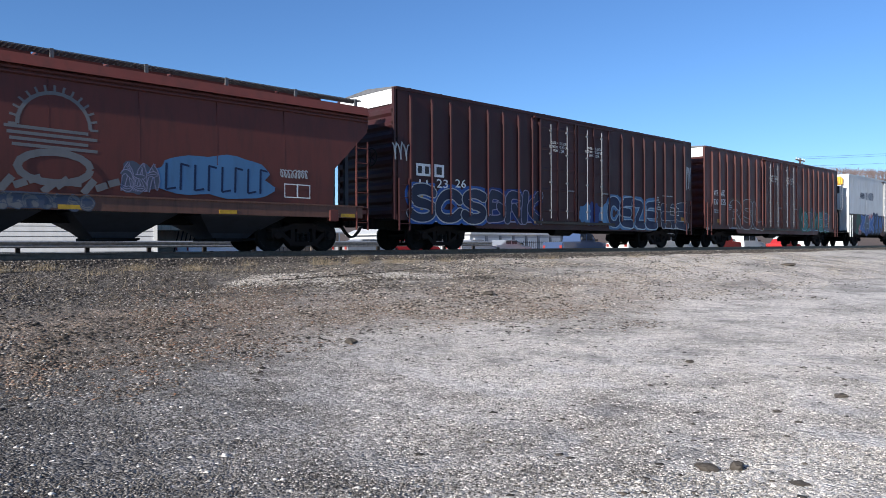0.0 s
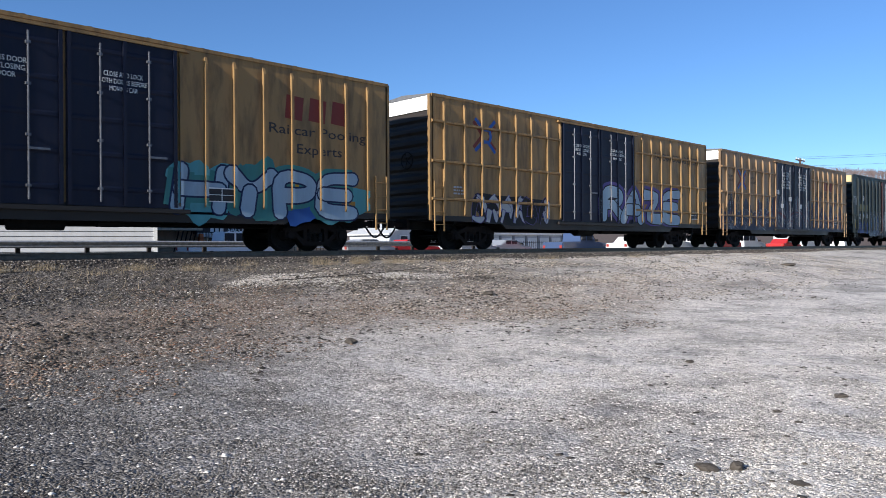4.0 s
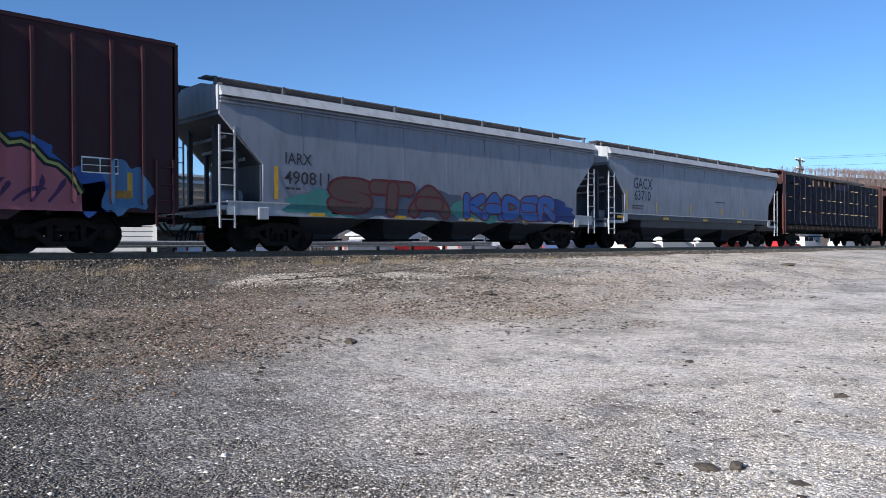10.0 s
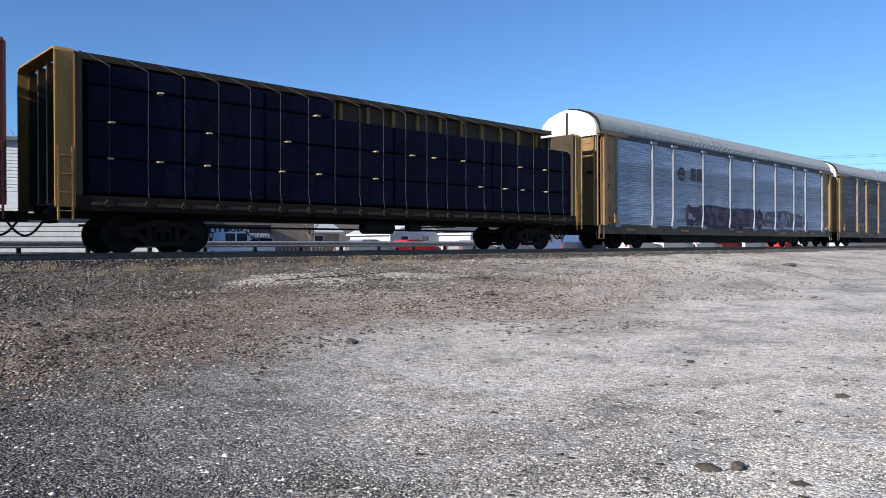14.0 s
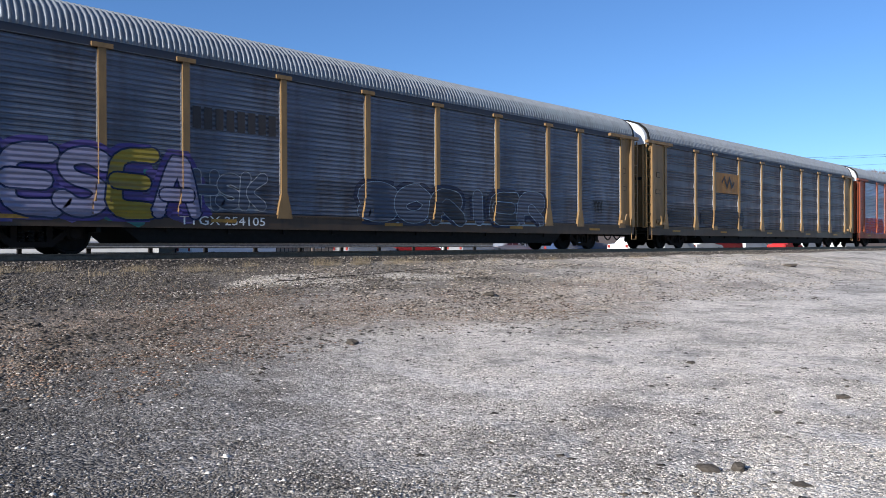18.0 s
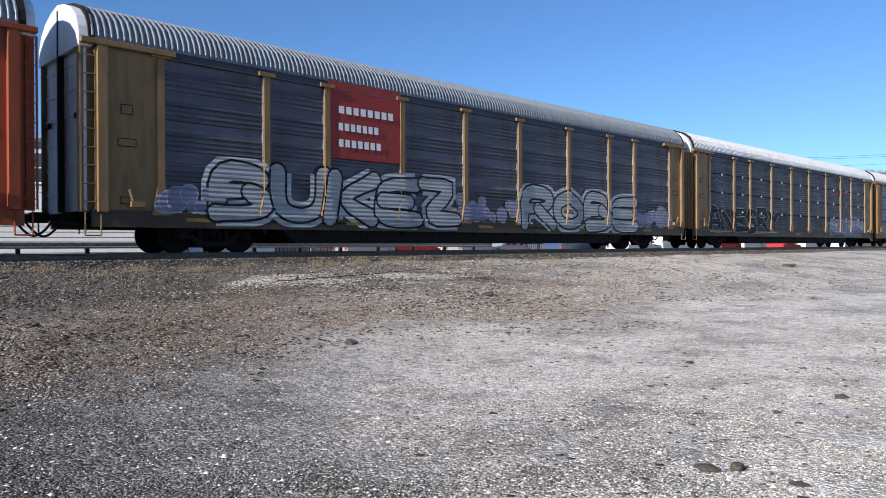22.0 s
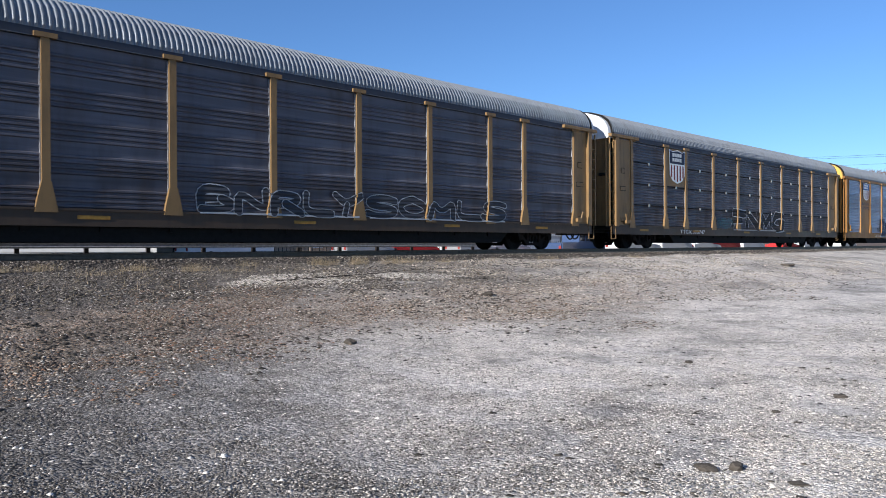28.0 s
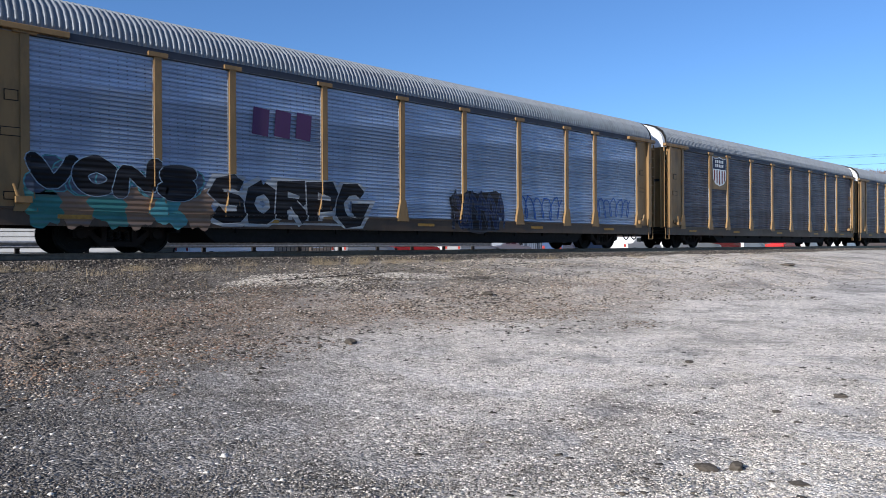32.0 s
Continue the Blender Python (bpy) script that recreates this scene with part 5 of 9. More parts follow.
def wild(car, u0, u1, z0, z1, n, fill, edge, back, seed):
    """Interlocking spiked letters that nobody can read: tapering strokes with an outline, laid over one another on a bumpy backing."""
    rnd = random.Random(seed)
    w, h = u1 - u0, z1 - z0
    ground = [(0.04 * w + 0.92 * x, 0.03 * h + 0.9 * z) for x, z in cloud(rnd, w, h, 0.11)]
    g = lay(car, "graffiti", [ground], back, u0, z0, label="spray-painted unreadable graffiti lettering")
    rims, body, shade, lines = [], [], [], []
    n = int(n * 1.5 + 0.5)
    cw = w / n
    t = min(cw * 1.3, h) * 0.3
    k = 0
    for i in range(n):
        x = cw * (i + 0.5)
        lo, hi = 0.07 * h, 0.93 * h
        lean = rnd.uniform(-0.25, 0.45) * cw
        sets = [((x - 0.3 * cw, lo), (x - 0.45 * cw + lean, 0.5 * h), (x - 0.05 * cw + lean, hi)),
                ((x - 0.15 * cw + lean, hi - 0.1 * h), (x + 0.5 * cw, 0.7 * h), (x + 0.42 * cw, rnd.uniform(0.1, 0.4) * h))]
        if rnd.random() < 0.7:
            sets.append(((x - 0.35 * cw, 0.55 * h), (x, rnd.uniform(0.3, 0.8) * h), (x + 0.5 * cw, rnd.uniform(0.35, 0.6) * h)))
        if rnd.random() < 0.6:
            sets.append(((x + 0.1 * cw, 0.45 * h), (x + 0.35 * cw, 0.3 * h), (x + rnd.uniform(0.3, 0.6) * cw, lo)))
        if rnd.random() < 0.5:
            sets.append(((x - 0.4 * cw, 0.22 * h), (x, rnd.uniform(-0.05, 0.2) * h), (x + 0.45 * cw, 0.2 * h)))
        for p, q, r in sets:
            ww = t * rnd.uniform(0.75, 1.35)
            y = -0.0004 - 0.0001 * (3 * k % 60)
            k += 1
            rims += swoosh(p, q, r, ww, y, 0.03 + 0.05 * t)
            (body if rnd.random() < 0.66 else shade).extend(swoosh(p, q, r, ww, y - 0.0001))
            if rnd.random() < 0.35:
                lines += swoosh(p, q, r, ww * 0.05, y - 0.0002, 0.01)
    for name, polys, colour in (("outline", rims + lines, edge), ("letter_fill", body, fill), ("letter_shade", shade, back)):
        if polys:
            lay(car, name, polys, colour, u0, z0, g, stuff=True)


# single strokes of hand-drawn capitals in a unit square
STROKES = {
    "A": (((0, 0), (0.4, 1), (0.62, 1), (1, 0)), ((0.2, 0.36), (0.8, 0.36))),
    "B": (((0.05, 0), (0.05, 1), (0.75, 0.96), (0.86, 0.76), (0.66, 0.55), (0.2, 0.52)), ((0.66, 0.53), (0.98, 0.3), (0.82, 0.03), (0.05, 0.01))),
    "C": (((0.98, 0.78), (0.72, 1), (0.28, 0.96), (0.02, 0.6), (0.04, 0.25), (0.32, 0), (0.76, 0.02), (1, 0.24)),),
    "D": (((0.05, 0), (0.05, 1), (0.6, 0.97), (0.98, 0.66), (0.96, 0.3), (0.6, 0.02), (0.05, 0.01)),),
    "E": (((0.96, 0.98), (0.1, 0.95), (0.03, 0.5), (0.06, 0.03), (1, 0.02)), ((0.1, 0.52), (0.8, 0.5))),
    "F": (((1, 0.98), (0.1, 0.96), (0.06, 0)), ((0.1, 0.5), (0.8, 0.5))),
    "G": (((0.96, 0.82), (0.7, 1), (0.25, 0.96), (0.02, 0.6), (0.04, 0.24), (0.32, 0), (0.8, 0.02), (0.98, 0.42), (0.55, 0.42)),),
    "H": (((0.04, 0), (0.04, 1)), ((0.96, 0), (0.96, 1)), ((0.04, 0.5), (0.96, 0.5))),
    "I": (((0.5, 0), (0.5, 1)),),
    "K": (((0.04, 0), (0.06, 1)), ((0.98, 1), (0.16, 0.48), (1, 0))),
    "L": (((0.08, 1), (0.06, 0.03), (1, 0.02)),),
    "M": (((0.02, 0), (0.12, 1), (0.5, 0.3), (0.88, 1), (0.98, 0)),),
    "N": (((0.04, 0), (0.06, 1), (0.92, 0.02), (0.96, 1)),),
    "O": (((0.5, 1), (0.1, 0.8), (0.02, 0.45), (0.2, 0.06), (0.6, 0), (0.95, 0.25), (0.95, 0.7), (0.5, 1)),),
    "P": (((0.05, 0), (0.05, 1), (0.8, 0.96), (0.98, 0.7), (0.78, 0.46), (0.05, 0.44)),),
    "R": (((0.05, 0), (0.05, 1), (0.8, 0.97), (0.95, 0.73), (0.74, 0.5), (0.1, 0.47)), ((0.5, 0.48), (1, 0))),
    "S": (((0.96, 0.86), (0.62, 1), (0.18, 0.92), (0.06, 0.7), (0.3, 0.53), (0.78, 0.47), (0.98, 0.26), (0.76, 0.03), (0.3, 0), (0.02, 0.16)),),
    "T": (((0, 0.97), (1, 0.97)), ((0.5, 0.97), (0.5, 0))),
    "U": (((0.04, 1), (0.06, 0.3), (0.3, 0.02), (0.72, 0.02), (0.95, 0.3), (0.96, 1)),),
    "V": (((0, 1), (0.5, 0), (1, 1)),),
    "W": (((0, 1), (0.22, 0), (0.5, 0.75), (0.76, 0), (1, 1)),),
    "Y": (((0.02, 1), (0.5, 0.5), (0.98, 1)), ((0.5, 0.5), (0.46, 0))),
    "Z": (((0.04, 0.97), (0.96, 0.95), (0.06, 0.05), (0.98, 0.03)),),
    "8": (((0.5, 0.55), (0.14, 0.76), (0.5, 1), (0.86, 0.76), (0.5, 0.55), (0.04, 0.28), (0.5, 0), (0.96, 0.28), (0.5, 0.55)),)}


def rounder(pts):
    """Cut the corners of an open line once."""
    out = [pts[0]]
    for (ax, az), (bx, bz) in zip(pts, pts[1:]):
        out += [(0.75 * ax + 0.25 * bx, 0.75 * az + 0.25 * bz), (0.25 * ax + 0.75 * bx, 0.25 * az + 0.75 * bz)]
    return out + [pts[-1]]


def dot(x, z, r, y):
    return [(x + r * math.cos(math.pi * k / 5), y, z + r * math.sin(math.pi * k / 5)) for k in range(10)]


def word(car, u0, u1, z0, z1, text, fill, edge, back, halo="", fat=0.25, rim=0.05, soft=True, seed=0):
    """Fat outlined hand-drawn letters that lean on one another, over a cloud (back) or a glow (halo). fill: one colour, or one for each letter."""
    rnd = random.Random(len(text) + int(u0 * 10) + seed)
    w, h = u1 - u0, z1 - z0
    n = len(text)
    cw = w / n
    t = fat * min(h, cw * 1.25)
    fills = fill if isinstance(fill, tuple) else (fill,) * n
    glow, rims, bodies, count = [], [], {}, 0
    for i, ch in enumerate(text):
        lean, up, drop = rnd.uniform(-0.1, 0.16), rnd.uniform(0.86, 1.0), rnd.uniform(0.0, 0.06)
        m = t / 2 + rim * 0.6
        for j, line in enumerate(STROKES[ch]):
            pts = []
            for px, pz in line:
                z = m + (drop + pz * (up - drop)) * (h - 2 * m)
                x = i * cw + 0.4 * m + px * (cw - 0.8 * m) + lean * (z / h - 0.5) * cw + rnd.uniform(-0.02, 0.02) * cw
                pts.append((x, z))
            if soft:
                pts = rounder(rounder(pts)) if len(pts) > 2 else pts
            ws = [t * (1.0 + 0.22 * math.sin(2.3 * k + i + 3 * j)) if not soft else t * (0.92 + 0.16 * math.sin(6.28 * k / max(1, len(pts) - 1) + i)) for k in range(len(pts))]
            y = -0.0032 - 0.0014 * (count + i)
            count += 1
            b = bodies.setdefault(fills[i % len(fills)], [])
            rims.extend(ribbon(pts, [v + 2 * rim for v in ws], y))
            b.extend(ribbon(pts, ws, y - 0.0008))
            glow.extend(ribbon(pts, [v + 2 * rim + 0.34 * t + 0.12 for v in ws], -0.0002 * count))
            for k in (0, len(pts) - 1) if soft else ():      # round caps of the strokes
                ax, az = pts[k]
                rims.append(dot(ax, az, ws[k] / 2 + rim, y - (0.0 if k else -0.0001) - 0.00035))
                b.append(dot(ax, az, ws[k] / 2, y - (0.00115 if k else 0.00105)))
    def held(polys):      # nothing runs below the sill or over the letters' height
        return [[(p[0], p[1], min(h, max(0.0, p[2]))) for p in poly] for poly in polys]

    glow, rims, bodies = held(glow), held(rims), {c: held(p) for c, p in bodies.items()}
    label = "spray-painted graffiti in fat outlined letters"
    if back:
        g = lay(car, "graffiti", [cloud(rnd, w * 1.03, h * 1.0)], back, u0, z0, label=label)
    else:
        g = lay(car, "graffiti", ribbon([(0.02 * w, 0.08 * h), (0.98 * w, 0.08 * h)], 0.06), edge, u0, z0, label=label)
    if halo:
        lay(car, "glow", glow, halo, u0, z0, g, stuff=True)
    lay(car, "outline", rims, edge, u0, z0, g, stuff=True)
    for colour, polys in bodies.items():
        lay(car, "letter_fill", polys, colour, u0, z0, g, stuff=True)


def bubbles(car, u0, u1, z0, z1, fill, edge, seed):
    """A bank of sprayed round puffs."""
    rnd = random.Random(seed)
    w, h = u1 - u0, z1 - z0
    rims, body = [], []
    n = max(4, int(w / h * 5))
    for k in range(n):
        r = h * rnd.uniform(0.14, 0.34)
        x, z = w * (k + 0.5) / n + rnd.uniform(-0.2, 0.2) * h, r + (h - 2 * r) * rnd.random() ** 1.6
        rims.append(dot(x, z, r, -0.0004 * (k % 9)))
        body.append(dot(x, z, r - 0.03, -0.0004 * (k % 9) - 0.0002))
    g = lay(car, "graffiti", rims, edge, u0, z0, label="sprayed bank of round puffs")
    lay(car, "puff_fill", body, fill, u0, z0, g, stuff=True)


def dome(car, u0, u1, z0, z1):
    """A great pink mound with a dark and lime outline and blue splashes behind it."""
    w, h = u1 - u0, z1 - z0
    rnd = random.Random(4)
    rise = [(w * i / 16, h * (0.25 + 0.72 * math.sin(math.pi * min(1.0, 0.18 + 0.82 * i / 16)) ** 0.7) * (1 - 0.1 * (i % 3 == 1))) for i in range(17)]
    g = lay(car, "graffiti", [[(-0.5, 0), (w + 0.6, 0), (w + 0.5, 0.4 * h)] + [(x + 0.15 * rnd.uniform(-1, 1), z + 0.22 * h * rnd.uniform(0.4, 1)) for x, z in rise[::-1]]], "blue", u0, z0, label="sprayed pink mound with blue splashes")
    lay(car, "outline", ribbon(rise, 0.2, -0.0006), "black", u0, z0, g, stuff=True)
    lay(car, "lime_line", ribbon(rise, 0.07, -0.0008), "lime", u0, z0, g, stuff=True)
    lay(car, "mound_fill", [[(x, -0.0005, z) for x, z in [(0, 0), (w, 0)] + rise[::-1]]], "pinkp", u0, z0, g, stuff=True)
    marks = []
    for k in range(9):
        x = w * (0.1 + 0.09 * k)
        marks += swoosh((x, 0.1 * h), (x + 0.3, 0.3 * h), (x + rnd.uniform(0.2, 0.8), h * rnd.uniform(0.25, 0.55)), 0.12, -0.001 - 0.0001 * k)
    lay(car, "mound_mark", marks, "plum", u0, z0, g, stuff=True)


def splashes(car, u0, u1, z0, z1, colours, seed):
    """Large loose patches of colour under other painting."""
    rnd = random.Random(seed)
    w, h = u1 - u0, z1 - z0
    for k, colour in enumerate(colours):
        ww = w / len(colours)
        pts = [(x, -0.00006 * k, z) for x, z in cloud(rnd, ww * 1.25, h * rnd.uniform(0.7, 1.0), 0.16)]
        lay(car, "graffiti", [pts], colour, u0 + k * ww - 0.1 * ww, z0, label="sprayed patch of colour")


def fit_letters(text, w, h, fat, depth=0.0008, gap=1.0):
    me = letters(text, 1.0, fat, 0.0, depth, gap)
    co = np.empty(len(me.vertices) * 3)
    me.vertices.foreach_get("co", co)
    co = co.reshape(-1, 3)
    lo, hi = co.min(0), co.max(0)
    co[:, 0] = (co[:, 0] - lo[0]) / (hi[0] - lo[0]) * w
    co[:, 2] = (co[:, 2] - lo[2]) / (hi[2] - lo[2]) * h
    me.vertices.foreach_set("co", co.ravel())
    me.update()
    return me


def tag(car, u0, u1, z0, z1, colour, seed):
    """A quick thin-lined signature of loops."""
    rnd = random.Random(seed)
    w, h = u1 - u0, z1 - z0
    pts = []
    n = max(3, int(w / max(0.12, h * 0.4)))
    for i in range(n * 8 + 1):
        a = i / 8
        k = rnd.uniform(0.75, 1.0)
        pts.append((w * (a / n) * 0.9 + 0.06 * w * math.sin(2 * math.pi * a * 1.0), h * (0.5 + 0.42 * k * math.cos(2 * math.pi * a + 0.6 * math.sin(a)))))
    g = stick(car, "graffiti", flat_mesh("graffiti", [[(p[0], -0.0002 * (i % 12), p[2]) for p in f] for i, f in enumerate(ribbon(pts, min(0.05, 0.05 * h + 0.015)))], GP[colour]), u0, 6, z=z0, mid=(u0 + u1) / 2)
    tagged(g, "thin sprayed graffiti scrawl", kind="stuff")


def bars(car, u0, u1, z0, z1, n, material):
    """Plain bars in place of writing."""
    w = (u1 - u0) / n
    for i in range(n):
        stick(car, "marking", flat_mesh("marking", [[(0, 0), (w * 0.72, 0), (w * 0.72, z1 - z0), (0, z1 - z0)]], material), u0 + (i + 0.14) * w, 3, z=z0)


def sign_box(car, u0, u1, z0, z1, material, n):
    g = stick(car, "emblem", flat_mesh("emblem", [[(0, 0), (u1 - u0, 0), (u1 - u0, z1 - z0), (0, z1 - z0)]], material), u0, 2, z=z0)
    w, h = (u1 - u0) / n, z1 - z0
    for i in range(n):
        piece("emblem_mark", flat_mesh("emblem_mark", [[(w * (i + 0.22), 0.2 * h), (w * (i + 0.78), 0.2 * h), (w * (i + 0.78), 0.8 * h), (w * (i + 0.22), 0.8 * h)]], LETTER_D), g, "", pose(0, -0.001, 0))


def stencil(car, u0, u1, z0, z1, text, material):
    lines = text.split("\n")
    h = (z1 - z0) / len(lines)
    longest = max(len(s) for s in lines)
    for i, s in enumerate(lines):
        w = (u1 - u0) * len(s) / longest
        me = fit_letters(s, w, h * 0.7, 0.005 if h > 0.34 else 0.0)
        me.materials.clear()
        me.materials.append(material)
        u = u0 + ((u1 - u0) - w) / 2
        tagged(stick(car, "stencil", me, u, 3, z=z1 - (i + 0.85) * h, mid=(u0 + u1) / 2), kind="stuff")


def cross_emblem(car, u0, u1, z0, z1):
    """Crossed red and blue bands with a round centre."""
    w, h = u1 - u0, z1 - z0
    red, blue = GP["redmark"], GP["blue"]
    t = 0.105 * h
    g = stick(car, "emblem", flat_mesh("emblem", ribbon([(0.1 * w, 0.12 * h), (0.42 * w, 0.5 * h), (0.1 * w, 0.88 * h)], t), red), u0, 1, z=z0)
    tagged(g, "red and blue crossed-bands emblem")
    piece("band", flat_mesh("band", ribbon([(0.9 * w, 0.12 * h), (0.62 * w, 0.42 * h)], t) + ribbon([(0.9 * w, 0.8 * h), (0.62 * w, 0.58 * h)], t), red), g, "", pose(0, 0.0004, 0))
    piece("band", flat_mesh("band", ribbon([(0.16 * w, 0.97 * h), (0.45 * w, 0.68 * h), (0.62 * w, 0.68 * h), (0.88 * w, 0.97 * h)], t) +
                            ribbon([(0.16 * w, 0.03 * h), (0.45 * w, 0.32 * h), (0.62 * w, 0.32 * h), (0.88 * w, 0.03 * h)], t) + ribbon([(0.68 * w, 0.34 * h), (0.72 * w, 0.5 * h), (0.68 * w, 0.66 * h)], t, -0.0008), blue), g, "", pose(0, -0.0025, 0))


def mark(car, u0, u1, z0, z1, material, loop=False):
    """A wordless company mark of thick strokes."""
    w, h = u1 - u0, z1 - z0
    if loop:
        polys = ribbon([(0.0, 0.45 * h), (0.2 * w, 0.88 * h), (0.42 * w, 0.15 * h), (0.62 * w, 0.85 * h), (0.82 * w, 0.15 * h), (1.0 * w, 0.6 * h)], 0.2 * h)
    else:
        polys = [[(k * 0.36 * w, 0.06 * h), (k * 0.36 * w + 0.26 * w, 0.0), (k * 0.36 * w + 0.29 * w, 0.94 * h), (k * 0.36 * w + 0.03 * w, h)] for k in range(3)]
    tagged(stick(car, "emblem", flat_mesh("emblem", polys, material), u0, 4, z=z0, mid=(u0 + u1) / 2), kind="stuff")


def roundel(car, u0, u1, z0, z1, material):
    r = min(u1 - u0, z1 - z0) / 2
    ring = []
    for i in range(20):
        a, b = 2 * math.pi * i / 20, 2 * math.pi * (i + 1) / 20
        ring.append([(r + r * math.cos(a), r + r * math.sin(a)), (r + r * math.cos(b), r + r * math.sin(b)), (r + 0.72 * r * math.cos(b), r + 0.72 * r * math.sin(b)), (r + 0.72 * r * math.cos(a), r + 0.72 * r * math.sin(a))])
    ring += ribbon([(0.2 * r, r), (1.8 * r, r)], 0.4 * r, -0.0006) + ribbon([(r, 0.3 * r), (r, 1.7 * r)], 0.3 * r, -0.0012)
    stick(car, "emblem", flat_mesh("emblem", ring, material), u0, 3, z=z0)


def panel(car, u0, u1, z0, z1, material):
    p = part("logo_panel", boxes((-car_len(car) / 2 + u0, -car_len(car) / 2 + u1, -HW - 0.045, -HW - 0.01, z0, z1)), material, car)
    FACE[car.name][1].append((u0, u1))
    return p


def shield(car, u0, u1, z0, z1, top, stripe):
    """Shield emblem: solid chief over upright stripes."""
    w, h = u1 - u0, z1 - z0
    out = [(0, h), (0.2 * w, 0.94 * h), (0.5 * w, h), (0.8 * w, 0.94 * h), (w, h), (0.97 * w, 0.25 * h), (0.8 * w, 0.08 * h), (0.5 * w, 0), (0.2 * w, 0.08 * h), (0.03 * w, 0.25 * h)]
    g = stick(car, "emblem", flat_mesh("emblem", [out], LETTER_W), u0, 3, z=z0, mid=(u0 + u1) / 2)
    tagged(g, "shield emblem with upright stripes")
    piece("chief", flat_mesh("chief", [[(0.03 * w, 0.97 * h), (0.2 * w, 0.92 * h), (0.5 * w, 0.97 * h), (0.8 * w, 0.92 * h), (0.97 * w, 0.97 * h), (0.96 * w, 0.58 * h), (0.04 * w, 0.58 * h)]], top), g, "", pose(0, -0.0025, 0))
    for i in range(5):
        lo = (0.18, 0.1, 0.06, 0.1, 0.18)[i] * h
        piece("stripe", flat_mesh("stripe", [[(w * (0.1 + 0.18 * i), lo), (w * (0.18 + 0.18 * i), lo), (w * (0.18 + 0.18 * i), 0.54 * h), (w * (0.1 + 0.18 * i), 0.54 * h)]], GP["redmark"]), g, "", pose(0, -0.0025, 0))
    piece("name_bars", flat_mesh("name_bars", [[(w * (0.2 + 0.12 * i), h * zz), (w * (0.28 + 0.12 * i), h * zz), (w * (0.28 + 0.12 * i), h * (zz + 0.1)), (w * (0.2 + 0.12 * i), h * (zz + 0.1))] for zz in (0.65, 0.79) for i in range(5)],
                                   LETTER_W), g, "", pose(0, -0.0045, 0))
FACE[REEF.name][1].append((7.7, 11.65))
sign_box(KCS, 0.85, 1.48, 2.41, 2.81, LETTER_W, 2)
sign_box(KCS, 1.65, 2.10, 2.41, 2.83, LETTER_W, 1)
stencil(KCS, 0.98, 1.35, 1.96, 2.35, "11", LETTER_W)
stencil(KCS, 1.76, 2.28, 2.00, 2.41, "23", LETTER_W)
stencil(KCS, 2.63, 3.15, 2.05, 2.46, "26", LETTER_W)
word(KCS, 0.5, 4.15, 0.84, 2.2, "SCS", "dusk", "pale", "", "blue", 0.24, 0.04)
word(KCS, 4.21, 7.17, 0.9, 2.21, "BRK", "dusk", "lilac", "", "deepblue", 0.24, 0.035)
word(KCS, 11.7, 15.75, 0.80, 2.3, "CEZE", "navy", "skypale", "", "sky", 0.27)
word(KCS, 16.24, 18.6, 0.80, 2.2, "HE", "dusk", "pale", "", "", 0.3, 0.03)
splashes(KCS, 9.7, 11.9, 1.0, 2.1, ("sky", "deepblue", "sky"), 14)
tag(KCS, 18.52, 19.09, 2.65, 4.15, "pale", 15)
tag(KCS, -0.15, 0.63, 2.74, 3.49, "pale", 16)
stencil(BX2, 0.88, 1.39, 2.59, 3.04, "WR", LETTER_W)
stencil(BX2, 1.67, 2.13, 2.60, 3.06, "WK", LETTER_W)
stencil(BX2, 0.88, 1.39, 2.14, 2.55, "737", LETTER_W)
stencil(BX2, 1.72, 2.23, 2.14, 2.58, "155", LETTER_W)
word(BX2, 2.63, 6.96, 0.88, 2.65, "RSL", "oxide2", "pale", "", "brown", 0.24, 0.035)
splashes(BX2, 12.4, 17.2, 1.0, 2.4, ("forest", "teal", "slate", "forest", "teal"), 22)
word(BX2, 12.7, 17.4, 0.92, 2.25, "STMSE", ("teal", "slate", "teal", "teal", "slate"), "skypale", "", "forest", 0.25, 0.03, False)
tag(BX2, -0.01, 0.54, 0.86, 1.07, "pale", 23)
stencil(REEF, 2.26, 3.54, 3.36, 4.01, "ARMN", LETTER_N)
stencil(REEF, 3.80, 5.44, 3.27, 4.10, "110310", LETTER_N)
splashes(REEF, 1.6, 12.0, 0.85, 2.4, ("forest", "deepblue", "navy", "oxide2", "forest", "deepblue"), 30)
word(REEF, 2.4, 5.6, 0.9, 2.35, "ZAK", ("blue", "slate", "blue"), "skypale", "", "deepblue", 0.26, 0.035, False)
wild(REEF, 5.70, 7.79, 0.91, 2.45, 3, "blue", "sky", "black", 32)
word(REEF, 7.95, 12.0, 0.95, 2.45, "SERNS", ("navy", "forest", "deepblue", "oxide2", "navy"), "pale", "", "", 0.24, 0.025)
wild(REEF, 1.99, 2.66, 0.78, 1.61, 2, "red", "pink", "black", 34)
wild(REEF, 4.27, 5.35, 1.81, 2.46, 3, "red", "pink", "white", 37)
splashes(REEF, 11.6, 20.3, 1.9, 2.75, ("forest", "forest", "oxide2", "oxide2", "oxide2"), 35)
word(REEF, 12.3, 18.4, 0.86, 2.42, "STRUSE", ("clay", "clay", "brown", "tanbrown", "chalk", "chalk"), "black", "", "brown", 0.29, 0.045)
word(REEF, 14.2, 16.6, 2.3, 2.75, "DADDR", "white", "black", "", "", 0.3, 0.03)
word(REEF, 18.4, 20.1, 1.75, 2.35, "USPO", "lime", "black", "", "", 0.26, 0.03)
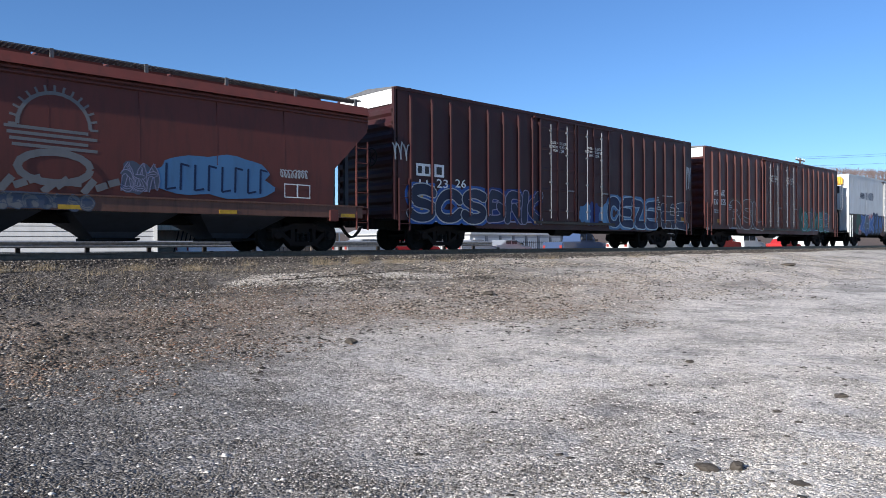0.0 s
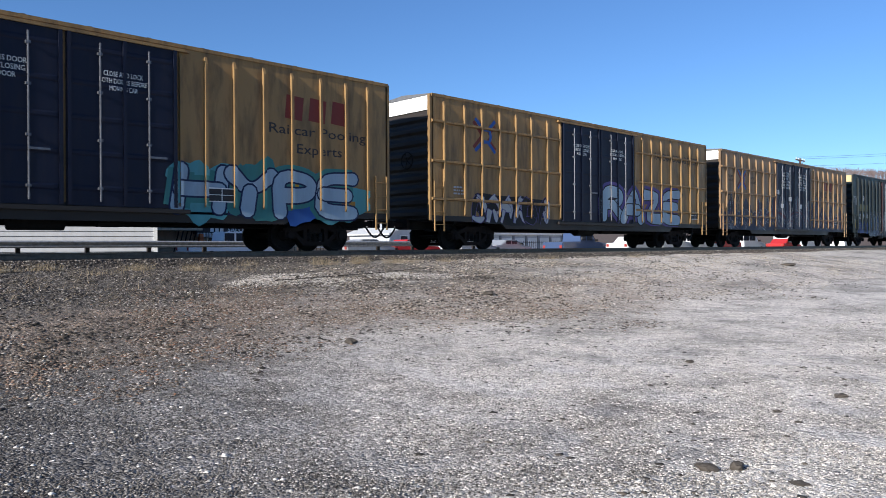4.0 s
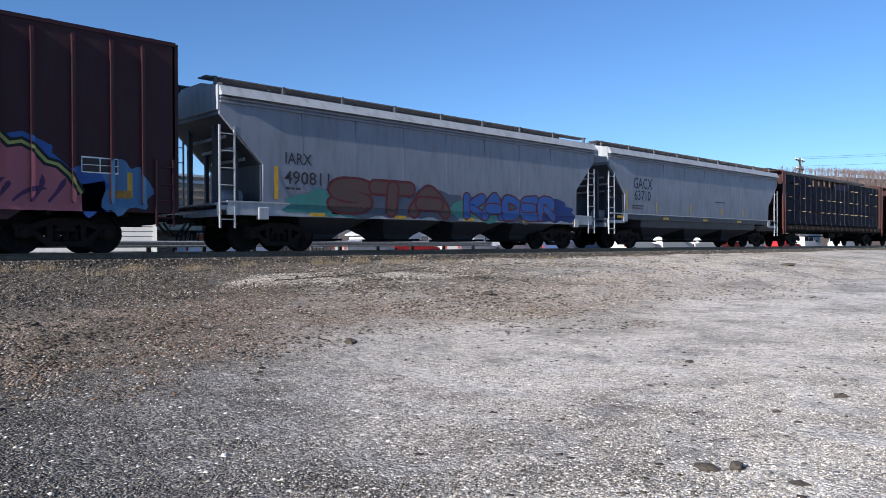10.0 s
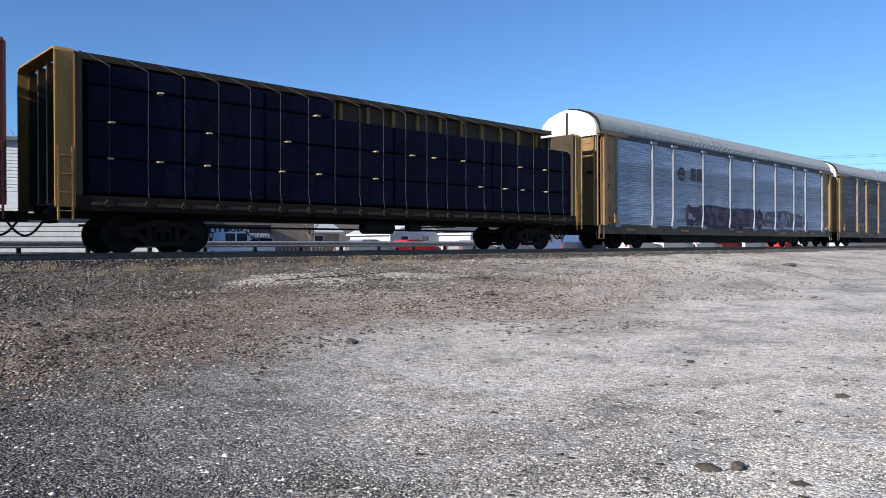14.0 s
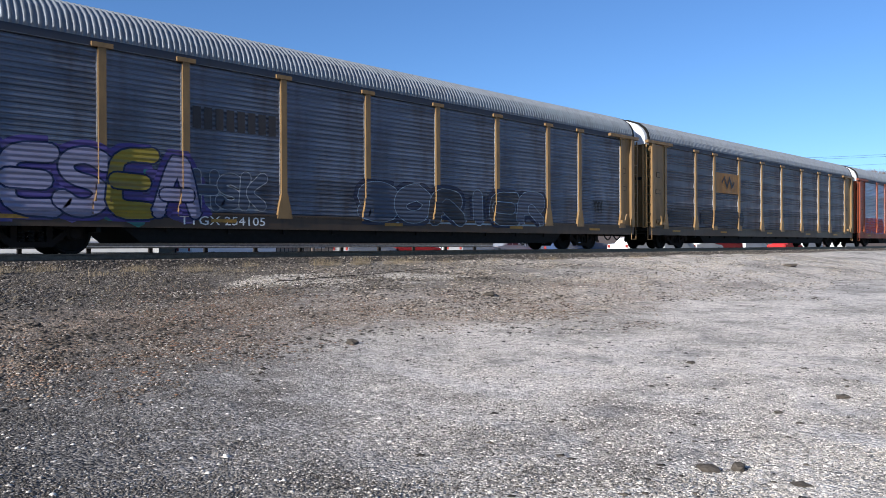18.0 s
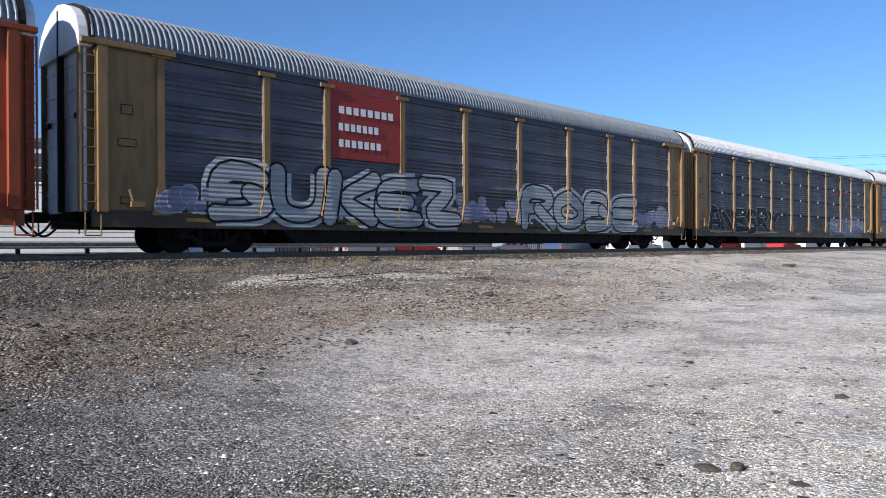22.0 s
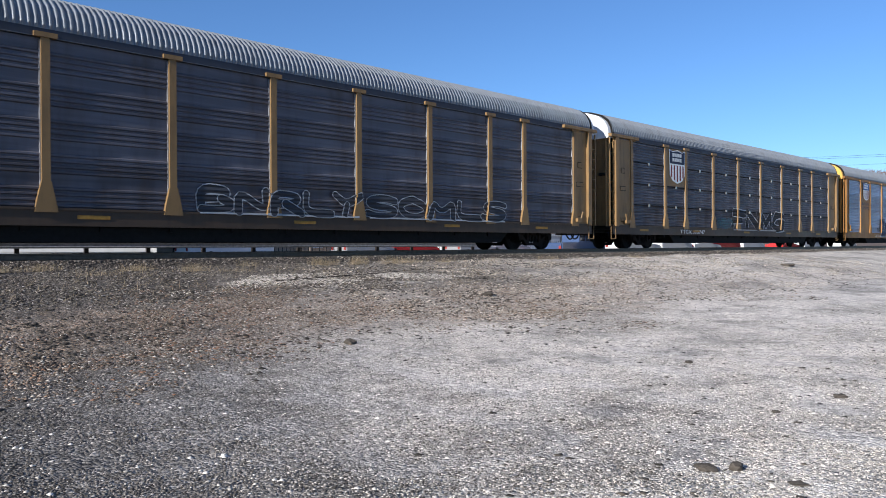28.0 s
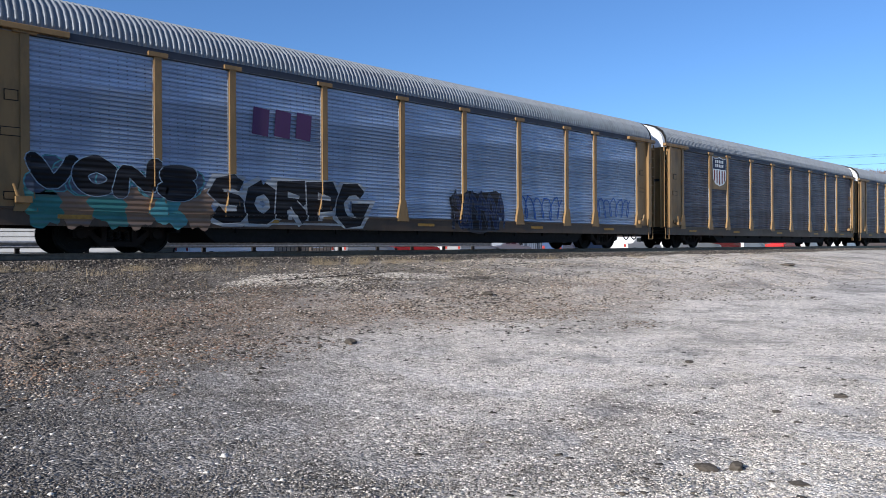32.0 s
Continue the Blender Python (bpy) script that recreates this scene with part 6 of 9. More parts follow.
word(REEF, 18.7, 19.9, 1.1, 1.6, "SR", "lime", "black", "", "", 0.26, 0.03)
shield(REEF, 16.39, 16.99, 3.05, 3.82, LETTER_N, LETTER_W)
stencil(PA, 0.78, 1.40, 3.57, 4.05, "next\nload", LETTER_D)
cross_emblem(PA, 1.65, 3.24, 3.07, 4.56)
stencil(PA, 3.48, 4.15, 3.58, 4.03, "any\nroad", LETTER_D)
stencil(PA, 0.80, 2.16, 2.29, 2.88, "TB OX", LETTER_D)
wild(PA, 0.05, 3.48, 0.68, 2.46, 5, "blue", "black", "haze", 41)
wild(PA, 3.48, 7.59, 0.79, 2.62, 6, "blue", "black", "haze", 42)
splashes(PA, 12.2, 17.9, 0.86, 2.5, ("turquoise", "teal", "blue", "turquoise"), 42)
word(PA, 12.11, 17.74, 0.86, 2.4, "HYPE", "skypale", "navy", "", "teal")
mark(PA, 15.29, 17.44, 3.66, 4.36, GP["redmark"])
stencil(PA, 14.80, 18.11, 2.58, 3.60, "Railcar Pooling\nExperts", LETTER_D)
wild(PB, 1.85, 6.15, 0.88, 2.06, 4, "pale", "violet", "black", 43)
cross_emblem(PB, 1.85, 3.29, 3.41, 4.61)
stencil(PB, 14.09, 18.42, 3.99, 4.48, "RAILCAR POOLING EXPERTS", LETTER_D)
word(PB, 9.7, 16.38, 1.0, 2.84, "RAZE", "skypale", "black", "", "violet")
stencil(PD, 0.75, 1.37, 3.51, 3.92, "next\nload", LETTER_D)
cross_emblem(PD, 1.73, 3.12, 3.13, 4.28)
stencil(PD, 3.48, 4.16, 3.50, 3.93, "any\nroad", LETTER_D)
stencil(PD, 0.70, 2.18, 2.35, 2.93, "TB OX", LETTER_D)
stencil(PD, 0.70, 3.07, 1.92, 2.44, "64 21 24", LETTER_D)
stencil(PD, 13.13, 18.02, 3.07, 3.69, "RAILCAR POOLING EXPERTS", LETTER_D)
mark(PD, 14.68, 16.30, 3.66, 4.30, GP["redmark"])
bars(CG, 1.17, 3.18, 2.55, 3.05, 3, GP["yellowdim"])
stencil(CG, 1.00, 1.52, 1.88, 2.42, "52", LETTER_W)
stencil(CG, 1.87, 2.30, 1.94, 2.46, "00", LETTER_W)
stencil(CG, 2.71, 3.18, 1.97, 2.50, "48", LETTER_W)
roundel(CG, 1.94, 2.39, 3.30, 3.68, LETTER_W)
wild(CG, 3.34, 5.43, 0.57, 2.79, 4, "navy", "skypale", "black", 61)
wild(CG, 5.06, 7.81, 0.64, 2.76, 5, "navy", "pale", "black", 62)
splashes(CG, 9.3, 13.9, 0.8, 1.7, ("forest", "teal", "forest"), 66)
word(CG, 9.66, 13.4, 0.8, 2.5, "HYPE", "pale", "black", "", "sky", 0.3, 0.05)
bars(CG, 11.38, 14.61, 2.65, 3.63, 3, GP["yellowdim"])
tag(CG, -0.11, 0.84, 2.88, 3.71, "pale", 63)
wild(CG, 0.91, 3.06, 0.86, 1.91, 3, "deepblue", "blue", "black", 64)
tag(CG, -0.01, 0.45, 1.54, 2.00, "pale", 65)
cross_emblem(PE, 1.79, 3.10, 3.07, 4.26)
stencil(PE, 3.51, 4.12, 3.61, 4.03, "any\nroad", LETTER_D)
stencil(PE, 1.68, 3.13, 2.42, 2.95, "TB OX", LETTER_D)
stencil(PE, 1.68, 3.96, 1.92, 2.46, "67 34 43", LETTER_D)
word(PE, 1.70, 8.2, 0.85, 2.5, "RONE", ("pale", "pale", "pale", "slate"), "navy", "", "lime", 0.3, 0.06)
word(PE, 11.3, 16.9, 0.85, 2.62, "KNUBU", "white", "navy", "", "", 0.31, 0.06)
stencil(PE, 13.08, 17.44, 2.94, 3.56, "RAILCAR POOLING EXPERTS", LETTER_D)
stencil(PF, 1.68, 2.23, 3.49, 3.92, "next\nload", LETTER_D)
cross_emblem(PF, 2.43, 4.01, 3.02, 4.48)
stencil(PF, 4.27, 4.79, 3.51, 3.92, "any\nroad", LETTER_D)
stencil(PF, 1.65, 3.12, 2.38, 2.92, "TB OX", LETTER_D)
stencil(PF, 1.59, 3.62, 1.90, 2.44, "68 01 0", LETTER_D)
word(PF, 2.20, 6.75, 0.85, 2.1, "SEALY", "navy", "pale", "", "", 0.2, 0.035)
mark(PF, 14.38, 16.37, 3.30, 4.02, GP["redmark"])
stencil(PF, 13.19, 17.58, 2.79, 3.37, "RAILCAR POOLING EXPERTS", LETTER_D)
splashes(PF, 12.0, 17.6, 1.5, 2.75, ("chalk", "chalk", "slate", "chalk"), 71)
word(PF, 12.2, 17.6, 0.85, 2.5, "OKNS", "dim", "skypale", "", "slate", 0.24, 0.03, False)
stencil(TF, 0.82, 2.14, 2.68, 3.29, "TO FX", LETTER_W)
stencil(TF, 0.80, 1.18, 2.34, 2.73, "88", LETTER_W)
stencil(TF, 1.73, 2.09, 2.33, 2.73, "72", LETTER_W)
stencil(TF, 2.46, 2.81, 2.30, 2.71, "66", LETTER_W)
wild(TF, 0.24, 2.77, 0.84, 2.22, 5, "forest", "skypale", "black", 81)
wild(TF, 2.77, 6.02, 0.80, 2.21, 5, "plum", "lilac", "forest", 82)
dome(TF, 9.7, 13.6, 0.95, 2.75)
splashes(TF, 13.3, 15.0, 0.95, 2.1, ("blue", "sky"), 84)
stencil(H1, 1.84, 2.71, 2.36, 2.81, "IARX", LETTER_D)
stencil(H1, 1.80, 3.31, 1.79, 2.32, "490811", LETTER_D)
splashes(H1, 2.2, 14.8, 0.99, 2.0, ("teal", "slate", "slate", "teal", "slate", "deepblue"), 85)
word(H1, 3.3, 8.05, 1.0, 2.2, "STA", "tanbrown", "wine", "", "", 0.29, 0.08)
word(H1, 8.92, 13.88, 1.0, 2.07, "KADER", "blue", "wine", "", "", 0.3, 0.05)
bars(H1, 1.46, 1.64, 1.44, 2.33, 1, YELLOW_TAPE)
stencil(H2, 1.83, 3.42, 2.55, 3.25, "GACX", LETTER_N)
stencil(H2, 1.91, 3.27, 2.04, 2.68, "63710", LETTER_N)
bars(H2, 1.22, 1.34, 1.66, 2.54, 1, YELLOW_TAPE)
bars(H2, 3.72, 3.84, 1.61, 2.10, 1, YELLOW_TAPE)
bars(H2, 6.95, 7.09, 1.63, 2.07, 1, YELLOW_TAPE)
bars(H2, 10.32, 10.48, 1.66, 2.02, 1, YELLOW_TAPE)
bars(H2, 12.79, 12.96, 1.68, 2.04, 1, YELLOW_TAPE)
roundel(NS, 6.65, 7.78, 3.22, 3.90, LETTER_D)
bars(NS, 7.83, 9.08, 3.30, 3.92, 2, LETTER_D)
wild(NS, 7.45, 16.19, 1.00, 2.22, 7, "slate", "redmark", "navy", 91)
wild(NS, 15.85, 22.89, 1.12, 2.13, 5, "lilac", "slate", "slate", 92)
bars(A1, 7.29, 8.80, 3.11, 3.91, 4, LETTER_D)
tag(A1, 4.53, 5.89, 1.08, 1.76, "pale", 93)
wild(A1, 9.04, 11.85, 1.03, 1.96, 5, "slate", "skypale", "dusk", 94)
wild(A1, 12.38, 14.20, 1.10, 2.02, 3, "slate", "skypale", "dim2", 95)
tag(A1, 18.23, 22.61, 1.24, 2.15, "tan", 96)
splashes(A2, 1.3, 7.0, 0.8, 2.4, ("violet", "violet", "teal", "violet"), 97)
word(A2, 1.48, 7.0, 0.75, 2.62, "PESEA", ("lilac", "lilac", "lilac", "ochre", "lilac"), "navy", "", "violet", 0.28, 0.045)
word(A2, 6.85, 8.87, 1.05, 2.2, "HSK", "slate", "pale", "", "", 0.32, 0.02)
bars(A2, 6.81, 9.28, 3.16, 3.71, 8, LETTER_D)
word(A2, 12.1, 20.9, 0.8, 2.2, "SORIER", ("slate", "slate", "dim2", "slate", "dim2", "slate"), "skypale", "", "dusk", 0.36, 0.02)
panel(A3, 6.61, 9.29, 2.87, 3.92, RACKBRI)
mark(A3, 7.24, 8.67, 3.10, 3.77, LETTER_D, True)
wild(A3, 1.87, 4.06, 1.14, 1.96, 4, "dim2", "dim", "dim2", 101)
wild(A3, 4.94, 9.88, 1.13, 2.01, 5, "dim2", "dim", "dim2", 102)
tag(A2, 24.23, 24.96, 1.42, 2.10, "black", 103)
word(A5, 1.66, 5.9, 0.95, 2.15, "AREO", "redpaint", "violet", "", "pinkp", 0.42, 0.035)
bars(A5, 18.26, 20.97, 3.40, 3.81, 4, GP["orangem"])
panel(A6, 6.65, 9.39, 2.74, 4.99, GP["redpaint"])
bars(A6, 6.95, 9.1, 4.06, 4.28, 8, LETTER_W)
bars(A6, 6.95, 8.5, 3.56, 3.78, 7, LETTER_W)
bars(A6, 6.95, 8.6, 3.08, 3.3, 7, LETTER_W)
word(A6, 2.97, 12.00, 0.68, 2.5, "BUKEZ", "pale", "black", "", "white", 0.25, 0.07)
bubbles(A6, 1.5, 3.4, 0.95, 1.9, "lilac", "pale", 106)
word(A6, 15.29, 23.21, 0.68, 2.5, "ROBE", "pale", "black", "", "white", 0.25, 0.07)
bubbles(A6, 11.9, 15.5, 0.9, 2.0, "lilac", "pale", 107)
bubbles(A6, 22.9, 26.1, 0.9, 2.0, "lilac", "pale", 108)
word(A7, 1.56, 10.41, 0.75, 2.3, "ANESRY", "black", "pale", "", "", 0.21, 0.04, False)
wild(A7, 18.9, 25.9, 0.72, 2.15, 5, "pale", "navy", "lilac", 140)
bars(A7, 18.57, 22.4, 3.56, 3.63, 1, GP["redpaint"])
bars(A7, 18.57, 22.4, 3.72, 3.81, 1, GP["redpaint"])
panel(A8, 4.61, 6.49, 2.96, 4.84, RACKBRI)
shield(A8, 5.13, 5.95, 3.69, 4.59, LETTER_N, LETTER_W)
stencil(A8, 4.64, 6.37, 3.26, 3.53, "BUILDING AMERICA", LETTER_D)
wild(A8, 23.20, 25.71, 1.16, 2.04, 3, "forest", "pale", "forest", 109)
panel(A9, 4.50, 6.04, 3.28, 4.50, RACKBRI)
shield(A9, 4.97, 5.58, 3.66, 4.31, LETTER_N, LETTER_W)
roundel(B1, 0.82, 1.59, 3.74, 4.48, GP["blue"])
tag(B1, 0.74, 1.50, 1.16, 1.68, "pale", 110)
tag(B1, 2.12, 4.87, 1.07, 1.60, "pale", 111)
word(B1, 10.2, 15.39, 0.95, 1.8, "BNRLY", "dim2", "pale", "", "", 0.24, 0.03)
word(B1, 15.58, 22.04, 0.95, 1.8, "SOMLS", "dim2", "pale", "", "", 0.24, 0.03)
panel(B2, 4.48, 6.42, 2.95, 4.72, RACKYEL)
shield(B2, 4.83, 6.36, 3.08, 4.7, LETTER_N, LETTER_W)
wild(B2, 9.9, 11.6, 0.98, 1.6, 4, "slate", "teal", "slate", 114)
word(B2, 11.5, 18.6, 0.85, 2.15, "FNMG", "black", "white", "", "", 0.26, 0.05, False)
shield(B3, 4.02, 5.5, 3.4, 4.72, GP["blue"], LETTER_W)
stencil(B3, 3.82, 5.65, 2.7, 3.3, "BUILDING\nAMERICA", LETTER_N)
word(B3, 8.3, 14.75, 0.68, 2.15, "EWEND", "navy", "pale", "", "slate", 0.27, 0.035, False)
word(B3, 14.9, 19.7, 0.7, 1.95, "SOUR", "turquoise", "black", "", "teal", 0.3, 0.05)
tag(B3, 7.58, 8.61, 1.05, 1.45, "black", 116)
splashes(B4, 1.2, 5.4, 0.64, 1.75, ("teal", "clay", "teal", "clay", "turquoise", "clay"), 117)
bubbles(B4, 1.2, 5.2, 1.2, 2.35, "slate", "turquoise", 122)
word(B4, 1.23, 5.0, 1.25, 2.3, "VONS", "black", "skypale", "", "", 0.34, 0.02)
word(B4, 5.44, 10.38, 0.66, 2.04, "SORPG", "black", "pale", "", "pale", 0.26, 0.03, False)
mark(B4, 6.61, 8.50, 3.12, 3.90, GP["plum"])
wild(B4, 14.06, 16.76, 0.59, 2.17, 4, "navy", "slate", "black", 119)
tag(B4, 17.81, 20.50, 0.99, 2.15, "blue", 120)
tag(B4, 22.56, 25.49, 1.20, 2.25, "blue", 121)
panel(B5, 4.36, 6.60, 3.03, 4.74, RACKYEL)
shield(B5, 4.67, 6.27, 3.18, 4.70, LETTER_N, LETTER_W)

stencil(A2, 6.49, 8.87, 0.66, 0.98, "TTGX 254105", LETTER_W)
piece("number_plate_strip", flat_mesh("number_plate_strip", [[(0, 0), (2.8, 0), (2.8, 0.24), (0, 0.24)]], LETTER_D), A8, "black strip behind white lettering", pose(-car_len(A8) / 2 + 5.26, -HW - 0.056, 0.66))
stencil(A8, 5.36, 7.95, 0.62, 0.93, "TTGX 993577", LETTER_W)
stencil(A8, 8.9, 9.2, 0.66, 0.88, "R1", LETTER_W)
creature(PD, -0.05, 6.95, 0.95, 3.2, 51)
creature(PD, 7.0, 12.2, 0.98, 3.3, 54)
creature(PD, 12.3, 18.3, 0.98, 3.3, 56)
stencil(PE, 0.77, 1.44, 3.57, 4.0, "next\nload", LETTER_D)
stencil(B2, 5.9, 8.4, 0.66, 0.92, "TTGX 973747", LETTER_W)
stencil(B3, 6.85, 9.15, 0.66, 0.92, "TTGX 69740", LETTER_W)



def lube_plate(car, u, z, w=0.8, h=0.34):
    """A black stencil field with white rules round and across it."""
    at = pose(-car_len(car) / 2 + u, skin(car, u + w / 2, z + h / 2) - 0.013, z)
    g = piece("service_stencil", flat_mesh("service_stencil", [[(0, 0), (w, 0), (w, h), (0, h)]], LETTER_D), car, "black service stencil with white rules", at)
    rules = ribbon([(0, 0), (w, 0), (w, h), (0, h), (0, 0)], 0.022) + ribbon([(w / 2, 0), (w / 2, h)], 0.02, -0.0006) + ribbon([(0, h / 2), (w, h / 2)], 0.016, -0.0012)
    tagged(piece("rule", flat_mesh("rule", rules, LETTER_W), g, "", pose(0, -0.002, 0)), kind="stuff")


def fine_print(car, u, z, w, lines, material=None, seed=1):
    """Small data lettering that cannot be read, as rows of short bars."""
    rnd = random.Random(seed + int(u * 10))
    polys = []
    for i in range(lines):
        x = 0.0
        while x < w * rnd.uniform(0.75, 1.0):
            d = rnd.uniform(0.05, 0.16)
            polys.append([(x, -0.11 * i), (x + d, -0.11 * i), (x + d, 0.055 - 0.11 * i), (x, 0.055 - 0.11 * i)])
            x += d + 0.035
    me = flat_mesh("data_lettering", polys, material or GP["pale"])
    tagged(piece("data_lettering", me, car, "", pose(-car_len(car) / 2 + u, skin(car, u + w / 2, z) - 0.012, z)), kind="stuff")


def placard(car, u, z, w, h, material, label):
    piece("placard", flat_mesh("placard", [[(0, 0), (w, 0), (w, h), (0, h)]], material), car, label, pose(-car_len(car) / 2 + u, skin(car, u + w / 2, z + h / 2) - 0.014, z))


for c, plates, prints in ((KCS, ((17.0, 1.55),), ((15.72, 2.3, 0.3, 6), (16.3, 2.4, 0.9, 1))), (BX2, ((16.5, 1.5),), ((0.9, 1.9, 0.5, 2), (2.5, 2.2, 0.4, 3))),
                          (PA, ((13.0, 1.3),), ((2.2, 2.2, 0.5, 3),)), (PB, ((17.5, 1.4),), ((1.0, 2.1, 0.5, 3),)), (PD, ((16.6, 1.45),), ((17.0, 2.1, 0.5, 2),)),
                          (CG, ((11.9, 1.2), (13.6, 1.6)), ((1.0, 1.6, 0.45, 4), (9.8, 2.75, 0.6, 3))), (PE, ((17.05, 1.5),), ((1.7, 1.7, 0.5, 3),)),
                          (PF, ((16.1, 1.45),), ((1.7, 1.6, 0.5, 3), (17.0, 2.6, 0.6, 4))), (TF, ((13.6, 1.85), (6.5, 2.2)), ((0.9, 2.2, 0.4, 4), (2.5, 2.1, 0.4, 5)))):
    for u, z in plates:
        lube_plate(c, u, z)
    for u, z, w, n in prints:
        fine_print(c, u, z, w, n)
fine_print(H2, 1.7, 1.86, 0.9, 2, LETTER_D)
fine_print(H2, 9.6, 2.3, 1.2, 1, LETTER_D)
fine_print(H1, 1.85, 1.72, 0.4, 1, LETTER_D)
fine_print(REEF, 18.1, 2.95, 0.7, 6, LETTER_D)
fine_print(REEF, 17.3, 2.9, 0.4, 4, LETTER_D)
for u, z in ((7.55, 2.3), (10.4, 2.35), (6.9, 3.1), (8.75, 2.75)):
    placard(PD, u, z, 0.42, 0.26, LETTER_W, "white paper placard on the door")
for c, u in ((PA, 17.2), (PE, 17.55), (PF, 17.5), (BX2, 1.2), (TF, 14.2), (KCS, 18.0), (CG, 14.0)):
    placard(c, u, 1.28, 0.5, 0.18, DULLTAPE, "dull yellow reflective plate")
for c in (A1, A2, A3, A6, A7, A9, B1, B2, B4, B5):
    fine_print(c, 0.72, 1.75, 0.45, 3, LETTER_D, 5)
    fine_print(c, 0.7, 2.2, 0.5, 2, LETTER_D, 6)

# warnings stencilled on the doors
WARN = "CLOSE AND LOCK\nBOTH DOORS BEFORE\nMOVING CAR"
WARN1 = "CLOSE THIS DOOR\nBEFORE CLOSING\nMAIN DOOR"
for c in (PA, PB, PF):
    stencil(c, 7.75, 8.85, 3.75, 4.25, WARN1, LETTER_W)
    stencil(c, 10.35, 11.45, 3.75, 4.25, WARN, LETTER_W)
for c in (PD, PE):
    stencil(c, 7.7, 8.95, 3.45, 4.5, WARN1 + "\n \nCIERRE ESTA PUERTA\nANTES DE CERRAR\nLA PUERTA PRINCIPAL".replace(" \n", ""), LETTER_W)
    stencil(c, 10.3, 11.55, 3.45, 4.5, WARN + "\nCIERRE Y PONGA\nEL SEGURO EN AMBAS\nPUERTAS ANTES DE\nMOVER EL CARRO", LETTER_W)
for c in (KCS, BX2):
    stencil(c, 7.7, 8.9, 3.75, 4.2, WARN, LETTER_W)
    stencil(c, 10.1, 11.3, 3.75, 4.2, WARN, LETTER_W)
stencil(REEF, 8.85, 9.65, 3.85, 4.35, WARN, LETTER_D)
stencil(REEF, 17.05, 17.95, 3.1, 3.5, "BUILDING\nAMERICA", LETTER_N)
# the brown hopper: a blue patch with a name on it, left as bars, and a pale cog drawing
rnd0 = random.Random(5)
g = stick(H0, "graffiti", flat_mesh("graffiti", [cloud(rnd0, 3.2, 1.05, 0.08)], GP["sky"]), 10.75, 1, z=1.4)
tagged(g, "blue spray-painted patch with dark strokes")
piece("sprayed_stroke", flat_mesh("sprayed_stroke", [p for i in range(8) for p in ribbon([(0.25 + i * 0.37, 0.15), (0.27 + i * 0.37, 0.8)], 0.06, 0.0008) +
                                       (ribbon([(0.25 + i * 0.37, 0.8), (0.48 + i * 0.37, 0.76)], 0.05) if i % 2 else ribbon([(0.25 + i * 0.37, 0.15), (0.5 + i * 0.37, 0.2)], 0.05))], GP["navy"]), g, "", pose(0, -0.003, 0))
cog = []
for i in range(15):
    a = math.pi * i / 14
    cog += ribbon([(1.2 - 0.75 * math.cos(a), 1.55 + 0.75 * math.sin(a)), (1.2 - 0.92 * math.cos(a), 1.55 + 0.92 * math.sin(a))], 0.05)
cog += ribbon([(1.2 - 0.75 * math.cos(math.pi * i / 14), 1.55 + 0.75 * math.sin(math.pi * i / 14)) for i in range(15)], 0.08, -0.0006)
for k in range(4):
    cog += ribbon([(0.2 + 0.05 * k, 1.5 - 0.13 * k), (1.9 + 0.2 * (k % 2), 1.46 - 0.13 * k)], 0.07, -0.0012 - 0.0004 * k)
cog += ribbon([(1.2 + 0.75 * math.cos(2 * math.pi * i / 16), 0.65 + 0.34 * math.sin(2 * math.pi * i / 16)) for i in range(17)], 0.16, -0.003)
for k in range(9):
    cog += ribbon([(0.1 + 0.28 * k, 0.1 + 0.12 * (k % 3)), (0.35 + 0.28 * k, 0.42 - 0.1 * (k % 2))], 0.16, -0.0034 - 0.0004 * k)
g = stick(H0, "graffiti", flat_mesh("graffiti", cog, GP["chalk"]), 7.3, 2, z=1.25)
tagged(g, "pale sprayed cog and eye drawing")
wild(H0, 7.0, 9.3, 0.98, 1.35, 5, "chalk", "slate", "slate", 7)
wild(H0, 9.9, 10.8, 1.4, 2.2, 2, "slate", "lilac", "slate", 8)
tag(H0, 14.2, 15.2, 2.0, 2.3, "pale", 9)
for xx in (0.0, 0.42):
    stick(H0, "stencil", flat_mesh("stencil", ribbon([(0, 0), (0.4, 0), (0.4, 0.36), (0, 0.36), (0, 0)], 0.025), LETTER_W), 14.35 + xx, 3, z=1.5)
for c, us in ((KCS, (1.0,)), (PA, (4.3, 15.6)), (CG, (0.3, 14.2)), (PE, (4.4, 15.8)), (TF, (0.8, 14.6)), (PD, (1.2, 3.6, 6.5, 15.5)), (PF, (1.3, 3.4))):
    for u in us:
        bars(c, u, u + 0.16, 1.3, 1.9, 1, YELLOW_TAPE)
for c, ln in ((H0, 17), (H1, 16.5), (H2, 17.4)):
    for k in range(5):
        u = {16.5: 2.65 + 3.12 * k, 17: 0.85 + 3.85 * k}.get(ln, 0.5 + k * (ln - 1.8) / 4)
        z = 0.99 if HOPSILL[c.name][1] < 1.4 else 1.32
        part("sill_plate", boxes((-car_len(c) / 2 + u, -car_len(c) / 2 + u + 0.5, -HW - 0.04, -HW - 0.03, z, z + 0.1)), YELLOW_TAPE, c, "yellow reflective plate")
# ---------- ground ----------


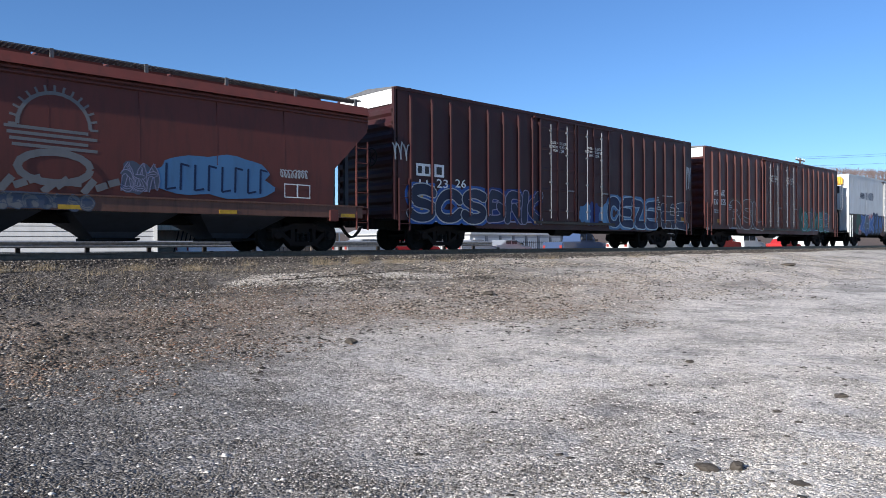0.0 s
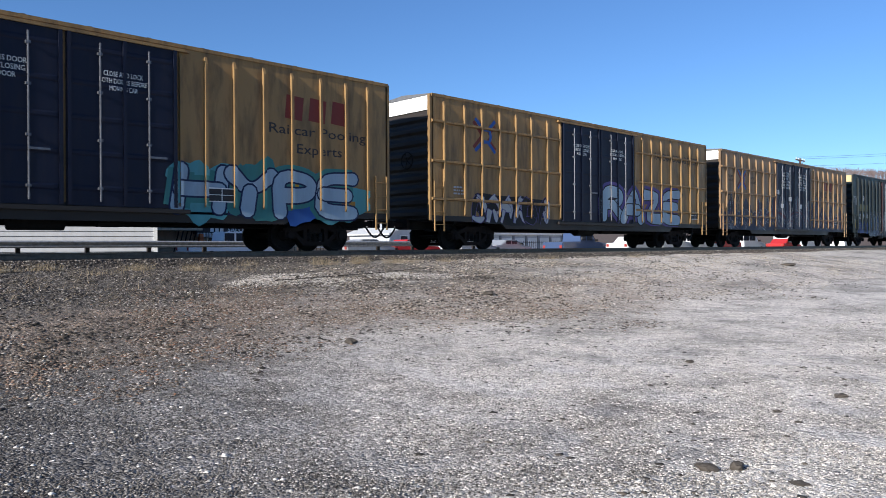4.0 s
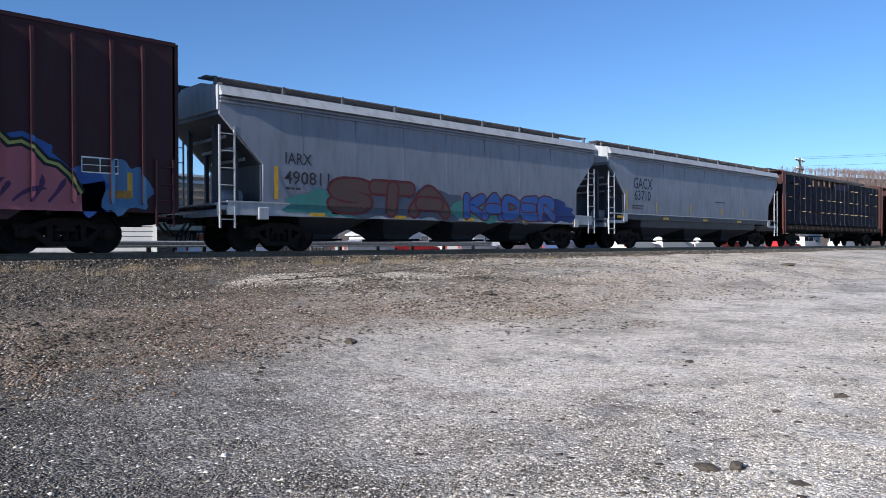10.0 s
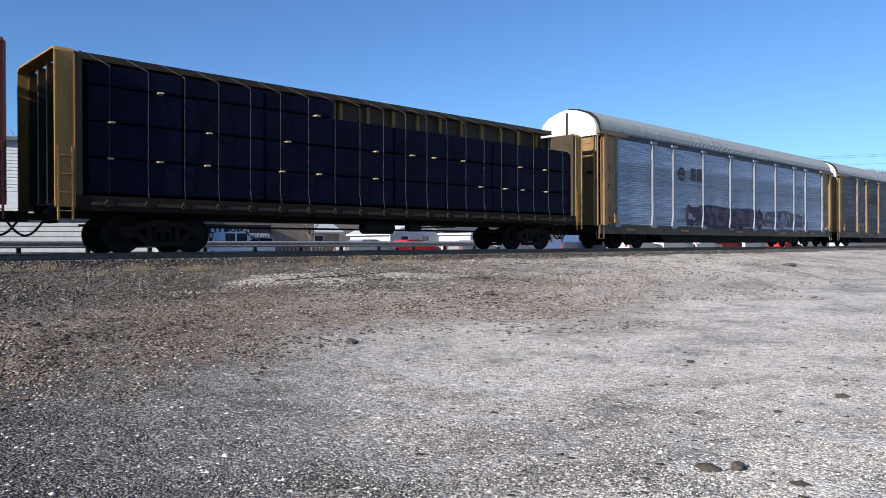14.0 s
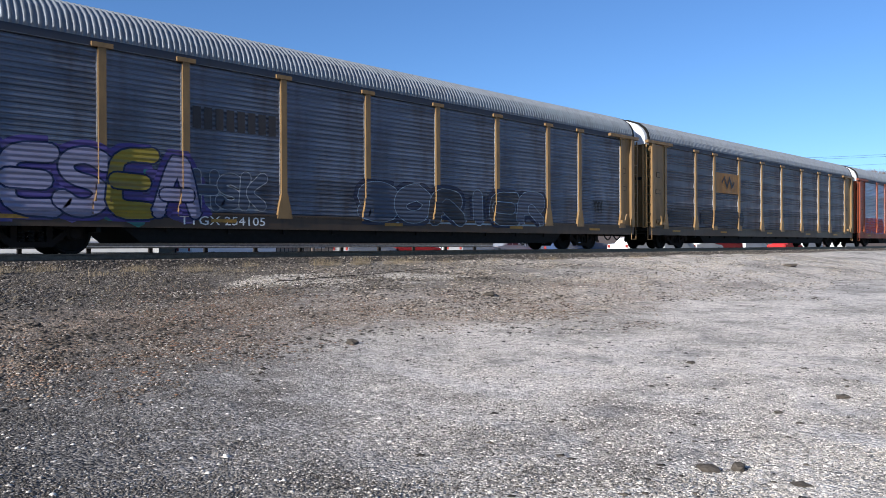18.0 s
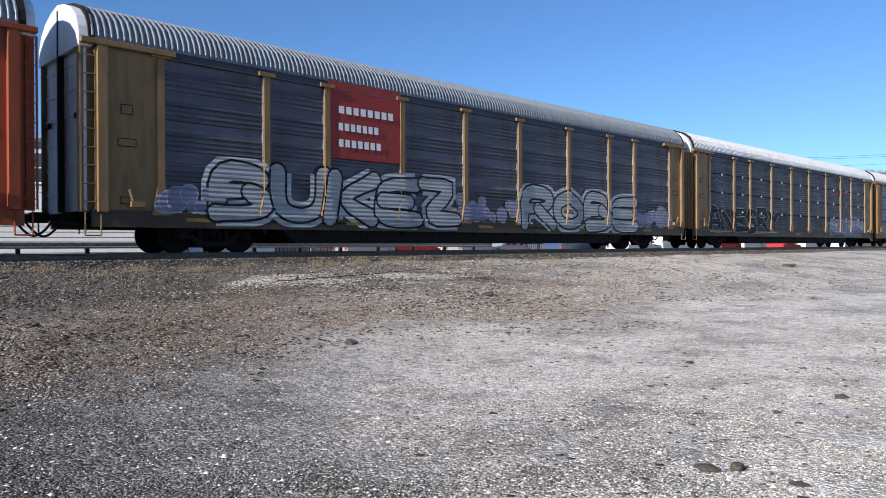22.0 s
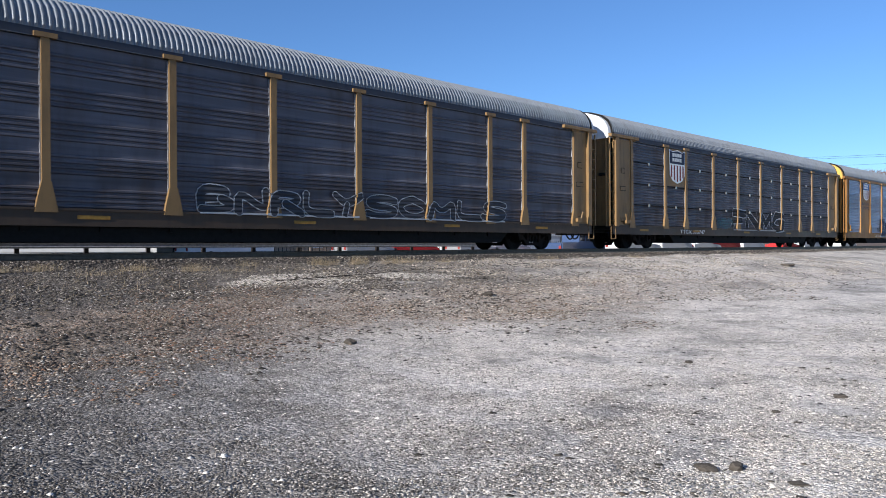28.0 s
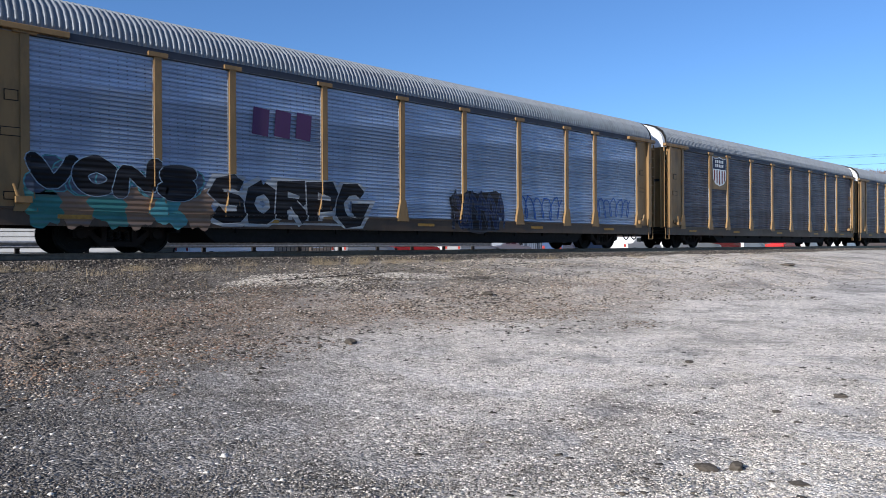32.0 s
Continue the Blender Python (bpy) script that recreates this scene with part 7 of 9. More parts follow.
def ground_z(x, y):
    """Level lot, rising to the foot of the ballast and level again behind the track."""
    pts = ((-400.0, 0.0), (5.5, 0.0), (9.6, 0.16), (13.0, 0.68), (16.2, 1.07), (17.0, 1.1), (21.5, 1.1), (23.0, 0.95), (27.0, 0.7), (400.0, 0.4))
    for (a, u), (b, v) in zip(pts, pts[1:]):
        if y <= b:
            q = (y - a) / (b - a)
            return u + (v - u) * q
    return pts[-1][1]


def gravel_material():
    """Crushed stone: cells of many greys, with pale dusty, dark and rust-brown zones."""
    k = Nodes("gravel")
    o = k.coords()
    fine = k.add("ShaderNodeTexVoronoi")
    fine.inputs["Scale"].default_value = 42.0
    k.link(o, fine.inputs["Vector"])
    coarse = k.add("ShaderNodeTexVoronoi")
    coarse.inputs["Scale"].default_value = 17.0
    k.link(o, coarse.inputs["Vector"])
    zone = k.noise(o, 0.16, 5.0, 0.55)
    patch = k.noise(o, 0.9, 5.0, 0.6)
    sep = k.add("ShaderNodeSeparateXYZ")
    k.link(o, sep.inputs[0])

    def blend(sock, lo, hi):
        m = k.add("ShaderNodeMapRange")
        m.interpolation_type = "SMOOTHSTEP"
        m.inputs["From Min"].default_value, m.inputs["From Max"].default_value = lo, hi
        k.link(sock, m.inputs["Value"])
        return m.outputs[0]

    def calc(op, a, b):
        m = k.add("ShaderNodeMath")
        m.operation = op
        for i, v in enumerate((a, b)):
            if isinstance(v, (int, float)):
                m.inputs[i].default_value = v
            else:
                k.link(v, m.inputs[i])
        return m.outputs[0]

    def grey(sock):
        s = k.add("ShaderNodeSeparateColor")
        k.link(sock, s.inputs[0])
        return s.outputs[0], s.outputs[1]

    def ramp(sock, stops):      # stone colours, slightly warm
        return k.ramp(sock, [(p, (c[0] * 1.06, c[1], c[2] * 0.94)) for p, c in stops])

    fr, fg = grey(fine.outputs["Color"])
    cr, cg = grey(coarse.outputs["Color"])
    stone = ramp(fr, ((0.0, (0.16, 0.157, 0.153)), (0.45, (0.3, 0.293, 0.286)), (0.8, (0.45, 0.438, 0.425)), (1.0, (0.68, 0.66, 0.635))))
    brown = ramp(fg, ((0.0, (0.07, 0.06, 0.052)), (0.4, (0.2, 0.17, 0.14)), (0.75, (0.37, 0.31, 0.255)), (0.92, (0.42, 0.28, 0.18)), (1.0, (0.72, 0.67, 0.6))))
    dark = ramp(fr, ((0.0, (0.03, 0.03, 0.031)), (0.6, (0.095, 0.093, 0.092)), (0.9, (0.19, 0.186, 0.182)), (1.0, (0.44, 0.43, 0.42))))
    pale = ramp(fr, ((0.0, (0.42, 0.41, 0.396)), (0.5, (0.68, 0.663, 0.637)), (1.0, (0.85, 0.83, 0.8))))
    slope = ramp(fg, ((0.0, (0.03, 0.028, 0.027)), (0.5, (0.095, 0.088, 0.082)), (0.85, (0.2, 0.185, 0.17)), (1.0, (0.5, 0.47, 0.44))))
    wob = calc("MULTIPLY", calc("SUBTRACT", zone, 0.5), 4.0)
    yy = calc("ADD", sep.outputs[1], wob)
    xx = calc("ADD", sep.outputs[0], wob)
    # paler colour further along the lot
    c = k.mix(blend(calc("SUBTRACT", xx, calc("MULTIPLY", sep.outputs[1], 0.5)), -1.6, 5.0), stone, pale)
    # darker colour towards the other end
    c = k.mix(calc("MULTIPLY", blend(calc("SUBTRACT", calc("MULTIPLY", sep.outputs[1], 0.45), xx), -2.0, 1.8), 0.85), c, dark)
    # the brown strip between lot and ballast
    strip = calc("MULTIPLY", blend(yy, 8.2, 9.8), calc("SUBTRACT", 1.0, blend(yy, 11.4, 12.8)))
    strip = calc("MULTIPLY", strip, k.ramp(patch, ((0.3, 0.3), (0.62, 0.9))))
    strip = calc("MULTIPLY", strip, calc("SUBTRACT", 1.0, calc("MULTIPLY", blend(sep.outputs[0], 10.0, 24.0), 0.75)))
    c = k.mix(strip, c, brown)
    # the slope below the ballast, darker and full of litter at its near end
    near = calc("SUBTRACT", 1.0, blend(sep.outputs[0], 9.0, 26.0))
    upper = calc("MULTIPLY", blend(yy, 11.6, 12.6), calc("ADD", 0.1, calc("MULTIPLY", near, 0.75)))
    c = k.mix(upper, c, slope)
    # washed-out pale dust in long streaks
    streak = k.ramp(k.noise(k.coords((0.35, 1.6, 1)), 0.8, 5.0, 0.6), ((0.47, 0.0), (0.62, 0.85)))
    band = calc("MULTIPLY", calc("MULTIPLY", blend(yy, 11.9, 12.9), calc("SUBTRACT", 1.0, blend(yy, 14.0, 15.0))), calc("MULTIPLY", blend(xx, 4.0, 8.5), calc("SUBTRACT", 1.0, blend(xx, 13.0, 20.0))))
    c = k.mix(calc("MULTIPLY", streak, band), c, pale)
    c = k.mix(k.ramp(patch, ((0.32, 0.5), (0.5, 0.0))), c, (0.09, 0.085, 0.08))
    c = k.mix(k.ramp(k.noise(k.coords((0.6, 1.3, 1)), 0.35, 4.0, 0.55), ((0.36, 0.4), (0.5, 0.0))), c, (0.07, 0.066, 0.062))
    # single larger stones and hand-sized blotches
    c = k.mix(0.6, c, k.ramp(cr, ((0.0, 0.35), (0.3, 0.9), (0.75, 1.0), (1.0, 1.0))), "MULTIPLY")
    c = k.mix(0.5, c, k.ramp(k.noise(o, 4.5, 4.0, 0.65), ((0.36, 0.5), (0.56, 1.0))), "MULTIPLY")
    h = calc("ADD", calc("MULTIPLY", fine.outputs["Distance"], -1.0), calc("MULTIPLY", coarse.outputs["Distance"], -1.2))
    k.bump(h, 0.7, 0.019)
    return k.done(c, 0.95, 0.0, 0.05)


GRAVEL = gravel_material()


def axis_steps(near0, near1, step, far):
    xs = list(np.arange(near0, near1, step))
    lo, hi, s = near0, near1, step
    while hi < far:
        s *= 1.5
        lo, hi = lo - s, hi + s
        xs = [lo] + xs + [hi]
    return xs


def build_ground():
    xs, ys = axis_steps(-6, 40, 0.5, 2500), axis_steps(-2, 30, 0.4, 2500)
    verts = []
    for x in xs:
        for y in ys:
            z = ground_z(x, y)
            if -8 < x < 60 and -4 < y < 16.8:
                z += 0.05 * (noise.noise((x * 0.35, y * 0.35, 3.0))) + 0.02 * noise.noise((x * 1.3, y * 1.3, 7.0))
            verts.append((x, y, z))
    m = len(ys)
    faces = [(i * m + j, (i + 1) * m + j, (i + 1) * m + j + 1, i * m + j + 1) for i in range(len(xs) - 1) for j in range(m - 1)]
    me = bpy.data.meshes.new("ground")
    me.from_pydata(verts, [], faces)
    me.materials.append(GRAVEL)
    for p in me.polygons:
        p.use_smooth = True
    tagged(new("ground", me), "grey and brown crushed-stone lot beside the railway", "ground", kind="structure")


build_ground()


def scatter_stones(name, label, count, size, place, material, kind="stuff", flat=0.6, seed=1):
    """Loose stones as one joined mesh: uneven octahedra on the ground."""
    rng = np.random.default_rng(seed)
    base = np.array([(1, 0, 0), (0, 1, 0), (-1, 0, 0), (0, -1, 0), (0, 0, 1), (0, 0, -1)], float)
    tri = np.array([(0, 1, 4), (1, 2, 4), (2, 3, 4), (3, 0, 4), (1, 0, 5), (2, 1, 5), (3, 2, 5), (0, 3, 5)])
    px, py, pz = place(rng, count)
    r = size[0] + (size[1] - size[0]) * rng.random(count) ** 2.2
    v = base[None] * (1 + 0.45 * (rng.random((count, 6, 1)) - 0.5))
    v = v + 0.28 * (rng.random((count, 6, 3)) - 0.5)
    v[:, :, 2] *= flat
    a = rng.random(count) * 6.283
    ca, sa = np.cos(a)[:, None], np.sin(a)[:, None]
    x, y = v[:, :, 0] * ca - v[:, :, 1] * sa, v[:, :, 0] * sa + v[:, :, 1] * ca
    v = np.stack((x, y, v[:, :, 2]), 2) * r[:, None, None]
    v += np.stack((px, py, pz + r * flat * 0.35), 1)[:, None, :]
    verts = v.reshape(-1, 3)
    faces = (tri[None] + 6 * np.arange(count)[:, None, None]).reshape(-1, 3)
    me = bpy.data.meshes.new(name)
    me.vertices.add(len(verts))
    me.vertices.foreach_set("co", verts.ravel())
    me.loops.add(len(faces) * 3)
    me.loops.foreach_set("vertex_index", faces.ravel())
    me.polygons.add(len(faces))
    me.polygons.foreach_set("loop_start", np.arange(len(faces)) * 3)
    me.update(calc_edges=True)
    me.materials.append(material)
    ob = new(name, me)
    tagged(ob, label, "gravel", kind=kind)
    return ob


def stone_material(name, stops, rough=0.9):
    k = Nodes(name)
    g = k.add("ShaderNodeNewGeometry")
    n = k.noise(k.coords(), 60.0, 3.0)
    c = k.ramp(g.outputs["Random Per Island"], [(p, (c[0] * 1.06, c[1], c[2] * 0.94)) for p, c in stops])
    c = k.mix(k.ramp(n, ((0.4, 0.0), (0.75, 0.35))), c, (0.12, 0.11, 0.1))
    c = k.mix(0.6, c, k.ramp(k.noise(k.coords(), 5.0, 4.0, 0.65), ((0.36, 0.5), (0.54, 1.0))), "MULTIPLY")
    return k.done(c, rough, 0.0, 0.1)


BALLAST = stone_material("ballast_stone", ((0.0, (0.024, 0.023, 0.024)), (0.5, (0.07, 0.065, 0.063)), (0.85, (0.15, 0.138, 0.13)), (1.0, (0.4, 0.38, 0.36))))


def on_ballast(rng, n):
    x = -8 + 98 * rng.random(n) ** 1.3
    y = 16.1 + 1.75 * rng.random(n)
    q = np.clip((y - 16.2) / 0.95, 0, 1)
    return x, y, 1.04 + 0.17 * q


# ---------- track ----------
bm = bmesh.new()
prism(bm, [(16.15, 1.0), (17.15, 1.2), (21.4, 1.2), (22.4, 1.0)], "x", -700, 900)
o = part("ballast_bed", bm, BALLAST, None)
tagged(o, "bed of dark crushed ballast under the track", "ballast", kind="structure")
scatter_stones("ballast_stones", "loose dark ballast stones along the track shoulder", 34000, (0.018, 0.045), on_ballast, BALLAST, seed=4)
trk = new("railway_track")
tagged(trk, "single railway track of rusty steel rails on timber ties", "railway track", kind="structure")
for s in (-1, 1):
    bm = bmesh.new()
    y = TRACK_Y + s * 0.755
    prof = [(-0.07, -0.18), (0.07, -0.18), (0.07, -0.165), (0.012, -0.14), (0.012, -0.045), (0.036, -0.035), (0.036, -0.004), (0.03, 0.0),
            (-0.03, 0.0), (-0.036, -0.004), (-0.036, -0.035), (-0.012, -0.045), (-0.012, -0.14), (-0.07, -0.165)]
    prism(bm, [(y + p, RAIL_Z + z) for p, z in prof], "x", -700, 900)
    part("rail", bm, RAILTOP, trk)
TIE = mat_paint("creosoted_tie", (0.035, 0.028, 0.024), dirt=0.3)
tie = shared("tie", lambda: bev(boxes((-0.11, 0.11, -1.3, 1.3, -0.17, 0.0)), 0.012), TIE)
for i in range(170):
    piece("tie", tie, trk, at=pose(-6 + i * 0.52, TRACK_Y + 0.02 * math.sin(i * 2.3), RAIL_Z - 0.18, 0, 0, 0.8 * math.sin(i * 1.7)))
# ---------- loose stones and weeds on the lot ----------
LOT = stone_material("lot_stone", ((0.0, (0.08, 0.08, 0.08)), (0.35, (0.17, 0.168, 0.166)), (0.7, (0.32, 0.312, 0.3)), (0.9, (0.43, 0.42, 0.4)), (1.0, (0.6, 0.58, 0.56))))
LOTDARK = stone_material("lot_dark_stone", ((0.0, (0.04, 0.038, 0.036)), (0.5, (0.105, 0.1, 0.096)), (0.88, (0.175, 0.167, 0.16)), (1.0, (0.33, 0.32, 0.31))))
BROWNST = stone_material("brown_stone", ((0.0, (0.025, 0.022, 0.02)), (0.25, (0.085, 0.07, 0.058)), (0.5, (0.17, 0.135, 0.107)), (0.68, (0.24, 0.17, 0.125)), (0.76, (0.26, 0.145, 0.095)), (0.82, (0.25, 0.225, 0.2)), (1.0, (0.5, 0.47, 0.43))))
PALEST = stone_material("pale_stone", ((0.0, (0.22, 0.215, 0.21)), (0.5, (0.53, 0.52, 0.5)), (1.0, (0.8, 0.78, 0.75))))
DARKCHIP = stone_material("dark_chip", ((0.0, (0.02, 0.019, 0.018)), (1.0, (0.09, 0.08, 0.07))))
TANST = stone_material("tan_stone", ((0.0, (0.12, 0.105, 0.09)), (0.35, (0.38, 0.34, 0.285)), (0.7, (0.56, 0.5, 0.425)), (1.0, (0.8, 0.75, 0.68))))


def lot_height(x, y):
    z = np.array([ground_z(0, b) for b in y])
    w = np.array([0.05 * noise.noise((a * 0.35, b * 0.35, 3.0)) + 0.02 * noise.noise((a * 1.3, b * 1.3, 7.0)) for a, b in zip(x, y)])
    return z + np.where((y > -4) & (y < 16.8), w, 0)


def fan(a0, a1, r0, r1, y0, y1, power=1.5, keep=None):
    """Places in a fan on the ground, denser near its root."""
    def place(rng, n):
        xs, ys = np.empty(0), np.empty(0)
        while len(xs) < n:
            a = np.radians(a0 + (a1 - a0) * rng.random(n * 2))
            r = r0 + (r1 - r0) * rng.random(n * 2) ** power
            x, y = r * np.cos(a), r * np.sin(a)
            ok = (y > y0) & (y < y1)
            if keep is not None:
                ok &= keep(x, y, rng)
            xs, ys = np.concatenate((xs, x[ok])), np.concatenate((ys, y[ok]))
        xs, ys = xs[:n], ys[:n]
        return xs, ys, lot_height(xs, ys)
    return place


def rightness(x, y):
    return np.clip((x - 0.45 * y + 1.2) / 6.0, 0, 1)


def soft_strip(lo0, lo1, hi0, hi1):
    """Keep more stones inside a strip along the track, fewer towards its wavering edges."""
    def keep(x, y, g):
        w = np.array([1.9 * noise.noise((a * 0.22, b * 0.3, 5.0)) + 1.0 * noise.noise((a * 0.9, b * 0.9, 2.0)) for a, b in zip(x, y)])
        q = np.clip((y + w - lo0) / (lo1 - lo0), 0, 1) * np.clip((hi1 - y - w) / (hi1 - hi0), 0, 1)
        return g.random(len(x)) < q
    return keep


def patchy(lo0, lo1, hi0, hi1, x0=-9.0, x1=-8.0, x2=90.0, x3=91.0, seed=0.0, gap=0.25):
    """Keep stones in clusters inside a strip along the track, thinning out towards its ends."""
    edge = soft_strip(lo0, lo1, hi0, hi1)

    def keep(x, y, g):
        w = np.array([noise.noise((a * 0.45, b * 0.7, 11.0 + seed)) + 0.6 * noise.noise((a * 1.6, b * 2.2, 3.0 + seed)) for a, b in zip(x, y)])
        xs = x + 3.0 * w
        q = np.clip((xs - x0) / (x1 - x0), 0, 1) * np.clip((x3 - xs) / (x3 - x2), 0, 1) * np.clip((w + gap) / 0.6, 0.05, 1)
        return edge(x, y, g) & (g.random(len(x)) < q)
    return keep


scatter_stones("lot_gravel", "loose grey crushed stone of the lot", 70000, (0.005, 0.014), fan(10, 84, 3.4, 16, -1, 10.5, 1.3, lambda x, y, g: g.random(len(x)) < 0.2 + 0.8 * rightness(x, y)), LOT, seed=11, flat=0.4)
scatter_stones("lot_dark_gravel", "dark grey crushed stone of the lot", 60000, (0.005, 0.015), fan(30, 84, 3.4, 13, 1, 10, 1.3, lambda x, y, g: g.random(len(x)) > 0.1 + 0.9 * rightness(x, y)), LOTDARK, seed=12, flat=0.4)
scatter_stones("pale_gravel", "fine pale limestone gravel of the lot", 75000, (0.005, 0.015), fan(10, 62, 3.8, 22, -1, 11.5, 1.3, lambda x, y, g: g.random(len(x)) < rightness(x, y) ** 1.3), PALEST, seed=17, flat=0.4)
scatter_stones("pale_chips", "pale limestone chips on the lot", 4500, (0.008, 0.026), fan(10, 84, 3.4, 26, -1, 16, 1.3), PALEST, seed=13, flat=0.45)
scatter_stones("brown_stones", "rust-brown and grey stones below the track", 26000, (0.008, 0.03), fan(16, 84, 6.5, 34, 6.5, 15.0, 1.15, patchy(7.6, 10.8, 11.2, 13.4, x2=8.0, x3=27.0, gap=0.45)), BROWNST, seed=14, flat=0.45)
scatter_stones("tan_stones", "tan and pale stones along the slope", 14000, (0.01, 0.04), fan(14, 60, 11, 46, 7.5, 16.2, 1.1, patchy(8.4, 11.0, 15.5, 17.0, 6.0, 18.0, seed=4.0)), TANST, seed=18, flat=0.4)
scatter_stones("dark_rubble", "dark rubble strewn below the track", 8000, (0.012, 0.055), fan(16, 84, 7.5, 40, 7.0, 15.6, 1.1, patchy(7.0, 10.4, 14.0, 15.8, seed=8.0, gap=0.1)), DARKCHIP, seed=20, flat=0.3)
scatter_stones("slope_stones", "grey-brown stones on the slope below the ballast", 17000, (0.01, 0.038), fan(30, 84, 10.0, 34, 10.5, 16.3, 1.2, patchy(11.0, 14.0, 20, 21, x2=12.0, x3=28.0, gap=0.5)), BALLAST, seed=15, flat=0.45)
scatter_stones("dust_chips", "pale limestone dust and chips washed down the slope", 8000, (0.006, 0.022),
               fan(44, 72, 14.0, 21, 12.7, 14.7, 1.0, lambda x, y, g: np.array([noise.noise((a * 0.5, b * 0.9, 9.0)) + 0.5 * g.random() - 0.12 * abs(a - 9.9) - 0.3 * abs(b - 13.6) for a, b in zip(x, y)]) > 0.02), PALEST, seed=19)
scatter_stones("dark_chips", "flat dark chips and leaf litter on the pale gravel", 700, (0.014, 0.042), fan(10, 50, 4.0, 22, 0.5, 10, 1.1), DARKCHIP, seed=16, flat=0.28)


def rock(x, y, r, name="rock", label="dark weathered rock lying on the gravel", seed=1, flat=0.55, mat=DARKCHIP):
    rnd = random.Random(seed)
    bm = bmesh.new()
    bmesh.ops.create_icosphere(bm, subdivisions=2, radius=r)
    for v in bm.verts:
        v.co *= 1 + 0.5 * noise.noise(v.co * (1.6 / r) + Vector((seed, 0, 0))) + 0.2 * noise.noise(v.co * (4.5 / r) + Vector((0, seed, 0)))
        v.co.z *= flat
    ob = part(name, bm, mat, None)
    ob.matrix_basis = pose(x, y, float(lot_height(np.array([x]), np.array([y]))[0]) + r * flat * 0.5, 0, 0, rnd.uniform(0, 360))
    tagged(ob, label, "rock", "loose rocks", "thing")


rock(4.79, 2.17, 0.05, seed=3, flat=0.7)
rock(4.65, 2.31, 0.07, seed=4, flat=0.4)
rock(7.85, 2.51, 0.07, seed=5, flat=0.3)
rock(6.71, 2.68, 0.04, seed=6, flat=0.3)
rock(4.77, 1.77, 0.055, seed=7, flat=0.2)
rock(6.39, 8.54, 0.09, seed=8)
rock(12.24, 11.24, 0.12, seed=9)
rock(8.87, 4.64, 0.06, seed=10, flat=0.4)
rock(4.15, 5.45, 0.025, seed=11, label="pale limestone lump on the gravel", mat=PALEST)
rock(2.56, 4.94, 0.028, seed=12, label="pale limestone lump on the gravel", mat=PALEST)
rock(32.66, 12.55, 0.3, seed=13, flat=0.25)

# an old iron pipe half sunk in the slope
bm = bmesh.new()
pts = [Vector((8.3, 13.75, 0.79)), Vector((11.5, 14.25, 0.85)), Vector((13.0, 14.55, 0.9)), Vector((15.0, 14.75, 0.89)), Vector((18.6, 15.2, 0.95))]
for a, b in zip(pts, pts[1:]):
    tube(bm, a, b, 0.009, 6)
tagged(part("old_pipe", bm, RUST, None), "thin rusty iron pipe half buried in the slope", "pipe", kind="thing")

STRAW = plain("dry_straw", (0.3, 0.235, 0.15), 0.85, 0.0, 0.35, 3.0)


def tuft(x, y, n, h, spread, seed):
    """Dry winter grass: thin bent blades."""
    rnd = random.Random(seed)
    bm = bmesh.new()
    for _ in range(n):
        a = rnd.uniform(0, 6.283)
        r = spread * rnd.random() ** 0.6
        bx, by = r * math.cos(a) * 1.6, r * math.sin(a) * 0.6
        d = rnd.uniform(0, 6.283)
        l = h * rnd.uniform(0.4, 1.0)
        bend = rnd.uniform(0.3, 1.2) * l
        w = rnd.uniform(0.001, 0.0022)
        px, py = -math.sin(d) * w, math.cos(d) * w
        rows = [(bx, by, 0.0, 1.0), (bx + 0.3 * bend * math.cos(d), by + 0.3 * bend * math.sin(d), 0.6 * l, 0.8), (bx + bend * math.cos(d), by + bend * math.sin(d), 0.9 * l, 0.2)]
        vs = [(bm.verts.new((p[0] + px * p[3], p[1] + py * p[3], p[2])), bm.verts.new((p[0] - px * p[3], p[1] - py * p[3], p[2]))) for p in rows]
        for (a1, b1), (a2, b2) in zip(vs, vs[1:]):
            bm.faces.new((a1, b1, b2, a2))
    me = bpy.data.meshes.new("grass_tuft")
    bm.to_mesh(me)
    bm.free()
    me.materials.append(STRAW)
    ob = new("grass_tuft", me)
    ob.matrix_basis = pose(x, y, ground_z(x, y) - 0.01)
    tagged(ob, "tuft of dry straw-coloured winter grass", "grass", "grass tufts", "stuff")


for i, (x, y, n, h, s) in enumerate(((3.7, 16.0, 260, 0.28, 0.4), (4.5, 16.05, 240, 0.3, 0.38), (6.2, 15.8, 300, 0.3, 0.4), (7.4, 15.55, 320, 0.32, 0.42), (8.9, 16.0, 140, 0.3, 0.3),
                                     (10.95, 16.0, 260, 0.38, 0.34), (11.3, 15.9, 180, 0.3, 0.3), (12.2, 15.9, 360, 0.42, 0.36), (13.3, 15.75, 380, 0.4, 0.5), (14.1, 15.85, 200, 0.32, 0.4),
                                     (15.4, 15.9, 140, 0.26, 0.4), (5.3, 15.3, 160, 0.2, 0.5), (8.2, 15.2, 160, 0.2, 0.5), (17.5, 15.9, 140, 0.25, 0.5), (20.5, 16.0, 160, 0.25, 0.6), (26.0, 15.8, 160, 0.25, 0.7))):
    tuft(x, y, int(n * 0.9), h * 0.75, s * 0.6, i)


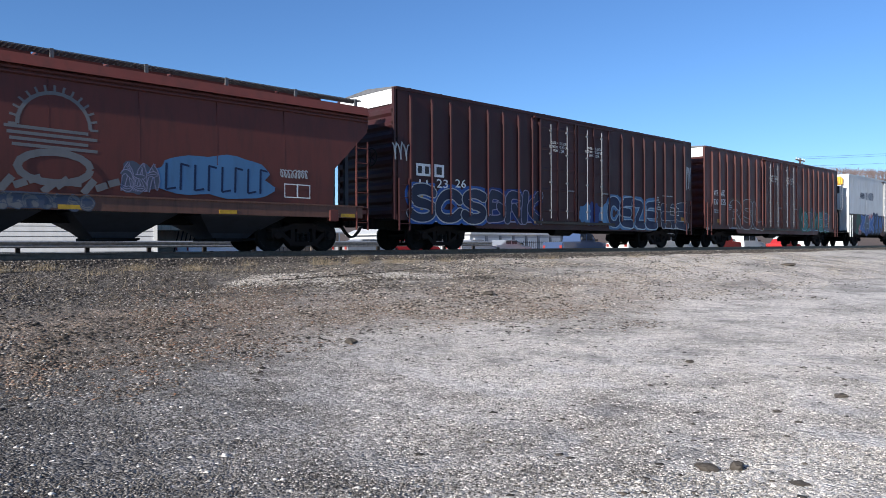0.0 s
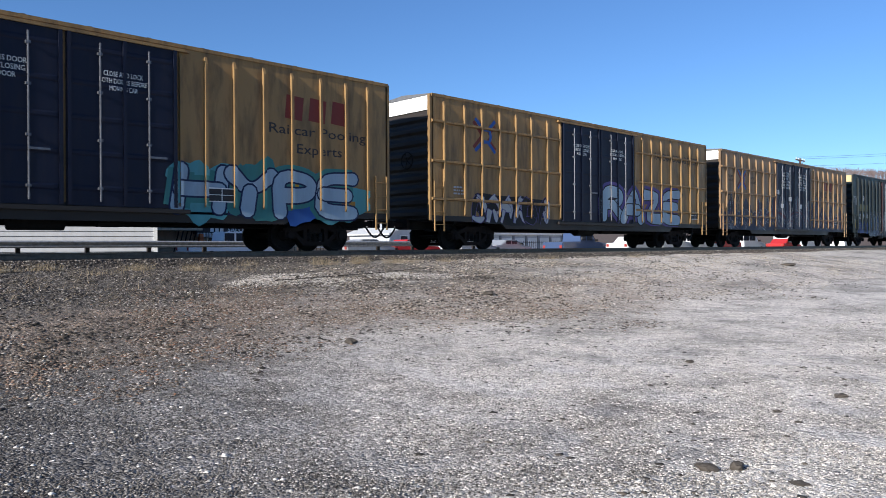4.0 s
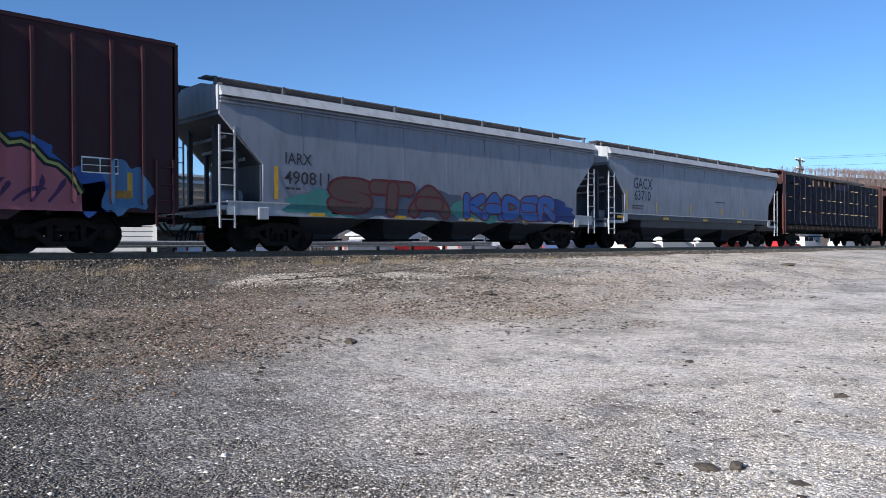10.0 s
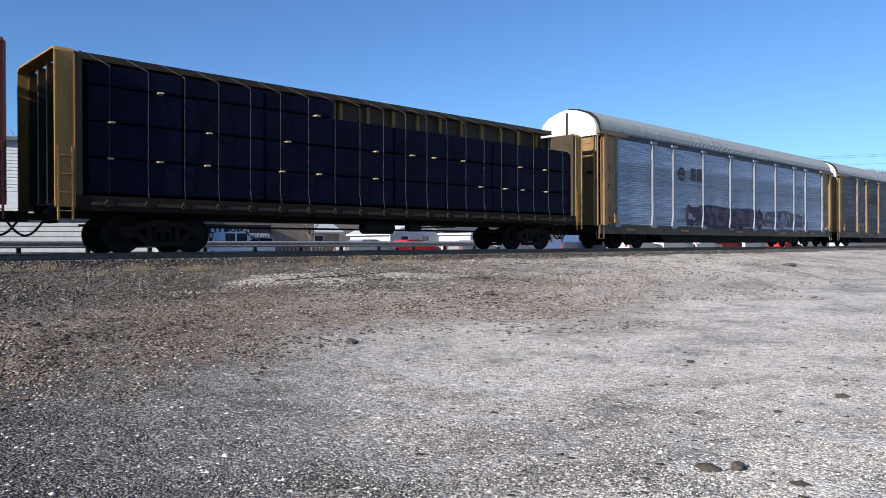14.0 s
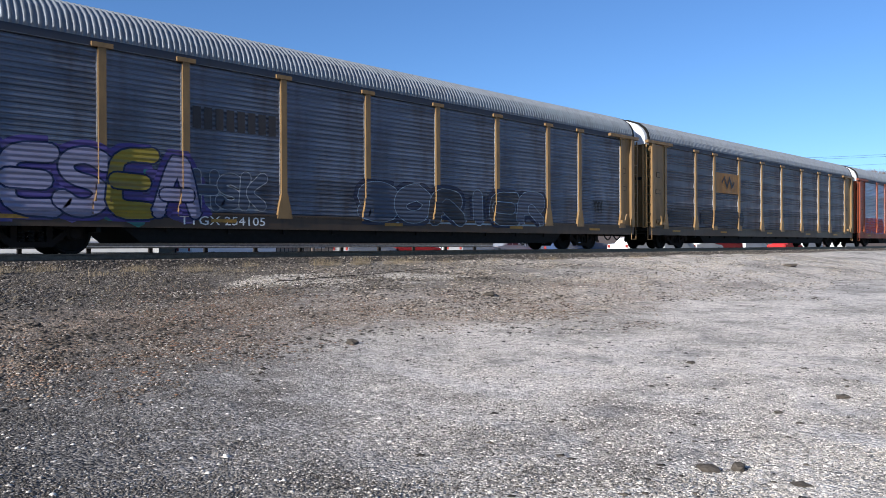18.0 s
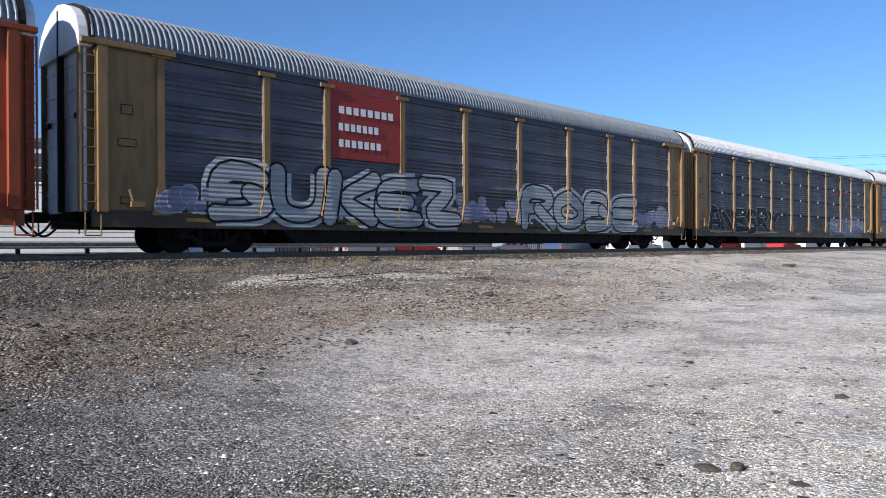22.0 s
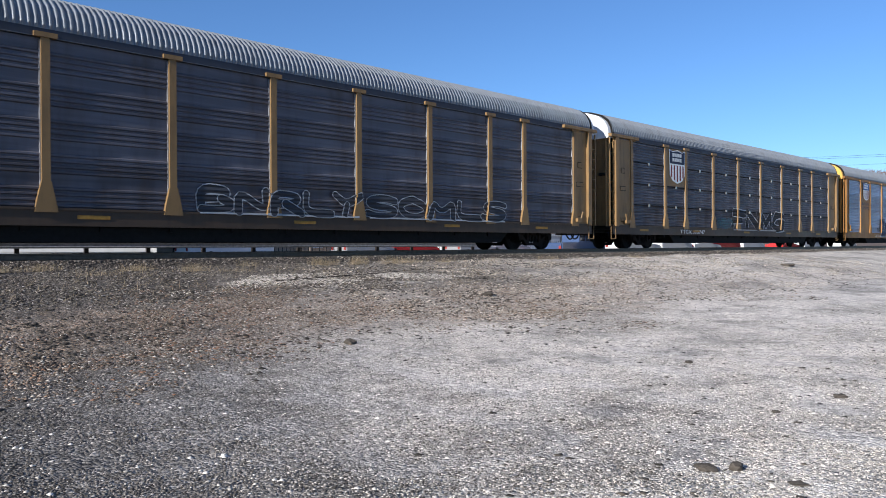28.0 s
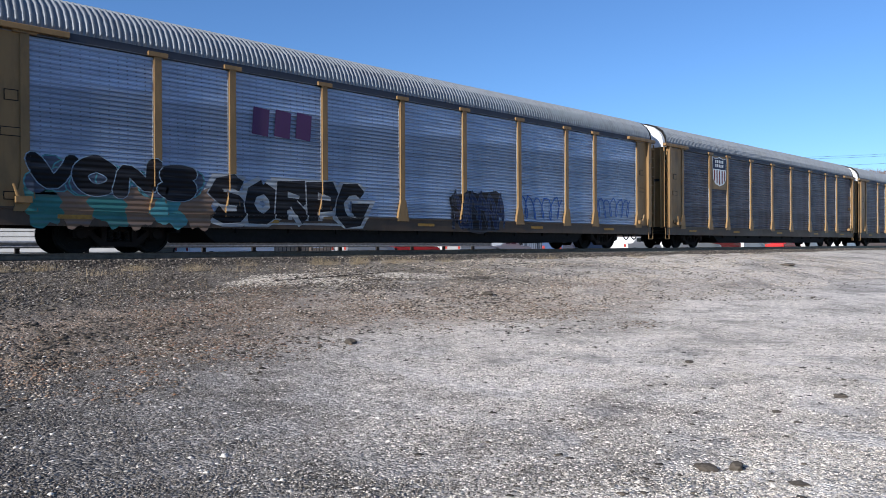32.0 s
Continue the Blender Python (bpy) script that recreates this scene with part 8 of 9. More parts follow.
def weeds():
    """Scattered dead stalks along the slope, joined."""
    bm = bmesh.new()
    rnd = random.Random(77)
    for _ in range(700):
        x, y = rnd.uniform(2, 40), rnd.uniform(13.0, 16.1)
        z = ground_z(x, y)
        d = rnd.uniform(0, 6.283)
        l = rnd.uniform(0.05, 0.22)
        lean = rnd.uniform(0.2, 1.4)
        p = Vector((x, y, z))
        q = p + Vector((math.cos(d) * math.sin(lean), math.sin(d) * math.sin(lean), math.cos(lean))) * l
        side = Vector((-math.sin(d), math.cos(d), 0)) * 0.004
        bm.faces.new([bm.verts.new(v) for v in (p - side, p + side, q + side * 0.3, q - side * 0.3)])
    for _ in range(2600):      # straw lying flat
        x, y = rnd.uniform(1.5, 16), rnd.uniform(11.8, 16.1)
        z = float(lot_height(np.array([x]), np.array([y]))[0]) + 0.012
        d, l = rnd.gauss(0.3, 0.7), rnd.uniform(0.08, 0.4)
        p, q = Vector((x, y, z)), Vector((x + l * math.cos(d), y + l * math.sin(d), z + rnd.uniform(0.0, 0.05) + 0.11 * l * math.sin(d)))
        side = Vector((-math.sin(d), math.cos(d), 0)) * 0.0035
        bm.faces.new([bm.verts.new(v) for v in (p - side, p + side, q + side * 0.4, q - side * 0.4)])
    me = bpy.data.meshes.new("dead_weeds")
    bm.to_mesh(me)
    bm.free()
    me.materials.append(STRAW)
    tagged(new("dead_weeds", me), "dead weed stalks strewn over the slope", "weeds", kind="stuff")


weeds()

# ---------- behind the track ----------
CLAP = paint("white_clapboard", (0.44, 0.45, 0.47), 0.6, 0.0, 0.15)
TRIMW = plain("white_trim", (0.62, 0.62, 0.61), 0.5, 0.0, 0.08)
SHINGLE = paint("grey_shingles", (0.1, 0.1, 0.11), 0.9, 0.0, 0.3)
PALEROOF = paint("pale_metal_roof", (0.62, 0.62, 0.6), 0.5, 0.2, 0.25)
BRICK = paint("tan_brick", (0.42, 0.31, 0.22), 0.85, 0.0, 0.3)
DARKWALL = paint("dark_green_siding", (0.05, 0.065, 0.06), 0.8, 0.0, 0.3)
ORANGE = paint("orange_post_paint", (0.5, 0.14, 0.05), 0.6, 0.0, 0.25)
PANE = Nodes("window_pane").done((0.03, 0.035, 0.045), 0.08, 0.0, 0.8)
ASPHALT = paint("asphalt", (0.05, 0.05, 0.052), 0.9, 0.0, 0.3, (0.09, 0.085, 0.08), 0.4)

bm = bmesh.new()
vs = [bm.verts.new(p) for p in ((-80, 24.2, 0.92), (260, 24.2, 0.92), (260, 36, 0.72), (-80, 36, 0.72))]
bm.faces.new(vs)
tagged(part("road", bm, ASPHALT, None), "worn grey asphalt street behind the railway", "road", kind="structure")


def window(parent, x0, x1, z0, z1, y):
    w = part("window", boxes((x0, x1, y - 0.02, y + 0.05, z0, z1)), PANE, parent)
    part("window_frame", boxes((x0 - 0.09, x0, y - 0.06, y + 0.02, z0 - 0.09, z1 + 0.09)), TRIMW, w)
    part("window_frame", boxes((x1, x1 + 0.09, y - 0.06, y + 0.02, z0 - 0.09, z1 + 0.09)), TRIMW, w)
    part("window_frame", boxes((x0, x1, y - 0.06, y + 0.02, z1, z1 + 0.09)), TRIMW, w)
    part("window_sill", boxes((x0 - 0.12, x1 + 0.12, y - 0.1, y + 0.02, z0 - 0.09, z0)), TRIMW, w)
    part("meeting_rail", boxes((x0, x1, y - 0.045, y - 0.02, (z0 + z1) / 2 - 0.03, (z0 + z1) / 2 + 0.03)), TRIMW, w)


def clapboard_house(name, label, x0, x1, y0, y1, z0, eave, ridge, windows, board=0.16, mat=None, roof=None, gable="x", turn=0):
    """Boarded house with separate lapped boards on the wall that faces the track."""
    mat, roof = mat or CLAP, roof or SHINGLE
    h = new(name)
    tagged(h, label, "house", "houses", "thing")
    part("wall", boxes((x0, x1, y0 + 0.03, y1, z0, eave)), mat, h)
    n = int((eave - z0) / board)
    for i in range(n):
        z = z0 + i * board
        bm = bmesh.new()
        prism(bm, [(y0 + 0.03, z), (y0 - 0.012, z), (y0 + 0.02, z + board), (y0 + 0.03, z + board)], "x", x0, x1)
        part("board", bm, mat, h)
        bm = bmesh.new()
        prism(bm, [(x1 - 0.0, z), (x1 + 0.04, z), (x1 + 0.01, z + board), (x1 - 0.0, z + board)], "y", y0 + 0.03, y1)
        part("board", bm, mat, h)
    for xx in (x0, x1):
        part("corner_board", boxes((xx - 0.07, xx + 0.07, y0 - 0.04, y0 + 0.04, z0, eave)), TRIMW, h)
    bm = bmesh.new()
    if gable == "x":
        ym = (y0 + y1) / 2
        prism(bm, [(y0 - 0.35, eave - 0.08), (ym, ridge), (y1 + 0.35, eave - 0.08), (y1 + 0.35, eave + 0.08), (ym, ridge + 0.16), (y0 - 0.35, eave + 0.08)], "x", x0 - 0.35, x1 + 0.35)
        part("roof", bm, roof, h)
        bm = bmesh.new()
        prism(bm, [(y0, eave), (y1, eave), (ym, ridge)], "x", x0, x1)
        part("gable", bm, mat, h)
    else:
        xm = (x0 + x1) / 2
        prism(bm, [(x0 - 0.35, eave - 0.08), (xm, ridge), (x1 + 0.35, eave - 0.08), (x1 + 0.35, eave + 0.08), (xm, ridge + 0.16), (x0 - 0.35, eave + 0.08)], "y", y0 - 0.35, y1 + 0.35)
        part("roof", bm, roof, h)
        bm = bmesh.new()
        prism(bm, [(x0, eave), (x1, eave), (xm, ridge)], "y", y0, y1)
        part("gable", bm, mat, h)
    for x, w, z, hh in windows:
        window(h, x, x + w, z, z + hh, y0)
    if turn:      # turned about its corner nearest the shop
        h.matrix_basis = Matrix.Translation((x1, y0, 0)) @ pose(0, 0, 0, 0, 0, turn) @ Matrix.Translation((-x1, -y0, 0))
    return h


clapboard_house("clapboard_house", "white two-storey clapboard house with a dark roof", 2.0, 11.2, 38, 46, 0.5, 6.6, 7.0, ((9.7, 0.95, 4.65, 1.35), (6.2, 0.95, 4.65, 1.35), (3.2, 0.95, 4.65, 1.35), (8.6, 0.95, 1.6, 1.4)), gable="x", turn=-24)
clapboard_house("shed", "low white clapboard shed beside the street", -7.0, 11.7, 28, 32.5, 0.6, 2.85, 3.5, (), 0.19, roof=PALEROOF, turn=-22)
clapboard_house("house", "dark green house with white gable trim", 12.6, 19.0, 52, 60, 0.5, 5.3, 7.0, ((13.6, 0.9, 3.6, 1.3), (16.4, 0.9, 3.6, 1.3)), 0.2, DARKWALL)
clapboard_house("house", "small house with a pale metal roof", 35.0, 43.5, 60, 67, 0.5, 2.9, 4.4, ((36.5, 1.0, 1.5, 1.1), (40.5, 1.0, 1.5, 1.1)), 0.2, BRICK, PALEROOF)
clapboard_house("house", "small house with a pale metal roof", 50.0, 57.5, 60, 67, 0.5, 2.8, 4.2, ((51.5, 1.0, 1.5, 1.1), (54.5, 1.0, 1.5, 1.1)), 0.2, CLAP, PALEROOF, "y")
clapboard_house("house", "long white house among the far yards", 66.0, 80.0, 70, 78, 0.5, 3.4, 5.4, ((68, 1.0, 1.5, 1.2), (73, 1.0, 1.5, 1.2)), 0.2, CLAP, SHINGLE)


def salon():
    """Single-storey shop with a parapet, awning, window front and a lettered sign."""
    s = new("shop_building")
    tagged(s, "tan brick shop with a lettered sign, awning and orange post", "shop", kind="thing")
    part("wall", boxes((16.4, 30.5, 45.2, 56, 0.5, 6.0)), BRICK, s)
    for k in range(5):
        part("brick_course", boxes((16.4, 30.5, 45.12, 45.2, 3.6 + k * 0.5, 3.78 + k * 0.5)), TRIMW if k == 4 else BRICK, s)
    part("parapet_cap", boxes((16.2, 30.7, 45.0, 45.5, 6.0, 6.15)), TRIMW, s)
    part("fascia", boxes((21.3, 26.6, 44.6, 45.2, 2.35, 3.0)), LETTER_D, s)
    for i in range(26):
        part("awning_slat", boxes((21.3 + i * 0.2, 21.42 + i * 0.2, 44.5, 44.62, 2.16, 2.42)), TRIMW, s)
    me = fit_letters("SALON", 1.5, 0.3, 0.01)
    me.materials.clear()
    me.materials.append(LETTER_W)
    piece("sign_lettering", me, s, "white raised sign lettering", pose(23.4, 44.58, 2.5))
    for i in range(3):
        part("sign_bar", boxes((22.2 + i * 0.34, 22.42 + i * 0.34, 44.57, 44.6, 2.5, 2.8)), LETTER_W, s)
    part("post", boxes((21.35, 21.6, 44.3, 44.55, 0.5, 2.35)), ORANGE, s, "orange painted post")
    for x in (22.3, 23.6, 24.9, 26.0):
        window(s, x, x + 1.0, 1.1, 2.1, 45.15)
    part("porch_roof", boxes((16.8, 21.2, 43.6, 45.2, 2.55, 2.85)), paint("tan_fascia", (0.5, 0.4, 0.28), 0.7), s, "tan porch roof")
    for i in range(5):
        bm = bmesh.new()
        tube(bm, (19.2 + i * 0.28, 43.7, 0.5), (19.8 + i * 0.28, 43.9, 2.5), 0.04, 6)
        part("stair_rail", bm, BLACK, s)


salon()

# guard rail along the street
gr = new("guard_rail")
tagged(gr, "grey galvanised guard rail on posts along the street", "guard rail", kind="thing")
GALV = plain("galvanised_rail", (0.45, 0.46, 0.47), 0.45, 0.6)
bm = bmesh.new()
prism(bm, [(25.0, 1.50), (24.95, 1.55), (25.0, 1.60), (24.95, 1.68), (25.0, 1.73), (25.03, 1.73), (24.99, 1.68), (25.03, 1.60), (24.99, 1.55), (25.03, 1.50)], "x", -6, 27.5)
part("beam", bm, GALV, gr)
for i in range(17):
    part("post", boxes((-5.8 + i * 2.0, -5.68 + i * 2.0, 25.04, 25.16, 0.85, 1.72)), TIE, gr)

# picket fence in front of the yards
fn = new("fence")
tagged(fn, "dark iron picket fence along the far side of the street", "fence", kind="thing")
for z in (1.0, 1.75):
    part("fence_rail", boxes((26.0, 62.0, 43.5, 43.55, z, z + 0.05)), BLACK, fn)
pk = shared("picket", lambda: boxes((-0.015, 0.015, -0.015, 0.015, 0.0, 1.35)), BLACK)
for i in range(120):
    piece("picket", pk, fn, at=pose(26.0 + i * 0.3, 43.49, 0.6))

# row of white storage doors
st = new("storage_building")
tagged(st, "long white storage building with a row of doors", "building", kind="thing")
part("wall", boxes((57, 78, 55, 62, 0.5, 2.75)), CLAP, st)
part("roof", boxes((56.7, 78.3, 54.6, 62.4, 2.75, 2.95)), PALEROOF, st)
for i in range(9):
    part("door", boxes((57.6 + i * 2.25, 59.3 + i * 2.25, 54.9, 55.0, 0.5, 2.4)), TRIMW, st)
    part("pilaster", boxes((59.45 + i * 2.25, 59.7 + i * 2.25, 54.85, 55.0, 0.5, 2.6)), paint("grey_pilaster", (0.25, 0.26, 0.28), 0.7) if i == 0 else bpy.data.materials["grey_pilaster"], st)


def parked(name, label, x, y, z, paint_, kind, turn=0.0):
    """A parked vehicle, nose to +x: body, cabin with panes, four wheels, lamps, mirrors."""
    v = new(name)
    tagged(v, label, "car", "parked vehicles", "thing")
    v.matrix_basis = pose(x, y, z, 0, 0, turn)
    w = 0.9
    if kind == "pickup":
        low = [(-2.75, 0.45), (2.7, 0.45), (2.75, 0.75), (2.7, 1.05), (1.2, 1.15), (-2.75, 1.12)]
        cab = [(-0.6, 1.12), (-0.5, 1.78), (0.75, 1.8), (1.4, 1.15)]
    elif kind == "suv":
        low = [(-2.3, 0.4), (2.25, 0.4), (2.35, 0.7), (2.25, 1.0), (1.0, 1.1), (-2.35, 1.1)]
        cab = [(-2.3, 1.08), (-2.1, 1.72), (0.2, 1.75), (1.1, 1.1)]
    else:
        low = [(-2.3, 0.35), (2.25, 0.35), (2.35, 0.6), (2.2, 0.85), (1.0, 0.95), (-1.5, 0.98), (-2.3, 0.95)]
        cab = [(-1.6, 0.95), (-0.9, 1.4), (0.3, 1.42), (1.15, 0.94)]
    bm = bmesh.new()
    prism(bm, low, "y", -w, w)
    part("body", bev(bm, 0.06, 2), paint_, v)
    bm = bmesh.new()
    prism(bm, cab, "y", -w + 0.1, w - 0.1)
    c = part("cabin", bev(bm, 0.05, 2), paint_, v)
    zt = max(p[1] for p in cab)
    zb = min(p[1] for p in cab)
    mid = (cab[1][0] + cab[2][0]) / 2
    for s in (-1, 1):
        for a, b in ((cab[1][0] - 0.05, mid - 0.06), (mid + 0.06, cab[2][0] + 0.1)):
            part("side_pane", boxes((a, b, s * (w - 0.1) - 0.006, s * (w - 0.1) + 0.006, zb + 0.12, zt - 0.1)), PANE, c)
        part("mirror", boxes((cab[3][0] - 0.4, cab[3][0] - 0.25, s * (w + 0.08) - 0.08, s * (w + 0.08) + 0.08, zb + 0.05, zb + 0.2)), BLACK, v)
        part("headlight", boxes((low[2][0] - 0.06, low[2][0] + 0.01, s * 0.65 - 0.16, s * 0.65 + 0.16, 0.62, 0.76)), TRIMW, v)
        part("tail_light", boxes((low[0][0] - 0.02, low[0][0] + 0.04, s * 0.72 - 0.1, s * 0.72 + 0.1, 0.7, 0.9)), GP["redpaint"], v)
        for ax in (-1.4, 1.4):
            bm = bmesh.new()
            lathe(bm, [(-0.11, 0.28), (-0.1, 0.34), (0.1, 0.34), (0.11, 0.28)], n=18)
            t = part("wheel", bm, RUBBER, v)
            t.matrix_basis = pose(ax, s * (w - 0.08), 0.34)
            bm = bmesh.new()
            lathe(bm, [(-0.115, 0.06), (-0.125, 0.2), (0.125, 0.2), (0.115, 0.06)], n=12)
            part("rim", bm, STEEL, t)
    bm = bmesh.new()
    (x1_, z1_), (x2_, z2_) = cab[3], cab[2]
    vs = [bm.verts.new(p) for p in ((x1_ - 0.04, -w + 0.16, z1_ + 0.06), (x1_ - 0.04, w - 0.16, z1_ + 0.06), (x2_ + 0.06, w - 0.18, z2_ - 0.06), (x2_ + 0.06, -w + 0.18, z2_ - 0.06))]
    bm.faces.new(vs)
    for q in vs:
        q.co += Vector((0.05, 0, 0.035))
    part("windscreen", bm, PANE, c)
    return v


CARW = Nodes("white_car_paint").done((0.78, 0.78, 0.78), 0.25)
CARR = Nodes("red_car_paint").done((0.45, 0.03, 0.03), 0.25)
CARG = Nodes("silver_car_paint").done((0.4, 0.41, 0.43), 0.25, 0.4)
CARB = Nodes("blue_car_paint").done((0.05, 0.08, 0.16), 0.25)
parked("pickup_truck", "white pickup truck parked before the shop", 21.2, 40.5, 0.62, CARW, "pickup")
parked("sedan", "silver sedan parked along the street", 32.4, 41.5, 0.6, CARG, "sedan")
parked("sedan", "orange-red sedan parked along the street", 36.6, 41.5, 0.6, CARR, "sedan")
parked("sedan", "silver sedan parked along the street", 43.4, 41.5, 0.6, CARG, "sedan")
parked("sedan", "silver sedan parked along the street", 47.5, 41.5, 0.6, CARG, "sedan")
parked("pickup_truck", "dark blue pickup truck parked behind the track", 43.6, 31.5, 0.62, CARB, "pickup")
parked("sedan", "white sedan parked behind the track", 46.3, 28.4, 0.7, CARW, "sedan")
parked("suv", "white sport utility car parked behind the track", 51.3, 28.6, 0.68, CARW, "suv")
parked("sedan", "white sedan parked behind the track", 56.2, 28.6, 0.68, CARW, "sedan")
parked("pickup_truck", "red pickup truck parked behind the track", 62.5, 30.0, 0.68, CARR, "pickup")
parked("suv", "white sport utility car parked behind the track", 68.5, 30.2, 0.68, CARW, "suv")
parked("sedan", "red sedan parked behind the track", 77.5, 30.2, 0.66, CARR, "sedan")
parked("suv", "white sport utility car parked behind the track", 84.0, 30.5, 0.66, CARW, "suv")
parked("suv", "white sport utility car parked behind the track", 96.0, 30.5, 0.66, CARW, "suv")
bm = boxes((88.0, 96.0, 33.0, 35.5, 1.4, 4.0))
tr = new("box_trailer")
tagged(tr, "white box trailer parked far along the street", "trailer", kind="thing")
part("body", bm, CLAP, tr)
for xx in (89.2, 94.0):
    bm = bmesh.new()
    lathe(bm, [(-0.15, 0.4), (-0.14, 0.46), (0.14, 0.46), (0.15, 0.4)], n=16)
    q = part("wheel", bm, RUBBER, tr)
    q.matrix_basis = pose(xx, 33.2, 1.1)
part("chassis", boxes((88.2, 95.8, 33.2, 35.3, 1.2, 1.4)), BLACK, tr)

# utility poles with crossarms and wires
POLEWOOD = paint("pole_wood", (0.16, 0.11, 0.08), 0.85, 0.0, 0.3)
POLES = ((88.45, 32.6, 0.6, 11.4), (96.0, 6.5, 0.0, 12.2))
for i, (x, y, z, top) in enumerate(POLES):
    p = new("utility_pole")
    tagged(p, "tall wooden utility pole with two crossarms", "utility pole", "utility poles", "thing")
    bm = bmesh.new()
    tube(bm, (x, y, z - 0.3), (x, y, top), 0.17, 10, 0.11)
    part("pole", bm, POLEWOOD, p)
    for zz, ln in ((top - 0.25, 1.3), (top - 1.25, 1.1)):
        part("crossarm", boxes((x - ln, x + ln, y - 0.06, y + 0.06, zz - 0.06, zz + 0.06)), POLEWOOD, p)
        for k in (-1, -0.5, 0.5, 1):
            bm = bmesh.new()
            tube(bm, (x + k * (ln - 0.1), y, zz + 0.06), (x + k * (ln - 0.1), y, zz + 0.26), 0.05, 6)
            part("insulator", bm, TRIMW, p)
    for s in (-1, 1):
        bm = bmesh.new()
        tube(bm, (x, y - 0.08, top - 0.9), (x + s * 0.8, y - 0.08, top - 0.3), 0.025, 5)
        part("arm_brace", bm, POLEWOOD, p)
(xa, ya, _, ta), (xb, yb, _, tb) = POLES
for k, dz in ((-1.1, 0.02), (1.1, 0.02), (-0.9, -0.98)):
    bm = bmesh.new()
    pts = [Vector((xa + k + (xb - xa) * i / 12, ya + (yb - ya) * i / 12, ta + dz + (tb - ta) * i / 12 - 0.5 * math.sin(math.pi * i / 12))) for i in range(13)]
    rings = [[bm.verts.new(p + Vector((0, 0.012 * math.cos(math.pi * j / 2), 0.012 * math.sin(math.pi * j / 2)))) for j in range(4)] for p in pts]
    for r, q in zip(rings, rings[1:]):
        for j in range(4):
            bm.faces.new((r[j], r[(j + 1) % 4], q[(j + 1) % 4], q[j]))
    tagged(part("overhead_wire", bm, BLACK, None), "thin dark overhead wire between poles", "wire", "overhead wires", "thing")

# bare winter trees
BARK = paint("grey_bark", (0.15, 0.12, 0.1), 0.9, 0.0, 0.3)


def branch(bm, p, d, l, r, depth, rnd, sides=5):
    q = p + d * l
    tube(bm, p, q, r, sides, r * 0.62)
    if depth == 0:
        return
    for _ in range(rnd.choice((2, 3, 3))):
        e = (d + Vector((rnd.uniform(-0.8, 0.8), rnd.uniform(-0.8, 0.8), rnd.uniform(-0.15, 0.6)))).normalized()
        branch(bm, p + d * l * rnd.uniform(0.6, 1.0), e, l * rnd.uniform(0.55, 0.8), r * 0.58, depth - 1, rnd, max(3, sides - 1))


def bare_tree(x, y, z, h, seed):
    rnd = random.Random(seed)
    t = new("bare_tree")
    tagged(t, "leafless winter tree with fine grey branches", "tree", "bare trees", "thing")
    t.matrix_basis = pose(x, y, z)
    bm = bmesh.new()
    tube(bm, Vector((0, 0, -0.2)), Vector((0, 0, h * 0.35)), h * 0.025, 8, h * 0.018)
    part("trunk", bm, BARK, t)
    bm = bmesh.new()
    for _ in range(5):
        d = Vector((rnd.uniform(-0.6, 0.6), rnd.uniform(-0.6, 0.6), 1)).normalized()
        branch(bm, Vector((0, 0, h * rnd.uniform(0.26, 0.35))), d, h * 0.24, h * 0.011, 4, rnd)
    part("crown", bm, BARK, t)


bare_tree(11.2, 50.0, 0.5, 9.8, 1)
bare_tree(7.0, 52.0, 0.5, 10.5, 2)
bare_tree(14.5, 55.0, 0.5, 11.0, 5)
bare_tree(28.0, 41.8, 0.6, 3.6, 3)
bare_tree(31.0, 58.0, 0.5, 7.0, 4)


